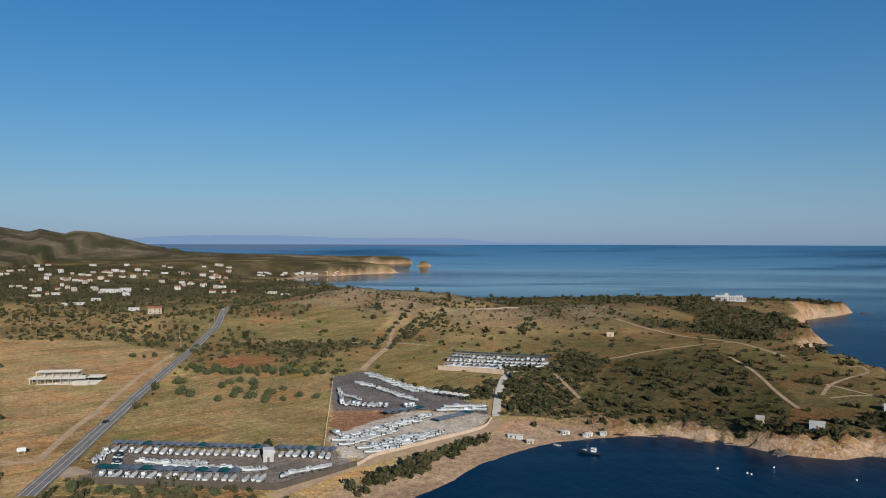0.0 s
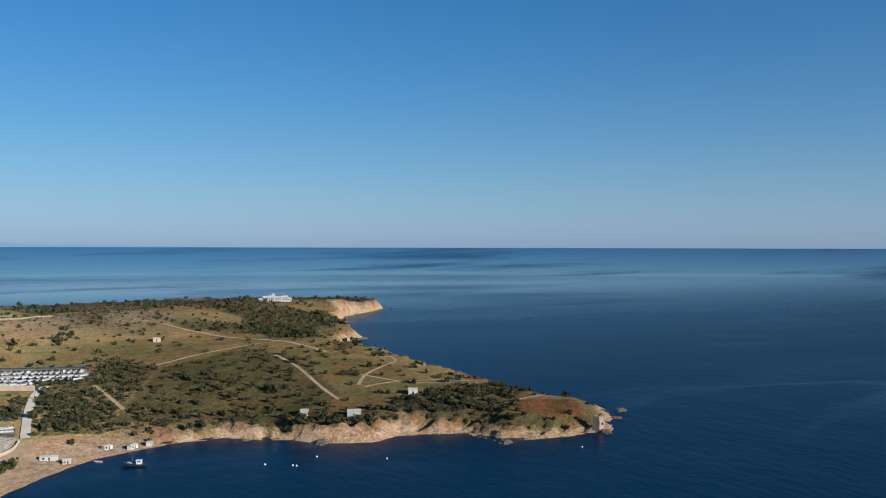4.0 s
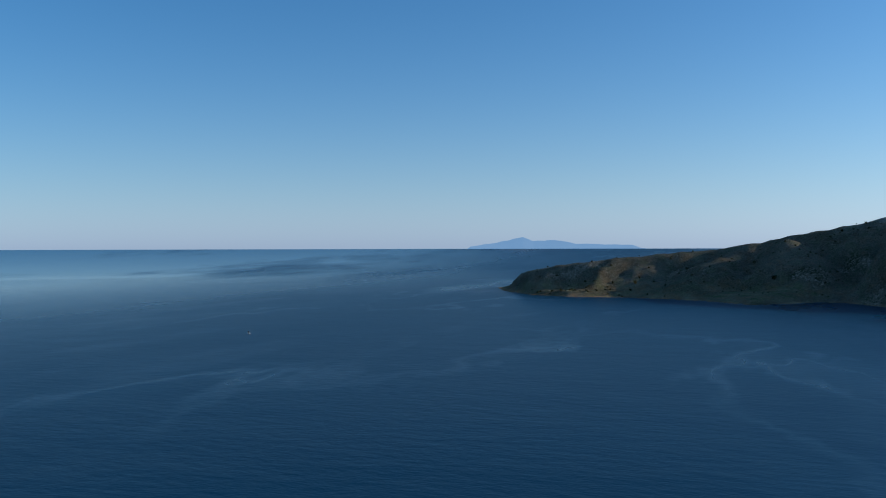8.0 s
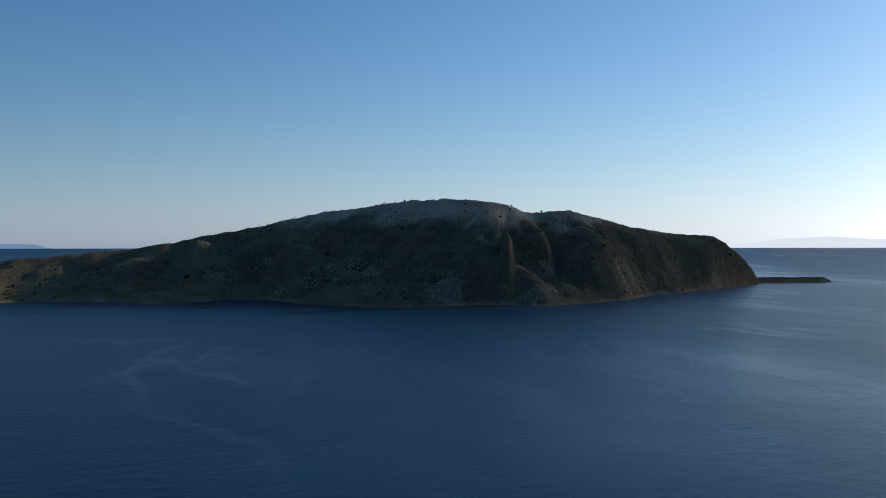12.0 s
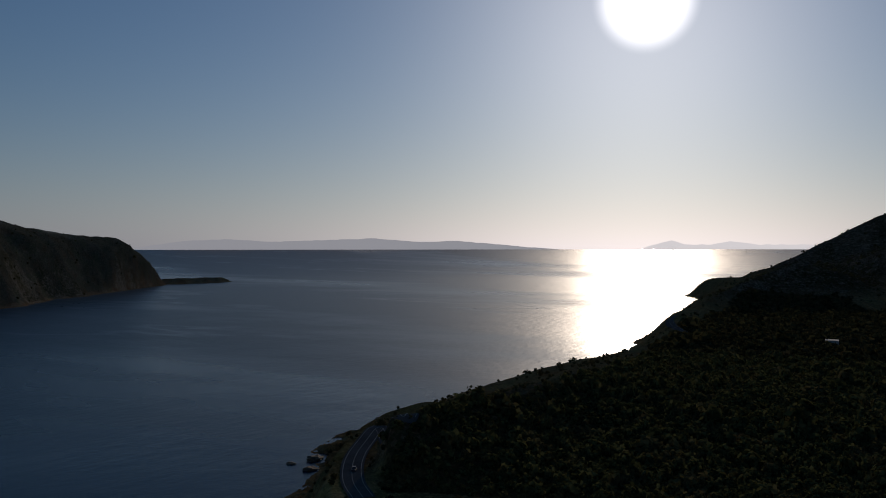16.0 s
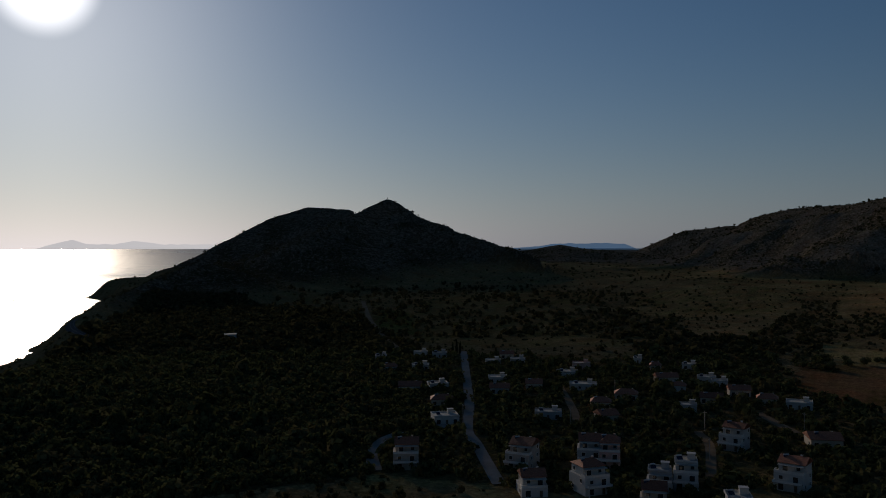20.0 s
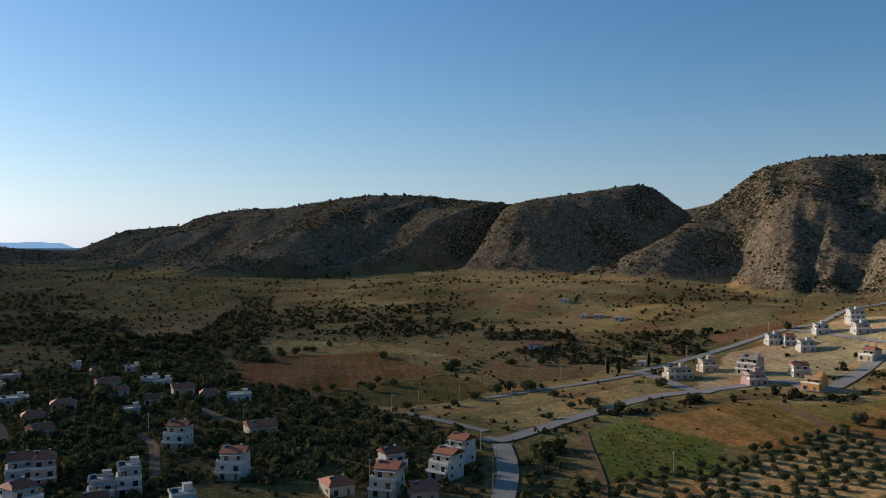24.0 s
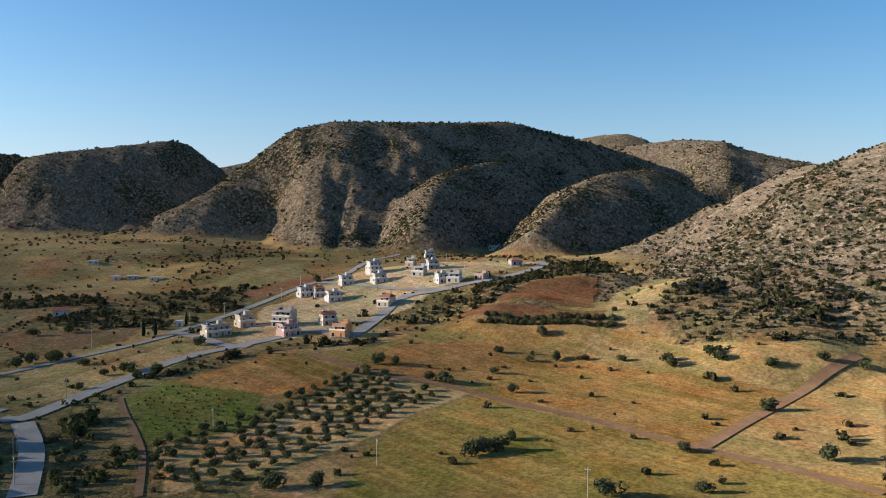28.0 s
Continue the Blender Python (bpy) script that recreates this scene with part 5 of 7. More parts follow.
# rows of laid-up boats: first, last, how many, turn, kind
BOAT_ROWS = [
    (-144.4, 368.7, -47.3, 364.6, 28, 90, 0),
    (-134.3, 328.7, -79.8, 327.1, 17, 90, 0),
    (-126.7, 350.5, -100.5, 349.4, 8, 35, 1),
    (-112.5, 346.7, -72.6, 339.8, 13, 35, 1),
    (-77.6, 327.2, -68.8, 327.2, 3, 80, 0),
    (-64.5, 333.2, -48.0, 351.8, 6, 10, 1),
    (-146.5, 366.5, -143.8, 346.2, 4, 10, 2),
    (-65.4, 531.2, -58.2, 483.4, 6, 5, 1),
    (-55.7, 483.6, -30.0, 478.7, 8, 85, 0),
    (-22.0, 479.0, -15.7, 482.5, 3, 85, 0),
    (-52.1, 581.5, -19.2, 533.6, 10, 45, 1),
    (-55.9, 549.9, -44.5, 536.4, 4, 40, 1),
    (-41.3, 533.0, -16.1, 495.8, 9, 45, 1),
    (-17.4, 533.6, 10.7, 506.9, 9, 60, 1),
    (-48.2, 391.1, -26.7, 426.2, 11, -40, 1),
    (-26.7, 426.2, -7.2, 455.4, 8, -40, 1),
    (-44.7, 383.9, -23.4, 417.9, 10, -35, 1),
    (-32.4, 375.5, -11.8, 405.4, 11, -40, 1),
    (-11.8, 405.4, -1.0, 421.9, 6, -40, 1),
    (-22.0, 393.6, -3.7, 417.2, 8, -40, 1),
    (-1.1, 467.7, 23.6, 472.3, 6, 0, 1),
    (8.1, 660.9, 77.0, 628.8, 19, 90, 0),
    (2.7, 638.3, 32.3, 630.0, 9, 90, 0),
    (34.4, 629.9, 75.7, 611.7, 11, 80, 1),
    (0.6, 611.2, 42.5, 595.0, 13, 80, 1),
    (-53.0, 408.4, -50.0, 406.2, 1, 0, 1),
    (-43.8, 399.5, -12.8, 440.8, 13, -40, 1),
    (-36.5, 378.8, -14.7, 411.3, 10, -38, 1),
    (-47.4, 572.1, -15.2, 519.9, 8, 45, 1),
    (2.1, 477.2, 24.7, 481.6, 6, 0, 1),
    (-63.3, 513.7, -47.6, 494.3, 4, 10, 1),
    (6.8, 622.0, 71.3, 602.7, 14, 80, 1),
]
# boat shelters: first corner, last corner, bays, colour
SHELTERS = [
    (-147.1, 369.3, -77.2, 366.9, 20, "grey"),
    (-73.8, 367.0, -47.0, 365.5, 8, "grey"),
    (-137.4, 328.3, -79.8, 327.1, 13, "grey"),
    (7.3, 663.8, 78.1, 631.1, 19, "dark"),
    (2.7, 638.3, 19.7, 633.2, 6, "dark"),
    (-28.1, 448.3, -7.3, 464.3, 5, "grey"),
    (0.5, 435.1, 18.8, 454.1, 5, "grey"),
    (-4.6, 508.1, 12.2, 497.1, 5, "pale"),
]
FENCES = [
    ("slat", 3, [(-138.3, 319.1), (-114.2, 318.7), (-81.6, 316.8), (-62.7, 320.5)]),
    ("slat", 2.6, [(-62.7, 320.5), (-50.7, 338.1), (-36.5, 359.1)]),
    ("mesh", 2.2, [(-74.1, 570.5), (-62.7, 463.5), (-53.4, 378.1)]),
    ("wall", 1.6, [(-36.5, 359.1), (-28.2, 377.2), (-6.4, 405.6), (19.5, 436.2), (26.3, 451.7)]),
    ("wall", 3.2, [(-3.5, 598.8), (18.4, 590.9), (42.1, 578.7)]),
    ("wall", 1.2, [(33.2, 880.6), (56.2, 870.7), (78.0, 866.2)]),
]
HUTS = [(36.9, 426.8), (43.5, 419.1), (63.7, 437.8), (74.9, 434.4), (83.4, 436.6)]
BUOYS = [(122.0, 373.9), (132.7, 366.2), (147.9, 375.5), (122.2, 373.7), (148.1, 375.8), (133.9, 364.7), (175.3, 356.0), (270.1, 328.7)]
SMALL_BOATS = [(56.6, 416.1), (861.9, 518.0), (1578.5, 404.1)]
FISH_PENS = [(571.7, -1701.6), (582.7, -1794.0), (573.5, -1849.2), (563.7, -1907.2), (545.9, -1941.9), (486.7, -1709.4), (493.7, -1825.8), (530.7, -1671.5), (533.6, -1762.2)]
SEA_ROCKS = [(260.1, -299.7), (245.6, -296.3), (255.7, -311.9), (333.5, 374.1), (350.4, 389.9), (621.7, 1226.2), (609.3, 1221.1), (377.5, 825.7), (371.7, 823.9), (302.4, 349.5), (128.4, 424.7), (242.5, 354.8), (160.8, 400.4)]


def sheet(name, xyz, quads, material, smooth=True, triangles=None):
    """A mesh object from arrays of vertices and of four-cornered faces."""
    mesh = bpy.data.meshes.new(name)
    quads = np.asarray(quads, np.int32)
    side = quads.shape[1]
    mesh.vertices.add(len(xyz))
    mesh.vertices.foreach_set("co", np.asarray(xyz, np.float32).ravel())
    mesh.loops.add(quads.size)
    mesh.loops.foreach_set("vertex_index", quads.ravel())
    mesh.polygons.add(len(quads))
    mesh.polygons.foreach_set("loop_start", np.arange(0, quads.size, side, dtype=np.int32))
    mesh.polygons.foreach_set("use_smooth", np.full(len(quads), smooth))
    mesh.update(calc_edges=True)
    mesh.materials.append(material)
    return new(name, mesh)


def polar(turns, rings):
    a, r = np.meshgrid(turns, rings, indexing="ij")
    n, m = a.shape
    k = np.arange(n * m).reshape(n, m)
    return np.sin(a) * r, np.cos(a) * r, k


def painted(x, y):
    """Land use at arrays of places: colour, share of scrub, and whether a field or a wood lies there."""
    jx = x + (fractal(x, y, 14, 71, 2) - 0.5) * 5
    jy = y + (fractal(x, y, 14, 75, 2) - 0.5) * 5
    n = fractal(x, y, 110, 61, 4)
    m = fractal(x, y, 45, 66, 3)
    dry, green, rust = np.array([0.40, 0.275, 0.125]), np.array([0.20, 0.155, 0.07]), np.array([0.29, 0.15, 0.07])
    a, b = step(0.35, 0.65, n)[..., None], step(0.55, 0.75, m)[..., None]
    cover = (dry * a + green * (1 - a)) * (1 - 0.55 * b) + rust * 0.55 * b
    scrub = 0.10 + 0.4 * step(0.5, 0.7, fractal(x, y, 70, 81, 3))
    south = step(-250, -420, y) * step(-620, -380, x) * (1 - 0.35 * step(0.5, 0.62, fractal(x, y, 130, 64, 3)))
    cover = cover * (1 - south[..., None]) + np.array([0.26, 0.185, 0.095]) * south[..., None]
    scrub = np.maximum(scrub, 0.28 * south)
    tilled, furrow = np.zeros(x.shape), np.full(x.shape, 0.5)
    for name, rgb, share, ring in FIELDS:
        xs, ys = [p[0] for p in ring], [p[1] for p in ring]
        m = (x > min(xs) - 4) & (x < max(xs) + 4) & (y > min(ys) - 4) & (y < max(ys) + 4)
        if m.any():
            k = inside(jx[m], jy[m], ring)
            i = np.nonzero(m.ravel())[0][k]
            cover.reshape(-1, 3)[i] = rgb
            scrub.reshape(-1)[i] = share
            tilled.reshape(-1)[i] = 1
            furrow.reshape(-1)[i] = 0.0 if name.startswith(("yard", "beach")) else 1.0
    wooded = np.zeros(x.shape)
    for share, ring in WOODS:
        xs, ys = [p[0] for p in ring], [p[1] for p in ring]
        m = (x > min(xs) - 4) & (x < max(xs) + 4) & (y > min(ys) - 4) & (y < max(ys) + 4)
        if m.any():
            k = inside(jx[m], jy[m], ring)
            i = np.nonzero(m.ravel())[0][k]
            wooded.reshape(-1)[i] = share
    scrub = np.maximum(scrub, wooded)
    # soil of the southern woods darkened in the colour, for shade against the sun
    backlit_south = np.maximum(south, step(-200, -260, y) * step(-250, -150, x) * step(600, 400, x))
    soil = np.array([0.20, 0.14, 0.075]) * (1 - 0.42 * backlit_south[..., None])
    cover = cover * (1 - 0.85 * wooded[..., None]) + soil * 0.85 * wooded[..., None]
    return cover, scrub, tilled, wooded, furrow


def cover_of(x, y, z, rough, d):
    """Base colour of the soil and grass, and the shares of rock and scrub."""
    cover, scrub, tilled, wooded, furrow = painted(x, y)
    free = 1 - tilled
    slope = rough * free
    # southern slopes darkened in their colour as if seen against the sun
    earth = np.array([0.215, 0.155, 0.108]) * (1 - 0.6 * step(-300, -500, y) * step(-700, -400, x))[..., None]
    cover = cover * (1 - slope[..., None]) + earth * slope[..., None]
    patch = fractal(x, y, 55, 83, 4)
    north = step(850, 1350, y) * step(900, 700, x) * (1 - 0.5 * step(0.52, 0.64, fractal(x, y, 120, 86, 4)))
    cover = cover * (1 - 0.8 * north[..., None]) + np.array([0.078, 0.066, 0.048]) * 0.8 * north[..., None]
    mottle = step(0.4, 0.6, fractal(x, y, 70, 87, 5)) * step(1000, 1700, y)
    cover = cover * (1 - 0.5 * mottle[..., None])
    isle = step(1000, 1200, x) * 0.75
    head = step(200, 300, y) * step(40, 120, x) * step(1000, 900, x)
    open_north = step(150, 260, y) * step(1000, 900, x)
    cover = cover * (1 - 0.12 * open_north[..., None])
    cover = cover * (1 - 0.36 * head[..., None])
    # island ground in a scrub tone, greyed in the colour for haze
    cover = cover * (1 - isle[..., None]) + np.array([0.125, 0.125, 0.10]) * isle[..., None]
    bare = step(1000, 1200, x) * step(135, 165, z + (fractal(x, y, 70, 97, 4) - 0.5) * 90) * 0.85
    cover = cover * (1 - bare[..., None]) + np.array([0.42, 0.38, 0.33]) * bare[..., None]
    slope = slope * (1 - 0.8 * north) * (1 - 0.9 * wooded)
    crags = step(0.5, 0.6, fractal(x, y, 85, 99, 5)) * step(120, 70, z)
    slope = np.where(x > 1000, np.maximum(0.5 * slope, 1.1 * slope * crags), slope)
    scrub = np.where(tilled > 0, scrub, np.maximum(scrub, np.maximum(slope, north) * (np.where(x < -850, 0.64, np.where(y < 500, 0.4, 0.3)) + 0.55 * step(0.44, 0.62, patch))))
    sand = beachy(x, y) * step(36, 20, d + (fractal(x, y, 20, 88, 2) - 0.5) * 14)
    cover = cover * (1 - sand[..., None]) + np.array([0.27, 0.185, 0.12]) * sand[..., None]
    furrow = furrow * (1 - sand)
    calm = 1 - beachy(x, y)
    cliff = step(1, 0, np.clip((d - 4) / 9, 0, 1)) * calm
    cliff = np.where(x > 1000, cliff * 0.6, np.where(y < 0, cliff * 0.25, cliff))
    ochre = np.array([0.36, 0.22, 0.115]) + (fractal(x, y, 40, 93, 3) - 0.5)[..., None] * np.array([0.1, 0.16, 0.16])
    cover = cover * (1 - cliff[..., None]) + ochre * cliff[..., None]
    return cover, np.maximum(np.maximum(slope, cliff * 1.12), np.where(x > 1000, bare * 1.25, 0)), scrub * (1 - cliff) * (1 - sand), wooded, furrow


turns = np.radians(np.concatenate([np.arange(-32, 288, 0.28), np.arange(288, 328.5, 1.0)]))
rings = np.concatenate([np.geomspace(70, 240, 25), np.geomspace(243, 2400, 440), np.geomspace(2415, 5600, 60)])
gx, gy, gk = polar(turns, rings)
gz, grough, gd = land(gx, gy)
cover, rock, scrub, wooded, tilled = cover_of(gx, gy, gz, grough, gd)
quads = np.stack([gk[:-1, :-1], gk[:-1, 1:], gk[1:, 1:], gk[1:, :-1]], -1).reshape(-1, 4)
quads = quads[(gd.ravel()[quads] > -25).any(1)]
used, quads = np.unique(quads, return_inverse=True)
quads = quads.reshape(-1, 4)
wx, wy, wz, _ = drawn_in(gx.ravel()[used], gy.ravel()[used], gz.ravel()[used])
terrain = sheet("ground", np.stack([wx, wy, wz], -1), quads, GROUND)
tagged(terrain, "dry grassland, scrub slopes and rocky hills falling to the sea", "ground", kind="structure")
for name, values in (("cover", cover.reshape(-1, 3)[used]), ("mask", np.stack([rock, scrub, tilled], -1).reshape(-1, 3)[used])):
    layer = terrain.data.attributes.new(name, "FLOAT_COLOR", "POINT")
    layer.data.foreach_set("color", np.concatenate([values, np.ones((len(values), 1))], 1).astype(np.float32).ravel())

sx, sy, sk = polar(np.radians(np.arange(0, 362, 2.0)), np.concatenate([[1.0], np.geomspace(60, 60000, 90)]))
wx, wy, wz, _ = drawn_in(sx.ravel(), sy.ravel(), np.zeros(sx.size))
sea = sheet("water", np.stack([wx, wy, wz], -1), np.stack([sk[:-1, :-1], sk[:-1, 1:], sk[1:, 1:], sk[1:, :-1]], -1).reshape(-1, 4), WATER)
tagged(sea, "deep blue sea with pale calm streaks and fine ripples", "sea", kind="structure")

# ---- roads and tracks ----


def make_way(name, rgb, vary, grain, rough=0.9):
    n = Nodes(name, rough)
    n.shader.inputs["Diffuse Roughness"].default_value = 1.0
    n.shader.inputs["Specular IOR Level"].default_value = 0.0
    c = n.mix(1.0, rgb, n.ramp(n.noise(9, 5, 0.6), (0.3, 1 - vary), (0.75, 1.1)), "MULTIPLY")
    c = n.mix(1.0, c, n.ramp(n.noise(grain, 4, 0.7), (0.3, 1 - vary * 0.7), (0.7, 1.05)), "MULTIPLY")
    n.colour(c)
    n.bump(n.noise(grain, 4), 0.3, 0.05)
    return n.mat


SURFACES = {
    "asphalt": make_way("worn_asphalt", (0.135, 0.125, 0.12), 0.25, 0.8),
    "concrete": make_way("pale_road_surface", (0.33, 0.30, 0.265), 0.22, 0.9),
    "gravel": make_way("pale_gravel", (0.42, 0.38, 0.32), 0.3, 0.6),
    "dirt": make_way("beaten_dirt", (0.33, 0.235, 0.15), 0.35, 1.2),
    "earth": make_way("reddish_earth", (0.24, 0.145, 0.085), 0.3, 1.2),
    "pavedirt": make_way("dusty_forecourt", (0.30, 0.24, 0.18), 0.35, 1.2),
}
PAINT = plain("road_paint", (0.55, 0.54, 0.50), 0.9, vary=0.45)
PAINT.node_tree.nodes["Principled BSDF"].inputs["Specular IOR Level"].default_value = 0.0


def smooth_line(points, gap):
    """A rounded curve through the points, with corners every gap metres."""
    p = [np.array(q[:2], float) for q in points]
    p = [2 * p[0] - p[1]] + p + [2 * p[-1] - p[-2]]
    out = []
    for a, b, c, d in zip(p, p[1:], p[2:], p[3:]):
        n = max(1, int(np.linalg.norm(c - b) / gap))
        for k in range(n):
            t = k / n
            out.append(0.5 * (2 * b + (c - a) * t + (2 * a - 5 * b + 4 * c - d) * t * t + (3 * b - a - 3 * c + d) * t ** 3))
    return np.array(out + [p[-2]])


def ribbon(name, line, offsets, lift, material):
    """A strip laid on the ground along a curve, through points at these distances to its side."""
    along = np.gradient(line, axis=0)
    along /= np.linalg.norm(along, axis=1)[:, None] + 1e-9
    side = np.stack([along[:, 1], -along[:, 0]], -1)
    pts = line[:, None, :] + side[:, None, :] * np.array(offsets)[None, :, None]
    z = land(pts[..., 0], pts[..., 1])[0]
    z = 0.75 * z + 0.25 * np.maximum(z, z.mean(1, keepdims=True)) + lift
    n, m = z.shape
    k = np.arange(n * m).reshape(n, m)
    quads = np.stack([k[:-1, :-1], k[1:, :-1], k[1:, 1:], k[:-1, 1:]], -1).reshape(-1, 4)
    return sheet(name, np.concatenate([pts.reshape(-1, 2), z.reshape(-1, 1)], 1), quads, material)


WAY_LABELS = {"asphalt": "grey asphalt road with faded white edge lines", "concrete": "pale grey worn road surface", "gravel": "pale gravel lane",
              "dirt": "light brown dirt track through dry grass", "earth": "reddish brown earth track across meadow", "pavedirt": "dusty paved forecourt beside the road"}
for name, wide, kind, points in WAYS:
    line = smooth_line(points, 4.0)
    edge = wide / 2
    offsets = np.linspace(-edge, edge, 5)
    lift = {"asphalt": 0.45, "concrete": 0.4, "gravel": 0.36, "earth": 0.3}.get(kind, 0.22)
    wayside = ribbon("road" if kind in ("asphalt", "concrete") else "track", line, offsets, lift, SURFACES[kind])
    tagged(wayside, WAY_LABELS[kind], "road" if kind in ("asphalt", "concrete") else "track", kind="structure")
    if kind == "asphalt":
        for at in (-edge + 0.9, -0.12, edge - 1.15):
            stripe = ribbon("road_marking", line, (at, at + 0.24), lift + 0.06, PAINT)
            stripe.parent = wayside

# ---- plants ----


def make_leaves(name, dark, light, dry):
    n = Nodes(name, 0.7)
    n.shader.inputs["Diffuse Roughness"].default_value = 1.0
    n.shader.inputs["Specular IOR Level"].default_value = 0.0
    geo = n.add("NewGeometry")
    c = n.mix(geo.outputs["Random Per Island"], dark, light)
    c = n.mix(n.ramp(n.noise(13.0, 3), (0.5, 0.0), (0.75, 0.8)), c, dry)
    n.colour(c)
    # thin leaves let some light through
    through_leaf = n.add("BsdfTranslucent")
    n.join(c, through_leaf.inputs["Color"])
    both = n.add("MixShader", Fac=0.16)
    n.join(n.shader.outputs["BSDF"], both.inputs[1])
    n.join(through_leaf.outputs["BSDF"], both.inputs[2])
    n.join(both.outputs["Shader"], n.tree.nodes["Material Output"].inputs["Surface"])
    return n.mat


LEAF = make_leaves("scrub_leaves", (0.022, 0.025, 0.012), (0.095, 0.09, 0.042), (0.115, 0.092, 0.05))
# leaves of the southern woods, lightened in colour to offset their shade
BACKLIT_LEAF = make_leaves("backlit_scrub_leaves", (0.026, 0.032, 0.013), (0.135, 0.14, 0.058), (0.15, 0.115, 0.06))
OLIVE_LEAF = make_leaves("olive_leaves", (0.034, 0.043, 0.019), (0.12, 0.13, 0.06), (0.13, 0.12, 0.062))
CYPRESS_LEAF = make_leaves("cypress_leaves", (0.012, 0.022, 0.010), (0.035, 0.05, 0.02), (0.03, 0.04, 0.015))
BARK = plain("tree_bark", (0.10, 0.075, 0.055), 0.95, grain=0.3)


def leaf_cloud(count, seed, lumps=5, wide=1.0, tall=0.8, leaf=0.42, base=0.1):
    """Small four-cornered sprays of leaves round several lumps: corners (count, 4, 3) of a crown about one metre in radius."""
    rng = np.random.default_rng(seed)
    centre = rng.normal(0, 0.33, (lumps, 3)) * (wide, wide, tall * 0.55) + (0, 0, tall * 0.62 + base)
    centre[0] = (0, 0, tall * 0.5 + base)
    size = rng.uniform(0.4, 0.66, lumps)
    which = rng.integers(0, lumps, count)
    way = rng.normal(0, 1, (count, 3))
    way /= np.linalg.norm(way, axis=1)[:, None]
    mid = centre[which] + way * (size[which] * rng.uniform(0.55, 1.05, count))[:, None]
    mid[:, 2] = np.maximum(mid[:, 2], base * 0.6 + 0.05)
    out = way + rng.normal(0, 0.45, (count, 3)) + (0, 0, 0.25)
    out /= np.linalg.norm(out, axis=1)[:, None]
    u = np.cross(out, rng.normal(0, 1, (count, 3)))
    u /= np.linalg.norm(u, axis=1)[:, None]
    v = np.cross(out, u)
    s = (leaf * rng.uniform(0.6, 1.3, count))[:, None]
    return np.stack([mid - u * s - v * s * 0.6, mid + u * s - v * s * 0.7, mid + u * s * 0.7 + v * s * 0.7, mid - u * s * 0.8 + v * s * 0.6], 1)


def strew(name, clouds, x, y, z, size, tall, material, label, category):
    """One object of many plants, each a turned and scaled cloud of leaves."""
    rng = np.random.default_rng(len(x))
    corners = []
    for k, cloud in enumerate(clouds):
        pick = np.arange(k, len(x), len(clouds))
        a = rng.uniform(0, 2 * np.pi, len(pick))
        c, s = np.cos(a)[:, None, None], np.sin(a)[:, None, None]
        q = cloud[None]
        w, h = size[pick][:, None, None], tall[pick][:, None, None]
        corners.append(np.stack([(q[..., 0] * c - q[..., 1] * s) * w + x[pick][:, None, None], (q[..., 0] * s + q[..., 1] * c) * w + y[pick][:, None, None],
                                 q[..., 2] * h + z[pick][:, None, None]], -1).reshape(-1, 3))
    corners = np.concatenate(corners)
    ob = sheet(name, corners, np.arange(len(corners)).reshape(-1, 4), material, False)
    return tagged(ob, label, category, kind="stuff")


def candidates(low, high, near_gap, growth, seed):
    """Places spread evenly over the land between two distances, wider apart the farther off."""
    rng = np.random.default_rng(seed)
    xs, ys, r = [], [], low
    while r < high:
        gap = max(near_gap, r * growth)
        n = int(radians(318) * r / gap)
        a = np.radians(-31) + (np.arange(n) + rng.uniform(0, 1, n)) * gap / r
        rr = r + rng.uniform(0, gap, n)
        xs.append(np.sin(a) * rr)
        ys.append(np.cos(a) * rr)
        r += gap
    return np.concatenate(xs), np.concatenate(ys), rng


def clear_of_ways(x, y, spare):
    keep = np.ones(x.shape, bool)
    for name, wide, kind, points in WAYS:
        xs, ys = [p[0] for p in points], [p[1] for p in points]
        m = (x > min(xs) - 20) & (x < max(xs) + 20) & (y > min(ys) - 20) & (y < max(ys) + 20)
        if m.any():
            keep[m] &= near_line(x[m], y[m], points)[0] > wide / 2 + spare
    for group in (NEW_HOUSES, FARM_HOUSES, VILLAGE_HOUSES, TOWN_HOUSES, COAST_HOUSES):
        for h in group:
            keep &= np.hypot(x - h[0], y - h[1]) > h[3] * 0.62 + 1.0
    return keep


px, py, prng = candidates(255, 2250, 3.6, 0.0068, 3)
seen = np.degrees(np.arctan2(px, py)) % 360
keep = (shore(px, py) > 7) & ~((seen > 288) & (seen < 329))
px, py = px[keep], py[keep]
pz, prough, pd = land(px, py)
_, _, pscrub, pwood, _ = cover_of(px, py, pz, prough, pd)
chance = np.where(pwood > 0, pwood * np.where(((py < -230) & (px > -140)) | (pwood > 0.82), 0.98, 0.75), pscrub * np.where(prough > 0.5, 0.65, 0.6))
keep = (prng.uniform(0, 1, len(px)) < chance) & clear_of_ways(px, py, 1.2)
px, py, pz, pwood, prough = px[keep], py[keep], pz[keep], pwood[keep], prough[keep]
pr = np.hypot(px, py)
big = np.where(pwood > 0, 1.0, 0.0)
psize = np.exp(prng.normal(0, 0.33, len(px))) * (1.15 + 0.6 * big + 0.7 * (pwood > 0.82) * (py > 200) + 0.6 * big * ((py < -150) & (px > -330)) + np.clip(pr / 1500 - 0.4, 0, 1) * 0.8 + 0.75 * (1 - big) * (prough < 0.5) * (py > 0))
ptall = psize * prng.uniform(0.75, 1.25, len(px))
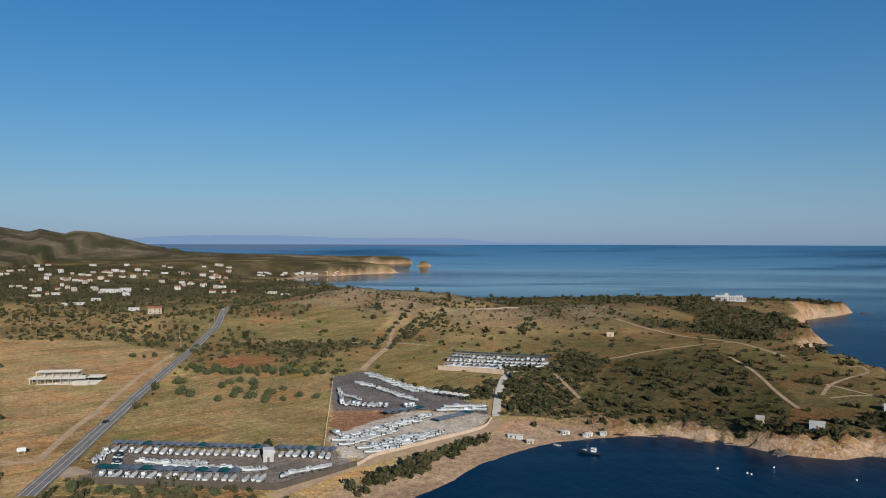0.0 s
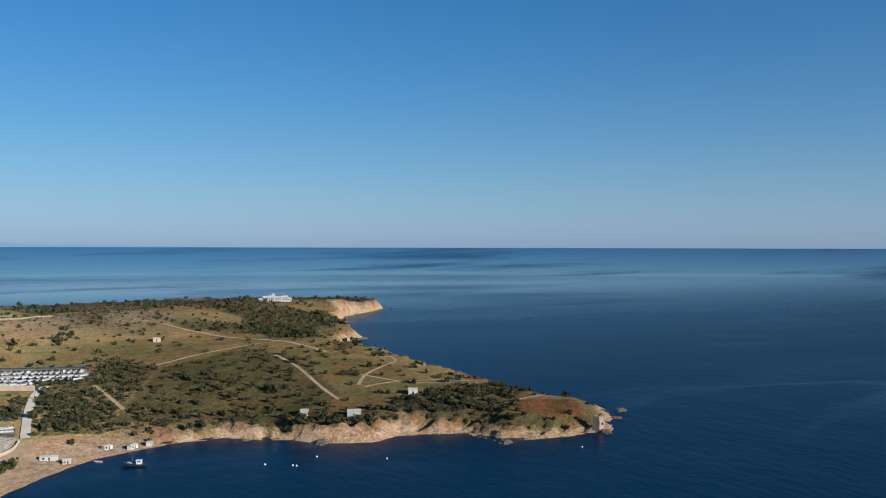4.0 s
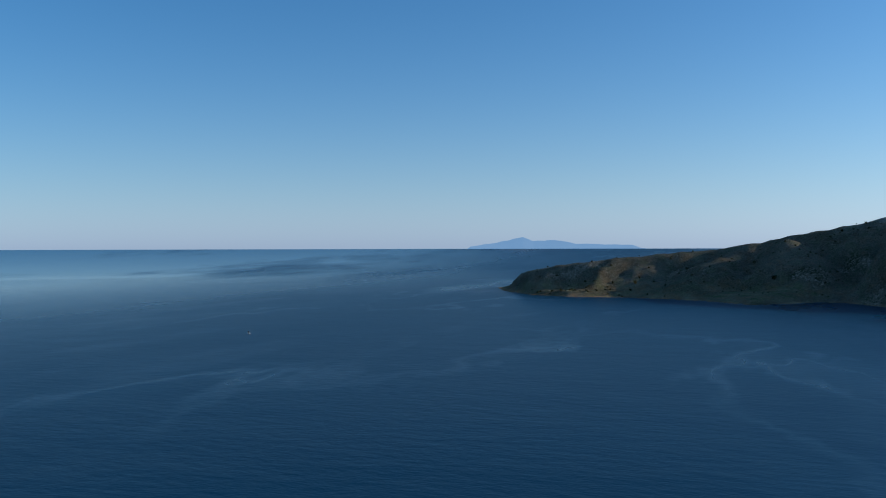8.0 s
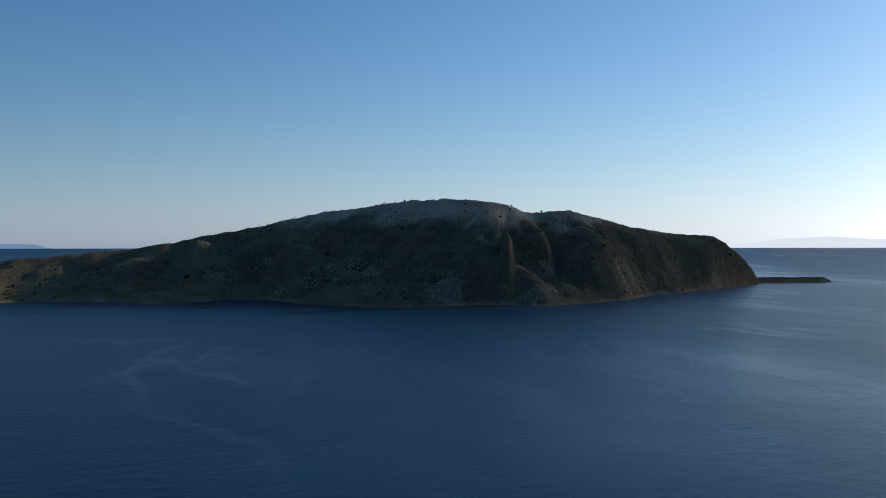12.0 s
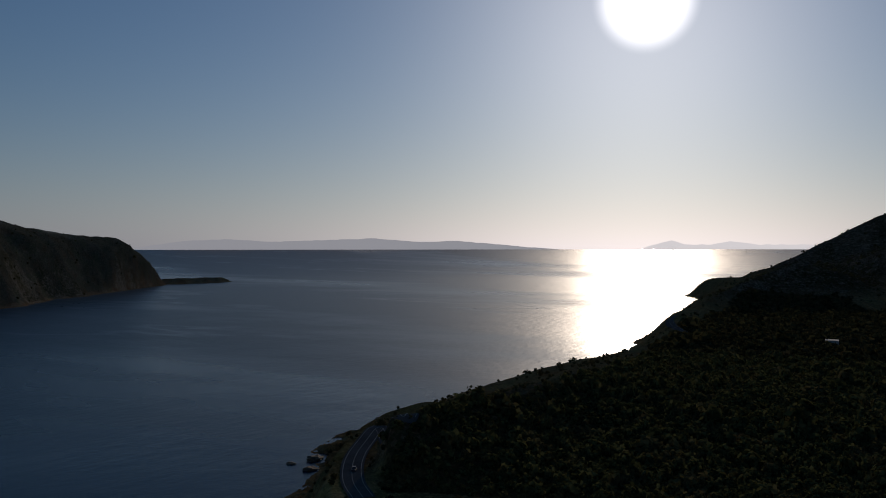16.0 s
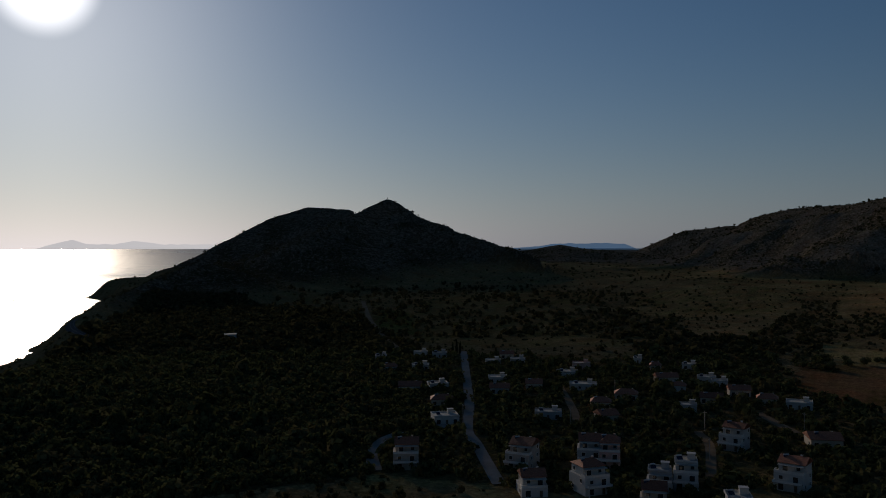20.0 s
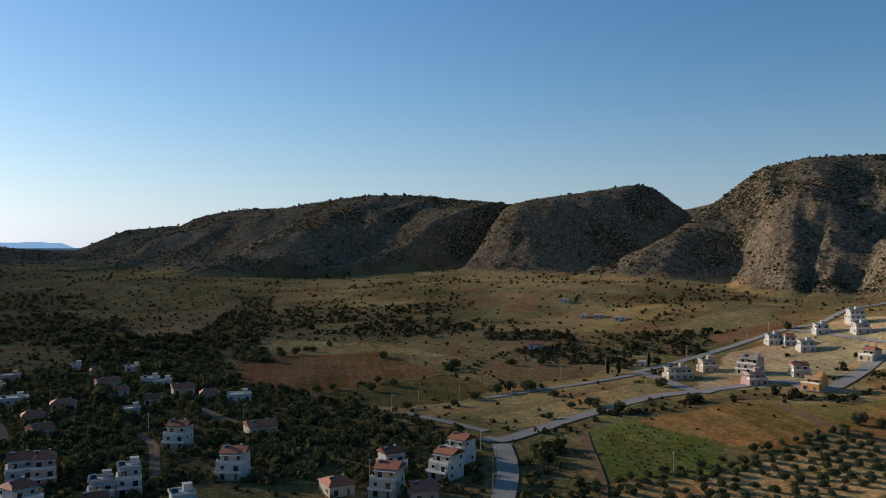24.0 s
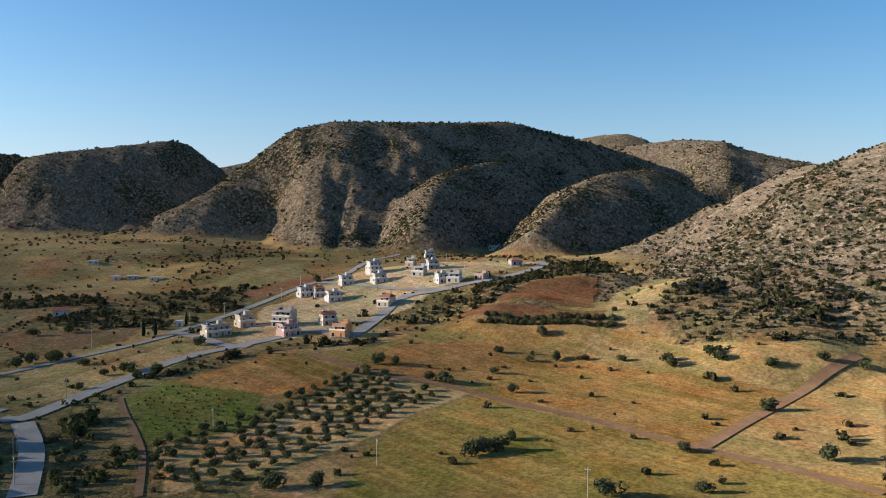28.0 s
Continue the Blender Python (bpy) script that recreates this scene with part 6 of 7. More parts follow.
full = [leaf_cloud(64, s, 5, leaf=0.25) for s in range(7)]
thin = [leaf_cloud(16, 20 + s, 3, leaf=0.48) for s in range(7)]
near = pr < 620
# southern woods that take the leaf tone set for backlight
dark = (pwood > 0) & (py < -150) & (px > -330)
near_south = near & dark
strew("shrubs", full, px[near_south], py[near_south], pz[near_south] - 0.15, psize[near_south], ptall[near_south], BACKLIT_LEAF, "dense bushes and trees about the village, leaf tone set for backlight", "shrubs")
for mask, clouds, label in ((near & (pwood > 0) & ~dark, full, "dark green bushes and small trees in dense thickets"), (near & (pwood == 0), full, "scattered dusty green scrub bushes on dry grass"),
                            (~near & (prough > 0.5), thin, "dark low shrubs dotted over rocky hill slopes"), (~near & (prough <= 0.5), thin, "distant dark green bushes and trees in the valleys")):
    strew("shrubs", clouds, px[mask], py[mask], pz[mask] - 0.15, psize[mask], ptall[mask], LEAF, label, "shrubs")


# a finer sowing of low shrubs on the slopes
px, py, prng = candidates(430, 1750, 4.0, 0.0046, 8)
keep = (shore(px, py) > 10) & (px < 900)
px, py = px[keep], py[keep]
pz, prough, pd = land(px, py)
_, _, pscrub, pwood, _ = cover_of(px, py, pz, prough, pd)
keep = (prough > 0.35) & (prng.uniform(0, 1, len(px)) < pscrub * 0.62) & clear_of_ways(px, py, 1.2)
px, py, pz = px[keep], py[keep], pz[keep]
psize = np.exp(prng.normal(0, 0.3, len(px))) * 1.15
tuft = [leaf_cloud(7, 60 + s, 2, leaf=0.5) for s in range(7)]
strew("shrubs", tuft, px, py, pz - 0.2, psize, psize * prng.uniform(0.7, 1.1, len(px)), LEAF, "low thorny shrubs thickly dotting the rocky slopes", "shrubs")


def part(name, bm, material, parent=None, label="", smooth=False):
    """Links a bmesh, or a mesh that is shared, as one mesh object under a thing or a part."""
    if isinstance(bm, bmesh.types.BMesh):
        mesh = bpy.data.meshes.new(name)
        bm.to_mesh(mesh)
        bm.free()
        for m in material if isinstance(material, (list, tuple)) else [material]:
            mesh.materials.append(m)
        if smooth:
            mesh.polygons.foreach_set("use_smooth", [True] * len(mesh.polygons))
    else:
        mesh = bm
    ob = new(name, mesh)
    ob.parent = parent
    if label:
        ob["label"] = label
    return ob


def tube(bm, a, b, ra, rb, sides=6):
    a, b = Vector(a), Vector(b)
    turn = (b - a).to_track_quat("Z", "Y").to_matrix()
    rings = []
    for p, r in ((a, ra), (b, rb)):
        rings.append([bm.verts.new(p + turn @ Vector((math.cos(k * 2 * math.pi / sides) * r, math.sin(k * 2 * math.pi / sides) * r, 0))) for k in range(sides)])
    for k in range(sides):
        bm.faces.new((rings[0][k], rings[0][(k + 1) % sides], rings[1][(k + 1) % sides], rings[1][k]))
    bm.faces.new(rings[1])
    bm.faces.new(rings[0][::-1])


def tree_meshes(kind, seed):
    rng = random.Random(seed)
    bm = bmesh.new()
    if kind == "cypress":
        tube(bm, (0, 0, -0.3), (0, 0, 1.2), 0.2, 0.16)
        tube(bm, (0, 0, 1.2), (0, 0, 7.0), 0.16, 0.03)
        r = np.random.default_rng(seed)
        h = r.uniform(0.4, 8.6, 260)
        a = r.uniform(0, 2 * np.pi, 260)
        w = 0.95 * np.sin(np.clip(h / 9.0, 0.02, 1) ** 0.6 * np.pi) ** 0.8 * r.uniform(0.7, 1.05, 260)
        mid = np.stack([np.cos(a) * w, np.sin(a) * w, h], -1)
        u = np.stack([-np.sin(a), np.cos(a), a * 0], -1) * 0.26
        v = np.stack([np.cos(a) * 0.1, np.sin(a) * 0.1, a * 0 + 0.55], -1)
        cloud = np.stack([mid - u - v, mid + u - v, mid + u * 0.4 + v, mid - u * 0.4 + v], 1)
    else:
        lean = rng.uniform(-0.2, 0.2)
        tube(bm, (0, 0, -0.3), (lean, 0.05, 1.0), 0.26, 0.17)
        for k in range(4):
            a = k * 1.57 + rng.uniform(-0.4, 0.4)
            tube(bm, (lean, 0.05, 0.9), (lean + math.cos(a) * 1.1, math.sin(a) * 1.1, 2.0 + rng.uniform(-0.2, 0.4)), 0.13, 0.04, 5)
        cloud = leaf_cloud(560, seed, 9, 1.0, 0.9, 0.115, 0.12) * np.array([2.7, 2.7, 2.6])
        cloud[..., 2] += 0.25
    trunk = bpy.data.meshes.new("trunk")
    bm.to_mesh(trunk)
    bm.free()
    trunk.materials.append(BARK)
    crown = bpy.data.meshes.new("crown")
    pts = cloud.reshape(-1, 3)
    crown.from_pydata(pts.tolist(), [], np.arange(len(pts)).reshape(-1, 4).tolist())
    crown.materials.append(CYPRESS_LEAF if kind == "cypress" else OLIVE_LEAF)
    return trunk, crown


TREES = {"olive": [tree_meshes("olive", s) for s in range(5)], "cypress": [tree_meshes("cypress", 40)]}


def plant(name, kind, x, y, size, label, category, group):
    pair = random.choice(TREES[kind])
    ob = new(name)
    ob.matrix_basis = pose(x, y, ground(x, y) - 0.05, 0, 0, random.uniform(0, 360)) @ Matrix.Diagonal((size, size, size * random.uniform(0.9, 1.15), 1))
    part("trunk", pair[0], None, ob)
    part("crown", pair[1], None, ob)
    return tagged(ob, label, category, group)


for x, y in OLIVES:
    plant("olive_tree", "olive", x, y, random.uniform(0.85, 1.3), "grey-green olive tree standing in dry grass", "tree", "olive trees of the field")
for x, y in ROAD_BUSHES:
    plant("bush", "olive", x, y, random.uniform(0.8, 1.1), "rounded dusty green bush on dry verge", "bush", "bushes by the road")
for x, y in FIELD_TREES + FIELD_TREES_WEST:
    plant("carob_tree", "olive", x, y, random.uniform(0.8, 1.5), "dark green broad tree standing alone in a field", "tree", "single trees of the fields")
for x, y in CYPRESSES:
    plant("cypress_tree", "cypress", x, y, random.uniform(0.9, 1.2), "slim dark green cypress tree beside the road", "tree", "cypresses")


for x, y in HILL_BUSHES:
    plant("bush", "olive", x, y, random.uniform(0.8, 1.2), "round dark bush in a line up the hillside", "bush", "bush lines on the hill")


def in_ring(x, y, ring):
    return bool(inside(np.array([x]), np.array([y]), ring)[0])


near_corner, far_corner, side_corner = (Vector(c) for c in ORCHARD)
along, across = far_corner - near_corner, side_corner - (near_corner + far_corner) / 2
rows, each = 8, int(along.length / 7.0)
for i in range(rows):
    for j in range(each):
        if random.random() < 0.84:
            p = near_corner + along * ((j + 0.5 * (i % 2)) / each) + across.normalized() * ((i - 3.2) * 6.8) + Vector((random.uniform(-1.4, 1.4), random.uniform(-1.4, 1.4)))
            plant("orchard_tree", "olive", p.x, p.y, random.uniform(0.55, 0.85), "low dark green tree in an orchard row", "tree", "trees of the orchard")
a, b, c, d = (Vector(p) for p in OLIVE_ROWS)
for i in range(2):
    for j in range(16):
        p = a.lerp(b, j / 15).lerp(d.lerp(c, j / 15), i) + Vector((random.uniform(-1, 1), random.uniform(-1, 1)))
        plant("olive_tree", "olive", p.x, p.y, random.uniform(0.8, 1.1), "olive tree in a row on red soil", "tree", "olive rows on red soil")
# young plants in the green crop
xs, ys = [p[0] for p in SAPLINGS], [p[1] for p in SAPLINGS]
spots = []
for i in range(int((max(xs) - min(xs)) / 4.2) + 1):
    for j in range(int((max(ys) - min(ys)) / 4.2) + 1):
        x, y = min(xs) + i * 4.2 + random.uniform(-0.5, 0.5), min(ys) + j * 4.2 + random.uniform(-0.5, 0.5)
        if in_ring(x, y, SAPLINGS) and random.random() < 0.6:
            spots.append((x, y, ground(x, y)))
spots = np.array(spots)
strew("saplings", full, spots[:, 0], spots[:, 1], spots[:, 2], np.full(len(spots), 0.55), np.full(len(spots), 0.7), OLIVE_LEAF, "rows of small young plants in a green crop", "young plants")

# ---- buildings ----
WALLS = {name: plain("render_" + name, rgb, 0.85, grain=0.6, vary=0.2, tint=0.12) for name, rgb in {
    "white": (0.62, 0.59, 0.545), "cream": (0.60, 0.50, 0.38), "stone": (0.48, 0.41, 0.34), "pink": (0.62, 0.40, 0.33), "orange": (0.72, 0.36, 0.13),
    "grey": (0.46, 0.46, 0.45), "peach": (0.66, 0.47, 0.34)}.items()}
SLAB = plain("roof_slab", (0.55, 0.52, 0.47), 0.9, vary=0.35, tint=0.2)
CONCRETE = plain("bare_concrete", (0.62, 0.55, 0.45), 0.9, vary=0.25)
FRAME = plain("window_frame", (0.6, 0.57, 0.52), 0.5, vary=0.1)
RAIL = plain("balcony_rail", (0.66, 0.63, 0.58), 0.6, vary=0.15)
WOOD = plain("weathered_wood", (0.19, 0.13, 0.085), 0.85, grain=0.2)
STEEL = plain("galvanised_steel", (0.5, 0.5, 0.5), 0.4, 0.8)
PANEL = plain("solar_glass", (0.03, 0.04, 0.07), 0.1)


def make_tiles():
    n = Nodes("clay_roof_tiles", 0.8)
    c = n.ramp(n.noise(0.7, 4, 0.7), (0.25, (0.15, 0.055, 0.03)), (0.55, (0.32, 0.12, 0.065)), (0.8, (0.43, 0.2, 0.12)))
    info = n.add("ObjectInfo")
    c = n.mix(1.0, c, n.ramp(info.outputs["Random"], (0.0, 0.6), (1.0, 1.1)), "MULTIPLY")
    n.colour(c)
    n.bump(n.noise(0.3, 3, 0.6, (1, 4, 1)), 0.5, 0.08)
    return n.mat


def make_glass():
    n = Nodes("window_glass", 0.06)
    n.shader.inputs["Specular IOR Level"].default_value = 0.6
    n.colour(n.mix(n.noise(2.0, 2), (0.012, 0.014, 0.018), (0.035, 0.04, 0.045)))
    return n.mat


TILES, GLASS = make_tiles(), make_glass()


def boxes(*specs):
    """A bmesh of boxes: centre x, y, base z, size x, y, z, and a material's index."""
    bm = bmesh.new()
    for cx, cy, z, sx, sy, sz, *m in specs:
        made = bmesh.ops.create_cube(bm, size=1.0, matrix=Matrix.Translation((cx, cy, z + sz / 2)) @ Matrix.Diagonal((sx, sy, sz, 1)))
        if m:
            for face in {f for v in made["verts"] for f in v.link_faces}:
                face.material_index = m[0]
    return bm


def mesh_of(name, bm, *materials):
    mesh = bpy.data.meshes.new(name)
    bm.to_mesh(mesh)
    bm.free()
    for m in materials:
        mesh.materials.append(m)
    return mesh


def ring_bm(w, h, border, front, back):
    """A frame of one piece round an opening, its sill a little deeper."""
    bm = bmesh.new()
    loops = []
    for y, dx, sill in ((back, 0, 0), (front, 0, 0.06), (front, -border, 0), (back, -border, 0)):
        x0, x1 = -w / 2 - border - dx, w / 2 + border + dx
        loops.append([bm.verts.new(p) for p in ((x0, y - sill, -border - dx), (x1, y - sill, -border - dx), (x1, y, h + border + dx), (x0, y, h + border + dx))])
    for a, b in zip(loops, loops[1:]):
        for i in range(4):
            bm.faces.new((a[i], a[(i + 1) % 4], b[(i + 1) % 4], b[i]))
    return bm


def window_mesh(w, h):
    """The frame of a window and its pane."""
    return mesh_of("window", ring_bm(w, h, 0.1, -0.14, 0.0), FRAME), mesh_of("pane", boxes((0, -0.03, 0, w, 0.05, h)), GLASS)


def window(kind, parent, x, y, z, turn=0.0):
    frame_ob = part("window", kind[0], None, parent)
    frame_ob.matrix_basis = pose(x, y, z, 0, 0, turn)
    part("pane", kind[1], None, frame_ob)


WINDOW, TALL_WINDOW = window_mesh(1.25, 1.25), window_mesh(1.7, 2.1)
DOOR = mesh_of("door", boxes((0, -0.03, 0, 1.0, 0.08, 2.1)), WOOD)


def gable_roof(w, d, rise, over=0.45, hip=0.0):
    """A pitched roof with thickness, its ridge along x, hipped by so much at either end."""
    bm = bmesh.new()
    x, y, t = w / 2 + over, d / 2 + over, 0.2
    for z in (0.0, t):
        a = [bm.verts.new(p) for p in ((-x, -y, z), (x, -y, z), (x, y, z), (-x, y, z), (-x + hip, 0, z + rise), (x - hip, 0, z + rise))]
        faces = [(a[0], a[1], a[5], a[4]), (a[2], a[3], a[4], a[5]), (a[1], a[2], a[5]), (a[3], a[0], a[4])]
        for f in faces if z else [f[::-1] for f in faces]:
            bm.faces.new(f)
        if z:
            for i in range(4):
                j = (i + 1) % 4
                bm.faces.new((low[i], low[j], a[j], a[i]))
        low = a
    return bm


def at(parent, ob, x, y, z, turn=0.0):
    ob.matrix_basis = pose(x, y, z, 0, 0, turn)
    return ob


HOUSE_WORDS = {"white": "white", "cream": "cream", "stone": "stone-grey", "pink": "pink", "orange": "orange", "grey": "grey", "peach": "peach"}
STOREY_WORDS = {1: "single-storey", 1.5: "low", 2: "two-storey", 2.5: "tall", 3: "three-storey", 3.5: "tower-like"}


def solar_heater(x, y, z, turn):
    ob = new("solar_water_heater")
    ob.matrix_basis = pose(x, y, z, 0, 0, turn)
    bm = boxes((0, 0, 0, 1.9, 0.08, 1.5))
    bmesh.ops.rotate(bm, verts=bm.verts, cent=(0, 0, 0), matrix=Matrix.Rotation(radians(-48), 3, "X"))
    part("panel", bm, PANEL, ob)
    bm = bmesh.new()
    tube(bm, (-0.9, 1.15, 1.2), (0.9, 1.15, 1.2), 0.28, 0.28, 10)
    part("tank", bm, STEEL, ob, "white steel tank")
    bm = boxes((-0.8, 1.1, 0, 0.06, 0.06, 1.1), (0.8, 1.1, 0, 0.06, 0.06, 1.1))
    part("stand", bm, STEEL, ob)
    return tagged(ob, "solar water heater with dark panel and steel tank on a roof", "solar heater", "rooftop solar heaters")


def house(x, y, turn, w, d, storeys, colour, roof, group, place, detail=2):
    """A rendered house: its front looks along its own -y."""
    base = min(ground(x + dx, y + dy) for dx in (-w / 2, w / 2) for dy in (-d / 2, d / 2))
    base = max(base, ground(x, y) - 1.1)
    lift = ground(x, y) - base
    ob = new("house")
    ob.matrix_basis = pose(x, y, base, 0, 0, turn)
    floors = int(storeys)
    h = floors * 2.85 + lift * 0.8 + (0.6 if storeys % 1 else 0.2)
    wall = WALLS[colour]
    stepped = floors >= 2 and detail > 1
    top = h - 2.85 if stepped else h
    main = [(0, 0, -1.0, w, d, top + 1.0)]
    if stepped:
        main.append((w * 0.04, d * 0.12, top, w * 0.9, d * 0.74, 2.85))
    part("wall", boxes(*main), wall, ob)
    ry = d * 0.12 if stepped else 0
    rw, rd = (w * 0.9, d * 0.74) if stepped else (w, d)
    if roof == "tile":
        r = part("roof", gable_roof(rw, rd, min(2.2, rd * 0.24), 0.45, rd * 0.32 if int(w * 10) % 2 else 0.0), TILES, ob, "faded red clay tile roof")
        at(ob, r, w * 0.04 if stepped else 0, ry, h)
        if detail > 1:
            part("chimney", boxes((rw * 0.28, ry + 0.6, h, 0.6, 0.6, 2.3), (rw * 0.28, ry + 0.6, h + 2.3, 0.8, 0.8, 0.15)), wall, ob)
    else:
        part("roof", boxes((0, ry, h, rw + 0.3, rd + 0.3, 0.18)), SLAB, ob, "flat concrete roof")
        if detail > 1:
            part("parapet", boxes((0, ry - rd / 2, h + 0.18, rw, 0.2, 0.55), (0, ry + rd / 2, h + 0.18, rw, 0.2, 0.55), (-rw / 2, ry, h + 0.18, 0.2, rd, 0.55), (rw / 2, ry, h + 0.18, 0.2, rd, 0.55)), wall, ob)
            part("stair_hut", boxes((rw * 0.25, ry + rd * 0.2, h + 0.18, 2.6, 2.4, 2.1), (rw * 0.25, ry + rd * 0.2, h + 2.28, 3.0, 2.8, 0.12)), wall, ob)
    across = max(1, int(w / (3.3 if detail > 1 else 4.5)))
    deep = max(1, int(d / 4.2))
    foot = lift * 0.8
    for k in range(floors):
        z = foot + k * 2.85
        back = stepped and k == floors - 1
        fy, fw = (d * 0.12 - d * 0.37, w * 0.9) if back else (-d / 2, w)
        for i in range(across):
            wx = (i + 0.5) / across * fw - fw / 2 + (w * 0.04 if back else 0)
            if k == 0 and i == across // 2:
                at(ob, part("door", DOOR, None, ob), wx, fy, z + 0.1)
            elif detail > 1 and (i + k) % 2 == 0:
                window(TALL_WINDOW, ob, wx, fy, z + 0.2)
            else:
                if detail:
                    window(WINDOW, ob, wx, fy, z + 1.0)
                else:
                    at(ob, part("window", WINDOW[1], None, ob), wx, fy, z + 1.0)
        if detail > 1:
            sd = d * 0.74 if back else d
            for i in range(deep):
                wy = (i + 0.5) / deep * sd - sd / 2 + (d * 0.12 if back else 0)
                for s in (-1, 1):
                    if (int(abs(x) * 3) + i * 5 + k * (s + 2) * 3) % 7 > 2:
                        continue
                    wx = s * (w * 0.45 if back else w / 2) + (w * 0.04 if back else 0)
                    window(WINDOW, ob, wx, wy, z + 1.0, 90 * s)
            if k and not back:
                part("balcony", boxes((0, -d / 2 - 0.95, z - 0.1, w, 1.9, 0.18, 0), (0, -d / 2 - 1.85, z + 0.08, w, 0.08, 0.8, 1), (-w * 0.46, -d / 2 - 0.95, z + 0.08, 0.08, 1.75, 0.8, 1),
                                      (w * 0.46, -d / 2 - 0.95, z + 0.08, 0.08, 1.75, 0.8, 1)), [SLAB, RAIL], ob)
                for s in (-1, 1):
                    at(ob, part("post", boxes((0, 0, 0, 0.3, 0.3, 2.75)), wall, ob), s * w * 0.44, -d / 2 - 1.65, z - 2.85)
            if back:
                part("canopy", boxes((w * 0.04, fy - 0.9, z + 2.55, w * 0.9, 1.8, 0.16)), SLAB, ob)
                part("terrace_rail", boxes((0, -d / 2 + 0.1, top, w, 0.1, 0.9), (-w / 2 + 0.05, -d * 0.36, top, 0.1, d * 0.26, 0.9), (w / 2 - 0.05, -d * 0.36, top, 0.1, d * 0.26, 0.9)), RAIL, ob)
    if detail > 1 and floors >= 2:
        part("plinth", boxes((0, 0, -1.2, w + 0.25, d + 0.25, 1.3 + foot)), CONCRETE, ob)
    tagged(ob, "%s %s house with %s %s" % (STOREY_WORDS[storeys], HOUSE_WORDS[colour], "red tile roof" if roof == "tile" else "flat roof", place), "house", group)
    if detail > 1 and (int(x * 7) % 3 or floors >= 3):
        m = ob.matrix_basis
        if roof == "tile":
            p = m @ Vector((-rw * 0.22, ry - rd * 0.22, h + min(2.2, rd * 0.24) * 0.5))
        else:
            p = m @ Vector((-rw * 0.25, ry, h + 0.18))
        solar_heater(p.x, p.y, p.z, turn + 20)
    return ob


for h in NEW_HOUSES:
    house(*h, "new houses below the mountain", "on dry building land")
for h in FARM_HOUSES:
    house(*h, "farmhouses of the valley", "among valley fields", 1)
for h in VILLAGE_HOUSES:
    house(*h, "village houses", "among dark trees")
for h in COAST_HOUSES[::2]:
    house(*h, "small houses on the headland", "above the cliffs", 1)
for h in TOWN_HOUSES:
    house(*h, "distant town houses", "in the far town", 0)


def villa():
    x, y = VILLA
    ob = new("villa")
    ob.matrix_basis = pose(x, y, ground(x, y) - 0.6, 0, 0, -18) @ Matrix.Diagonal((0.82, 0.82, 0.72, 1))
    blocks = [(-22, 0, 9, 10, 5), (-13, 1, 10, 12, 8.5), (-3, 2, 12, 14, 9.5), (-1, 6, 5, 6, 12.5), (8, 1, 12, 12, 8), (18, 0, 10, 10, 9), (25, 1, 7, 9, 5)]
    for bx, by, w, d, h in blocks:
        part("wall", boxes((bx, by, -1.5, w, d, h + 1.5), (bx, by, h, w + 0.3, d + 0.3, 0.25)), WALLS["white"], ob)
        part("roof", boxes((bx, by, h + 0.26, w - 0.6, d - 0.6, 0.12)), SLAB, ob)
        for k in range(int(h / 3.6)):
            for i in range(int(w / 3.2)):
                window(TALL_WINDOW, ob, bx - w / 2 + 1.7 + i * 3.1, by - d / 2, 0.6 + k * 3.5)
    part("terrace", boxes((2, -9, -1.5, 50, 8, 2.0), (2, -13, 0.5, 50, 0.2, 0.9)), WALLS["white"], ob)
    return tagged(ob, "large white villa of stepped cubic blocks on a wooded hilltop", "villa")


villa()


def frame_building():
    x, y = FRAME_BUILDING
    ob = new("unfinished_building")
    ob.matrix_basis = pose(x, y, ground(x, y), 0, 0, 8)
    part("lower_slab", boxes((0, 6, 3.4, 34, 13, 0.35)), CONCRETE, ob)
    part("upper_slab", boxes((-1, 9, 7.0, 26, 10, 0.35)), CONCRETE, ob)
    part("side_slab", boxes((21, 9, 3.4, 11, 11, 0.35)), CONCRETE, ob)
    part("base_slab", boxes((3, 7, -0.8, 42, 16, 1.0)), CONCRETE, ob)
    part("annex", boxes((15, -1, -0.5, 9, 5, 2.6)), CONCRETE, ob)
    for i in range(8):
        for j in range(3):
            at(ob, part("column", boxes((0, 0, 0.1, 0.45, 0.45, 3.3)), CONCRETE, ob), -16.2 + i * 4.6, 0.4 + j * 5.6, 0)
    for i in range(6):
        for j in range(2):
            at(ob, part("column", boxes((0, 0, 3.75, 0.45, 0.45, 3.25)), CONCRETE, ob), -13.4 + i * 4.9, 4.6 + j * 8.6, 0)
    part("back_wall", boxes((-1, 11.8, 0.2, 30, 0.25, 3.2), (-1, 13.2, 3.75, 24, 0.25, 3.2)), CONCRETE, ob, "blockwork wall in shade")
    return tagged(ob, "unfinished two-storey concrete frame building in a dry field", "building")


frame_building()


def billboard():
    x, y = BILLBOARD
    ob = new("billboard")
    ob.matrix_basis = pose(x, y, ground(x, y), 0, 0, 20)
    part("board", boxes((0, 0, 1.6, 3.6, 0.12, 1.7)), RAIL, ob, "pale weathered board")
    for px in (-1.2, 1.2):
        part("post", boxes((px, 0.12, -0.3, 0.14, 0.14, 3.4)), STEEL, ob)
    return tagged(ob, "pale roadside billboard on two posts in dry grass", "billboard")


billboard()


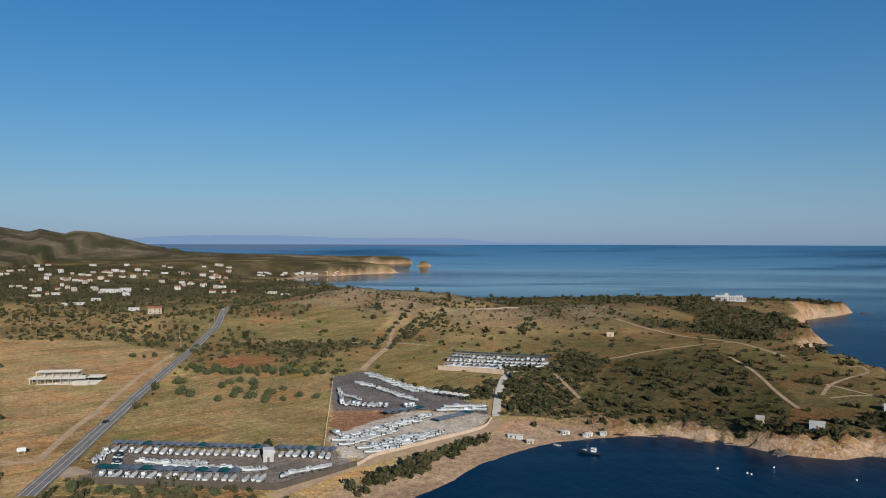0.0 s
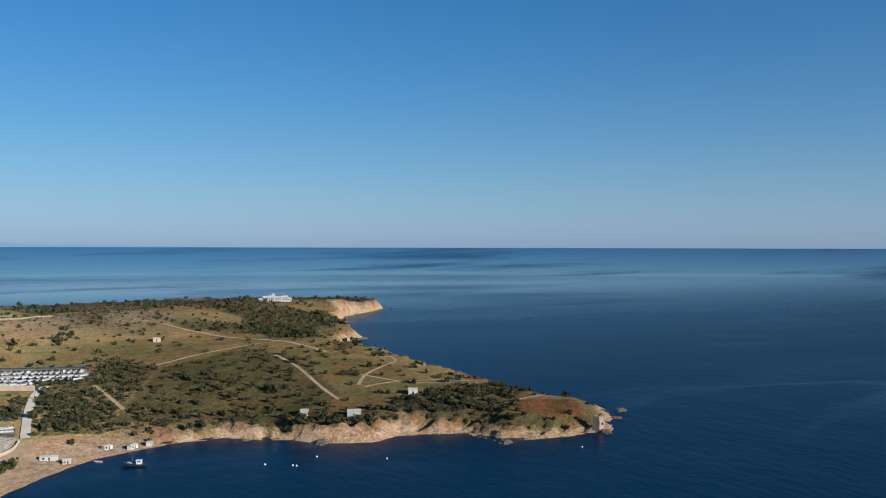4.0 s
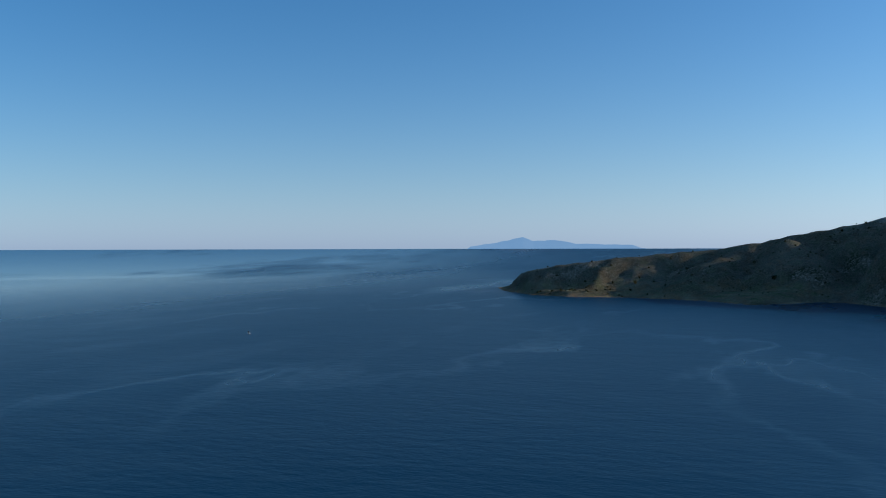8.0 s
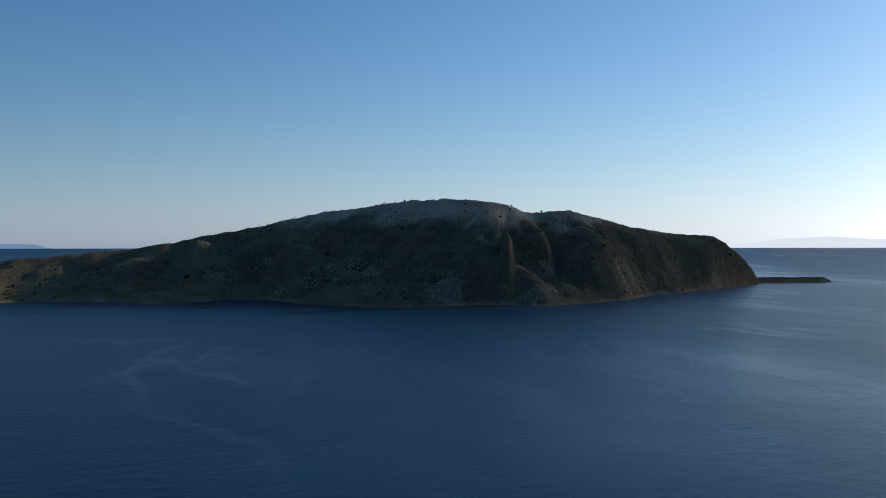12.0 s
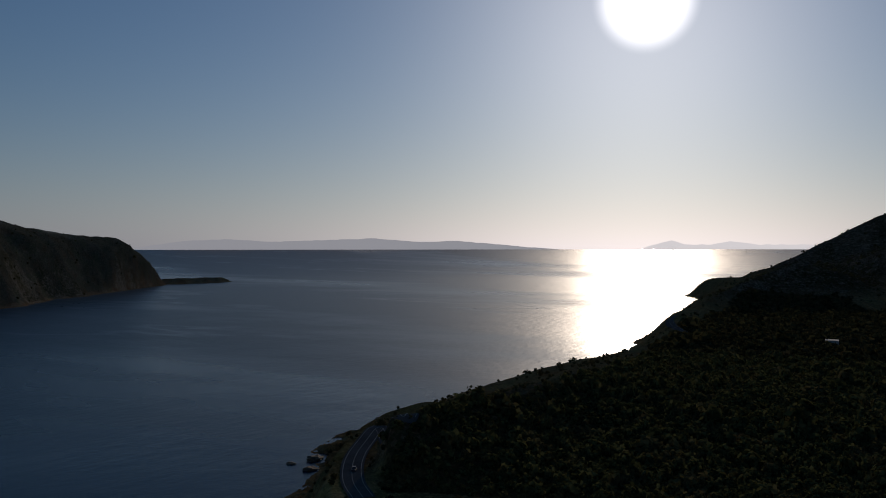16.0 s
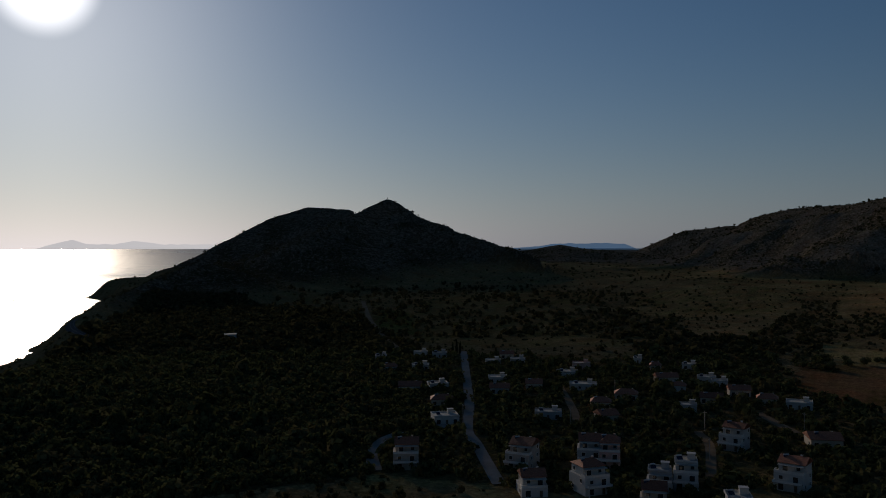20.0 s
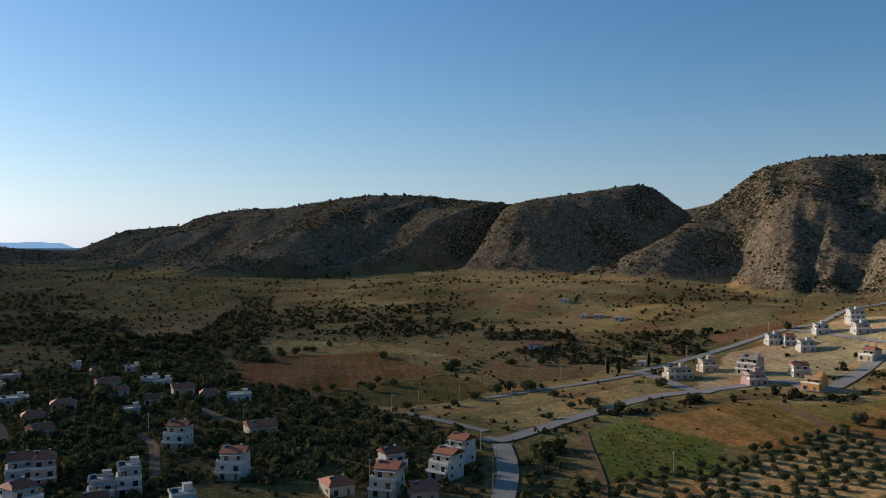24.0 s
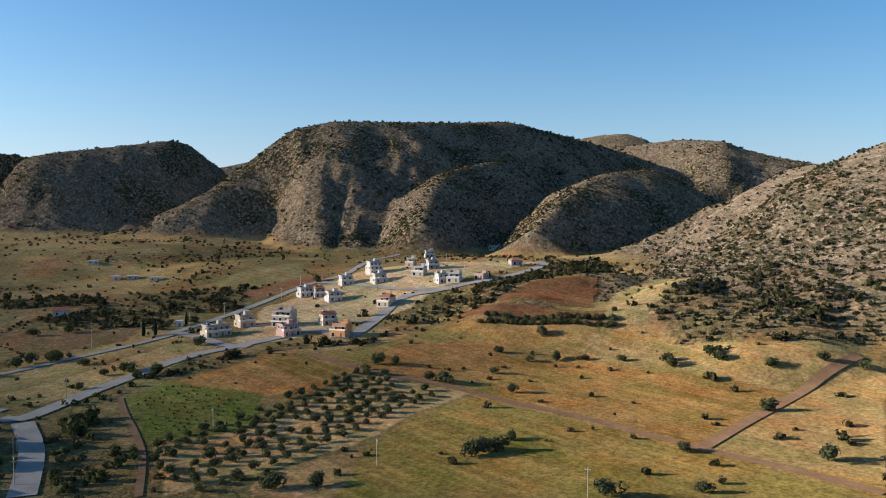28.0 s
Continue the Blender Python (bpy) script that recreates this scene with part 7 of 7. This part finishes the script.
def tower():
    x, y = TOWER
    bm = bmesh.new()
    rng = random.Random(5)
    rings = []
    for k in range(7):
        z = -1 + k * 1.5
        r = 2.6 - k * 0.12
        rings.append([bm.verts.new((math.copysign(r, math.cos(a)) * (0.92 + rng.uniform(0, 0.12)), math.copysign(r, math.sin(a)) * (0.92 + rng.uniform(0, 0.12)), z + (rng.uniform(-1.2, 0.5) if k == 6 else 0)))
                      for a in (0.78, 2.35, 3.92, 5.5)])
    for a, b in zip(rings, rings[1:]):
        for i in range(4):
            bm.faces.new((a[i], a[(i + 1) % 4], b[(i + 1) % 4], b[i]))
    bm.faces.new(rings[-1])
    ob = new("tower")
    ob.matrix_basis = pose(x, y, max(ground(x, y), 0.5), 0, 0, 20)
    part("wall", bm, plain("rubble_masonry", (0.52, 0.40, 0.29), 0.95, grain=0.5, vary=0.45), ob)
    # a dark glass block stands in for the shade inside the gap
    part("opening", boxes((0.3, -2.5, 3.2, 0.8, 0.5, 1.3)), GLASS, ob, "dark block standing for the shade in an empty window opening")
    return tagged(ob, "ruined square stone tower on the rocky point", "tower")


tower()

for k, (x, y) in enumerate(HUTS):
    ob = new("beach_hut")
    ob.matrix_basis = pose(x, y, ground(x, y), 0, 0, 20 * k - 15) @ Matrix.Scale(0.75, 4)
    w = (10, 5, 6, 7, 5)[k % 5]
    part("wall", boxes((0, 0, -0.5, w, 3.4, 2.9)), WALLS["cream" if k == 1 else "white"], ob)
    part("roof", gable_roof(w, 3.4, 0.5, 0.3) if k % 2 else boxes((0, 0, 2.4, w + 0.5, 4.0, 0.15)), SLAB, ob).location.z = 2.4 if k % 2 else 0
    at(ob, part("door", DOOR, None, ob), 0.4, -1.7, 0)
    window(WINDOW, ob, -w * 0.28, -1.7, 0.8)
    tagged(ob, "small pale beach hut on the sand by the water", "hut", "huts of the beach")

# ---- boat yards ----
GEL = plain("white_gelcoat", (0.78, 0.77, 0.74), 0.3, vary=0.15, tint=0.18)
TARP = plain("grey_tarpaulin", (0.46, 0.45, 0.43), 0.8, vary=0.25, tint=0.35)
NAVY = plain("dark_hull_paint", (0.03, 0.04, 0.06), 0.4, vary=0.2)
RUBBER = plain("black_rubber", (0.025, 0.025, 0.025), 0.8)
SHEET = {"grey": plain("grey_sheet_roof", (0.34, 0.34, 0.35), 0.55, grain=0.4, vary=0.3, tint=0.3), "dark": plain("dark_sheet_roof", (0.085, 0.10, 0.115), 0.5, vary=0.25, tint=0.3),
         "pale": plain("pale_sheet_roof", (0.55, 0.50, 0.43), 0.7, vary=0.25), "green": plain("green_sheet_roof", (0.03, 0.13, 0.12), 0.6, vary=0.25)}


def hull_bm(length, beam, depth, sheer=0.35):
    """A planked hull lofted from the stern to the bow, with its deck."""
    bm = bmesh.new()
    rows = []
    for k in range(8):
        s = k / 7
        half = beam / 2 * (1 - max(0, (s - 0.35) / 0.65) ** 2.2) * (0.92 + 0.08 * min(1, s * 4))
        top = depth + sheer * s * s
        keel = 0.05 + 0.55 * depth * max(0, (s - 0.6) / 0.4) ** 2
        y = -length / 2 + length * s
        rows.append([bm.verts.new(p) for p in ((-half, y, top), (-half * 0.82, y, keel + (top - keel) * 0.4), (0, y, keel), (half * 0.82, y, keel + (top - keel) * 0.4), (half, y, top))])
    for a, b in zip(rows, rows[1:]):
        for i in range(4):
            bm.faces.new((a[i], b[i], b[i + 1], a[i + 1]))
        bm.faces.new((a[4], b[4], b[0], a[0]))
    bm.faces.new(rows[0])
    return bm


def boat_meshes(length, beam):
    meshes = {"hull": mesh_of("hull", hull_bm(length, beam, 1.1), GEL)}
    meshes["cockpit"] = mesh_of("cockpit", boxes((0, -length * 0.14, 0.95, beam * 0.62, length * 0.42, 0.28), (0, -length * 0.02, 1.2, beam * 0.4, 0.7, 0.75), (0, -length * 0.3, 1.2, beam * 0.6, 0.6, 0.45)), TARP)
    bm = boxes((0, 0, 0, beam * 0.56, 0.06, 0.5))
    bmesh.ops.rotate(bm, verts=bm.verts, cent=(0, 0, 0), matrix=Matrix.Rotation(radians(30), 3, "X"))
    bmesh.ops.translate(bm, verts=bm.verts, vec=(0, length * 0.09, 1.5))
    meshes["windscreen"] = mesh_of("windscreen", bm, GLASS)
    meshes["cabin"] = mesh_of("cabin", boxes((0, length * 0.05, 1.2, beam * 0.7, length * 0.36, 0.85, 0), (0, length * 0.05, 1.65, beam * 0.72, length * 0.3, 0.26, 1), (0, length * 0.05, 2.05, beam * 0.66, length * 0.34, 0.08, 0)), GEL, GLASS)
    bm = hull_bm(length * 1.01, beam * 1.04, 0.5, 0.25)
    for v in bm.verts:
        v.co.z = v.co.z * 0.5 + 1.0 + 0.55 * max(0, 1 - abs(v.co.x) / (beam * 0.5))
    meshes["cover"] = mesh_of("cover", bm, TARP)
    meshes["outboard"] = mesh_of("outboard", boxes((0, -length / 2 - 0.25, 0.9, 0.4, 0.55, 0.7), (0, -length / 2 - 0.2, 0.1, 0.15, 0.25, 0.9)), RUBBER)
    bm = boxes((-0.6, 0, 0, 0.1, length * 0.8, 0.12), (0.6, 0, 0, 0.1, length * 0.8, 0.12), (0, length * 0.5, 0, 0.1, 1.6, 0.1), (0, -0.8, -0.02, 1.9, 0.1, 0.1))
    meshes["trailer"] = mesh_of("trailer", bm, STEEL)
    bm = bmesh.new()
    tube(bm, (-0.1, 0, 0), (0.1, 0, 0), 0.32, 0.32, 12)
    meshes["wheel"] = mesh_of("wheel", bm, RUBBER)
    return meshes


FLEET = [boat_meshes(6.0, 2.2), boat_meshes(7.2, 2.5), boat_meshes(8.6, 2.9), boat_meshes(5.0, 2.0)]
BOAT_WORDS = {"cover": "boat under a grey tarpaulin on a trailer", "cabin": "white cabin motorboat on a trailer in the yard", "open": "white open motorboat with windscreen on a trailer"}


def boat(x, y, turn, meshes, style, group):
    ob = new("motorboat")
    ob.matrix_basis = pose(x, y, ground(x, y) + 0.3, 0, 0, turn)
    names = {"cover": ("hull", "cover"), "cabin": ("hull", "cabin", "outboard"), "open": ("hull", "cockpit", "windscreen", "outboard")}[style]
    for n in names:
        part(n, meshes[n], None, ob).location.z = 0.4
    trailer = part("trailer", meshes["trailer"], None, ob)
    trailer.location.z = 0.28
    for s in (-1, 1):
        part("wheel", meshes["wheel"], None, trailer).location = (s * 1.0, -0.8, -0.24)
    return tagged(ob, BOAT_WORDS[style], "boat", group)


yard_rng = random.Random(9)
for ax, ay, bx, by, count, turn, kind in BOAT_ROWS:
    a, b = Vector((ax, ay)), Vector((bx, by))
    base = math.degrees(math.atan2(b.y - a.y, b.x - a.x))
    for k in range(count):
        p = a.lerp(b, (k + 0.5) / count) + Vector((yard_rng.uniform(-0.4, 0.4), yard_rng.uniform(-0.9, 0.9)))
        style = yard_rng.choice(("cover", "cover", "cover", "cabin") if kind == 0 else ("cabin", "open", "open", "cover"))
        boat(p.x, p.y, base + turn + 90 + yard_rng.uniform(-5, 5) * (1 + 2 * kind) + (180 if kind == 0 else 0), FLEET[yard_rng.choice((0, 1, 1, 2, 3) if kind else (0, 1, 1, 3))], style, "boats laid up in the yards")

for ax, ay, bx, by, bays, colour in SHELTERS:
    a, b = Vector((ax, ay)), Vector((bx, by))
    u = (b - a).normalized()
    n = Vector((-u.y, u.x))
    if n.dot(a) < 0:
        n = -n
    ob = new("boat_shelter")
    z0 = (ground(ax, ay) + ground(bx, by)) / 2
    slope = math.degrees(math.atan2(ground(bx, by) - ground(ax, ay), (b - a).length))
    ob.matrix_basis = pose(ax, ay, ground(ax, ay), 0, -slope, math.degrees(math.atan2(u.y, u.x)))
    wide = (b - a).length / bays
    flip = 1 if Vector((-u.y, u.x)).dot(n) > 0 else -1
    for k in range(bays):
        bm = bmesh.new()
        arc = [(wide * (k + i / 6), 0.55 * math.sin(math.pi * i / 6)) for i in range(7)]
        for t in (0.0, 0.06):
            rows = [[bm.verts.new((px, flip * py, 3.1 + pz + t)) for px, pz in arc] for py in (0.8, 7.2)]
            for i in range(6):
                bm.faces.new((rows[0][i], rows[0][i + 1], rows[1][i + 1], rows[1][i]))
        tone = "green" if colour == "grey" and (k % 7 == 4 or (bays == 13 and k in (0, 1, 9))) else colour
        part("roof_panel", bm, SHEET[tone], ob, {"green": "dark green roof panel"}.get(tone, ""), True)
    for k in range(bays + 1):
        for py in (1.0, 7.0):
            part("post", boxes((0, 0, -0.3, 0.12, 0.12, 3.5)), STEEL, ob).location = (wide * k, flip * py, 0)
    part("beam", boxes((wide * bays / 2, flip * 1.0, 3.0, wide * bays, 0.12, 0.16), (wide * bays / 2, flip * 7.0, 3.0, wide * bays, 0.12, 0.16)), STEEL, ob)
    tagged(ob, {"grey": "long grey sheet-roofed shelter over laid-up boats", "dark": "long dark-roofed shelter over laid-up boats", "pale": "pale canvas-roofed boat shelter in the yard"}[colour], "shelter", "boat shelters")

FENCE_WALL = plain("yard_wall", (0.56, 0.42, 0.30), 0.9, vary=0.25)
def slatted(length, high):
    """One corrugated panel with thickness, its ribs upright and its top uneven."""
    bm = bmesh.new()
    last = None
    for i in range(17):
        x, y, z = -length / 2 + i * length / 16, 0.035 * (i // 2 % 2), high + 0.05 * (i // 2 % 2)
        ring = [bm.verts.new(p) for p in ((x, y, 0.1), (x, y, z), (x, y + 0.04, z), (x, y + 0.04, 0.1))]
        if last:
            for k in range(4):
                bm.faces.new((last[k], ring[k], ring[(k + 1) % 4], last[(k + 1) % 4]))
        last = ring
    return bm


SLATS = plain("dark_fence_slats", (0.12, 0.095, 0.07), 0.85, vary=0.3)
for kind, high, points in FENCES:
    ob = new("fence" if kind != "wall" else "boundary_wall")
    ob.location = (points[0][0], points[0][1], 0)
    line = smooth_line(points, 3.0)
    for p, q in zip(line, line[1:]):
        mid, gap = (p + q) / 2, q - p
        turn, length = math.degrees(math.atan2(gap[1], gap[0])), float(np.hypot(*gap))
        z = min(ground(*p), ground(*q))
        local = pose(mid[0] - points[0][0], mid[1] - points[0][1], z, 0, 0, turn)
        if kind == "wall":
            part("wall_block", boxes((0, 0, -0.5, length + 0.02, 0.3, high + 0.5), (0, 0, high, length + 0.02, 0.4, 0.1)), FENCE_WALL, ob).matrix_basis = local
        elif kind == "slat":
            part("fence_panel", slatted(length, high), SLATS, ob).matrix_basis = local
            part("post", boxes((-length / 2, 0.08, -0.3, 0.12, 0.12, high + 0.5)), STEEL, ob).matrix_basis = local
        else:
            part("post", boxes((-length / 2, 0, -0.3, 0.1, 0.1, high + 0.3)), CONCRETE, ob).matrix_basis = local
            part("wire", boxes(*[(0, 0, high * s, length, 0.03, 0.03) for s in (0.3, 0.6, 0.95)]), STEEL, ob).matrix_basis = local
    tagged(ob, {"wall": "long peach-coloured boundary wall of the boat yard", "slat": "tall dark slatted fence round the boat yard", "mesh": "wire fence on concrete posts beside a meadow"}[kind], "wall" if kind == "wall" else "fence")

shed = new("shed")
shed.matrix_basis = pose(*WHITE_SHED, ground(*WHITE_SHED), 0, 0, 12)
part("wall", boxes((0, 0, -0.3, 4.4, 6.0, 5.2)), WALLS["white"], shed)
part("roof", gable_roof(4.4, 6.0, 0.7, 0.2), RAIL, shed).location.z = 4.9
at(shed, part("door", DOOR, None, shed), 0, -3.0, 0)
tagged(shed, "tall plain white shed between the boat shelters", "shed")


def car(x, y, turn, paint, label):
    ob = new("car")
    ob.matrix_basis = pose(x, y, ground(x, y) + 0.62, 0, 0, turn)
    bm = boxes((0, 0, 0.05, 1.75, 4.2, 0.62))
    bmesh.ops.bevel(bm, geom=bm.edges[:], offset=0.16, segments=2, affect="EDGES")
    part("body", bm, paint, ob)
    bm = boxes((0, -0.25, 0.62, 1.55, 2.3, 0.58))
    for v in bm.verts:
        if v.co.z > 0.9:
            v.co.x *= 0.82
            v.co.y = -0.25 + (v.co.y + 0.25) * 0.68
    part("cabin", bm, GLASS, ob)
    part("roof", boxes((0, -0.25, 1.2, 1.25, 1.5, 0.05)), paint, ob)
    for sx in (-0.8, 0.8):
        for sy in (-1.3, 1.3):
            bm = bmesh.new()
            tube(bm, (-0.1, 0, 0), (0.1, 0, 0), 0.32, 0.32, 12)
            part("wheel", bm, RUBBER, ob).location = (sx, sy, -0.02)
    return tagged(ob, label, "car", "cars")


car(*ROAD_CAR, -12, NAVY, "dark car driving on the straight asphalt road")
car(*COAST_CAR, 30, NAVY, "dark car on the coastal bend of the road")
for k in range(5):
    p = Vector(BOAT_ROWS[6][:2]).lerp(Vector(BOAT_ROWS[6][2:4]), k / 4)
    car(p.x + 7 + k, p.y - 4, 80, GEL if k % 2 else NAVY, "parked car inside the boat yard" if k % 2 else "dark parked car inside the boat yard")

# ---- poles, rocks, things on the water ----
POLE = mesh_of("pole_shaft", boxes((0, 0, -0.5, 0.24, 0.24, 9.2)), plain("pole_wood", (0.42, 0.36, 0.30), 0.9))
ARM = mesh_of("crossarm", boxes((0, 0, 8.1, 1.8, 0.12, 0.12), (-0.8, 0, 8.2, 0.1, 0.1, 0.22), (0, 0, 8.7, 0.1, 0.1, 0.22), (0.8, 0, 8.2, 0.1, 0.1, 0.22)), CONCRETE)
for k, (x, y) in enumerate(POLES):
    ob = new("utility_pole")
    ob.matrix_basis = pose(x, y, ground(x, y), 0, 0, 37 * k)
    part("shaft", POLE, None, ob)
    part("crossarm", ARM, None, ob)
    tagged(ob, "pale wooden utility pole with a short crossarm", "utility pole", "utility poles")

ROCK = plain("shore_rock", (0.2, 0.16, 0.12), 0.9, grain=0.5, vary=0.5)
for k, (x, y) in enumerate(SEA_ROCKS):
    bm = bmesh.new()
    bmesh.ops.create_icosphere(bm, subdivisions=3, radius=1.0)
    for v in bm.verts:
        n = noise.fractal(v.co * 1.7 + Vector((k * 3.1, 0, 0)), 1.0, 2.0, 4)
        v.co *= 1 + 0.45 * n
        v.co.z *= 0.5
    size = 1.6 + (k * 7 % 5) * 0.5
    ob = part("rock", bm, ROCK)
    ob.matrix_basis = pose(x, y, 0.1, 0, 0, 50 * k) @ Matrix.Diagonal((size * 1.5, size, size, 1))
    tagged(ob, "dark wet rock rising from the water near the shore", "rock", "rocks of the shore")

FLOAT = plain("white_float", (0.8, 0.78, 0.72), 0.4)
for x, y in BUOYS:
    bm = bmesh.new()
    bmesh.ops.create_uvsphere(bm, u_segments=12, v_segments=8, radius=0.45)
    ob = new("buoy")
    ob.location = (x, y, 0.15)
    part("float", bm, FLOAT, ob)
    part("ring", boxes((0, 0, 0.42, 0.12, 0.12, 0.25)), STEEL, ob)
    tagged(ob, "small white mooring buoy floating on the bay", "buoy", "mooring buoys")

for k, (x, y) in enumerate(SMALL_BOATS):
    ob = new("rowing_boat")
    ob.matrix_basis = pose(x, y, -0.2, 0, 0, 60 + 70 * k) @ Matrix.Diagonal((1.0 + k % 2, 1.0 + k % 2, 1.0 + k % 2, 1))
    part("hull", hull_bm(4.2, 1.6, 0.7), GEL, ob)
    part("thwart", boxes((0, 0, 0.72, 1.3, 0.3, 0.06), (0, -1.2, 0.72, 1.2, 0.3, 0.06)), WOOD, ob)
    part("outboard", FLEET[3]["outboard"], None, ob).location = (0, 0.4, 0)
    tagged(ob, "small white boat floating on the blue water", "boat", "small boats on the water")

x, y = WORKBOAT
ob = new("fishing_boat")
ob.matrix_basis = pose(x, y, -0.4, 0, 0, 62)
part("hull", hull_bm(11.0, 3.2, 1.5, 0.8), NAVY, ob, "dark painted hull")
part("wheelhouse", boxes((0, -2.4, 1.4, 1.8, 2.2, 1.9), (0, -2.4, 3.3, 2.1, 2.6, 0.12)), GEL, ob)
part("window", boxes((0, -2.4, 2.4, 1.84, 1.8, 0.5)), GLASS, ob)
part("mast", boxes((0, 0.6, 1.4, 0.12, 0.12, 3.6)), WOOD, ob)
part("deck_gear", boxes((0.4, 2.4, 1.7, 1.2, 1.4, 0.5), (-0.6, 1.2, 1.6, 0.6, 0.6, 0.6)), TARP, ob)
tagged(ob, "dark fishing boat with small wheelhouse moored off the beach", "boat")

PEN = plain("pen_float", (0.05, 0.05, 0.05), 0.6)
for x, y in FISH_PENS:
    ob = new("fish_pen")
    ob.location = (x, y, 0.3)
    for r, z in ((9.0, 0.0), (8.6, 0.9)):
        bm = bmesh.new()
        for k in range(20):
            a, b = k * math.pi / 10, (k + 1) * math.pi / 10
            tube(bm, (math.cos(a) * r, math.sin(a) * r, z), (math.cos(b) * r, math.sin(b) * r, z), 0.3 if z == 0 else 0.12, 0.3 if z == 0 else 0.12, 6)
        part("float_ring" if z == 0 else "handrail", bm, PEN, ob)
    tagged(ob, "round dark floating fish pen on glittering sea", "fish pen", "fish pens")

# ---- far ranges, their haze put in as glow ----


def far_range(name, turns, heights, rgb, strength, label):
    """A ridge near the horizon, so far off that only its outline shows, in a haze colour it emits."""
    n = Nodes(name + "_haze_glow", 1.0)
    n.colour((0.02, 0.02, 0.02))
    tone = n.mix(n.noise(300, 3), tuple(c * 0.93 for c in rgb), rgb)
    # the ridge glows in its haze colour, in place of air between
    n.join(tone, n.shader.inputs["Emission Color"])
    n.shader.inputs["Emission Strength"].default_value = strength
    a = np.linspace(turns[0], turns[-1], 160)
    h = np.interp(a, turns, heights) + (lattice(a * 2.5, a * 0, 3) - 0.5) * 0.05 * (np.interp(a, turns, heights) > 0.05)
    r = 4760.0
    top = np.stack([np.sin(np.radians(a)) * r, np.cos(np.radians(a)) * r, EYE_HEIGHT + np.tan(np.radians(h)) * r], -1)
    foot = top * np.array([0.992, 0.992, 1]) * np.array([1, 1, 0]) + np.array([0, 0, EYE_HEIGHT - 22.0])
    k = np.arange(160)
    quads = np.stack([k[:-1], k[1:], k[1:] + 160, k[:-1] + 160], -1)
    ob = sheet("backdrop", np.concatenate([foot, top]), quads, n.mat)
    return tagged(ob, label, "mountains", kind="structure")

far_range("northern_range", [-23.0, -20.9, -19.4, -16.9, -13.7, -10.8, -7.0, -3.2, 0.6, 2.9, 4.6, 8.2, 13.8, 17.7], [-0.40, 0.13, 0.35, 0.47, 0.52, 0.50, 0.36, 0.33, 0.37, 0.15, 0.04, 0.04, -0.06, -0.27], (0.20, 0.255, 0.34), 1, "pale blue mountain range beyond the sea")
far_range("pale_island", [73.6, 73.9, 75.6, 77.4, 78.1, 79.5, 81.0, 83.2, 84.7, 85.2, 85.8], [-0.10, 0.09, 0.32, 0.70, 0.43, 0.50, 0.23, 0.18, 0.14, -0.05, -0.12], (0.12, 0.185, 0.265), 1, "blue island on the horizon, its haze a painted glow")
far_range("southern_range", [128.9, 132.2, 134.8, 137.8, 141.6, 144.7, 147.7, 150.3, 153.9, 157.3], [-0.02, 0.48, 0.60, 0.43, 0.55, 0.66, 0.43, 0.5, 0.17, -0.1], (0.62, 0.61, 0.61), 1.0, "faint hills across the sea, their haze a painted glow")
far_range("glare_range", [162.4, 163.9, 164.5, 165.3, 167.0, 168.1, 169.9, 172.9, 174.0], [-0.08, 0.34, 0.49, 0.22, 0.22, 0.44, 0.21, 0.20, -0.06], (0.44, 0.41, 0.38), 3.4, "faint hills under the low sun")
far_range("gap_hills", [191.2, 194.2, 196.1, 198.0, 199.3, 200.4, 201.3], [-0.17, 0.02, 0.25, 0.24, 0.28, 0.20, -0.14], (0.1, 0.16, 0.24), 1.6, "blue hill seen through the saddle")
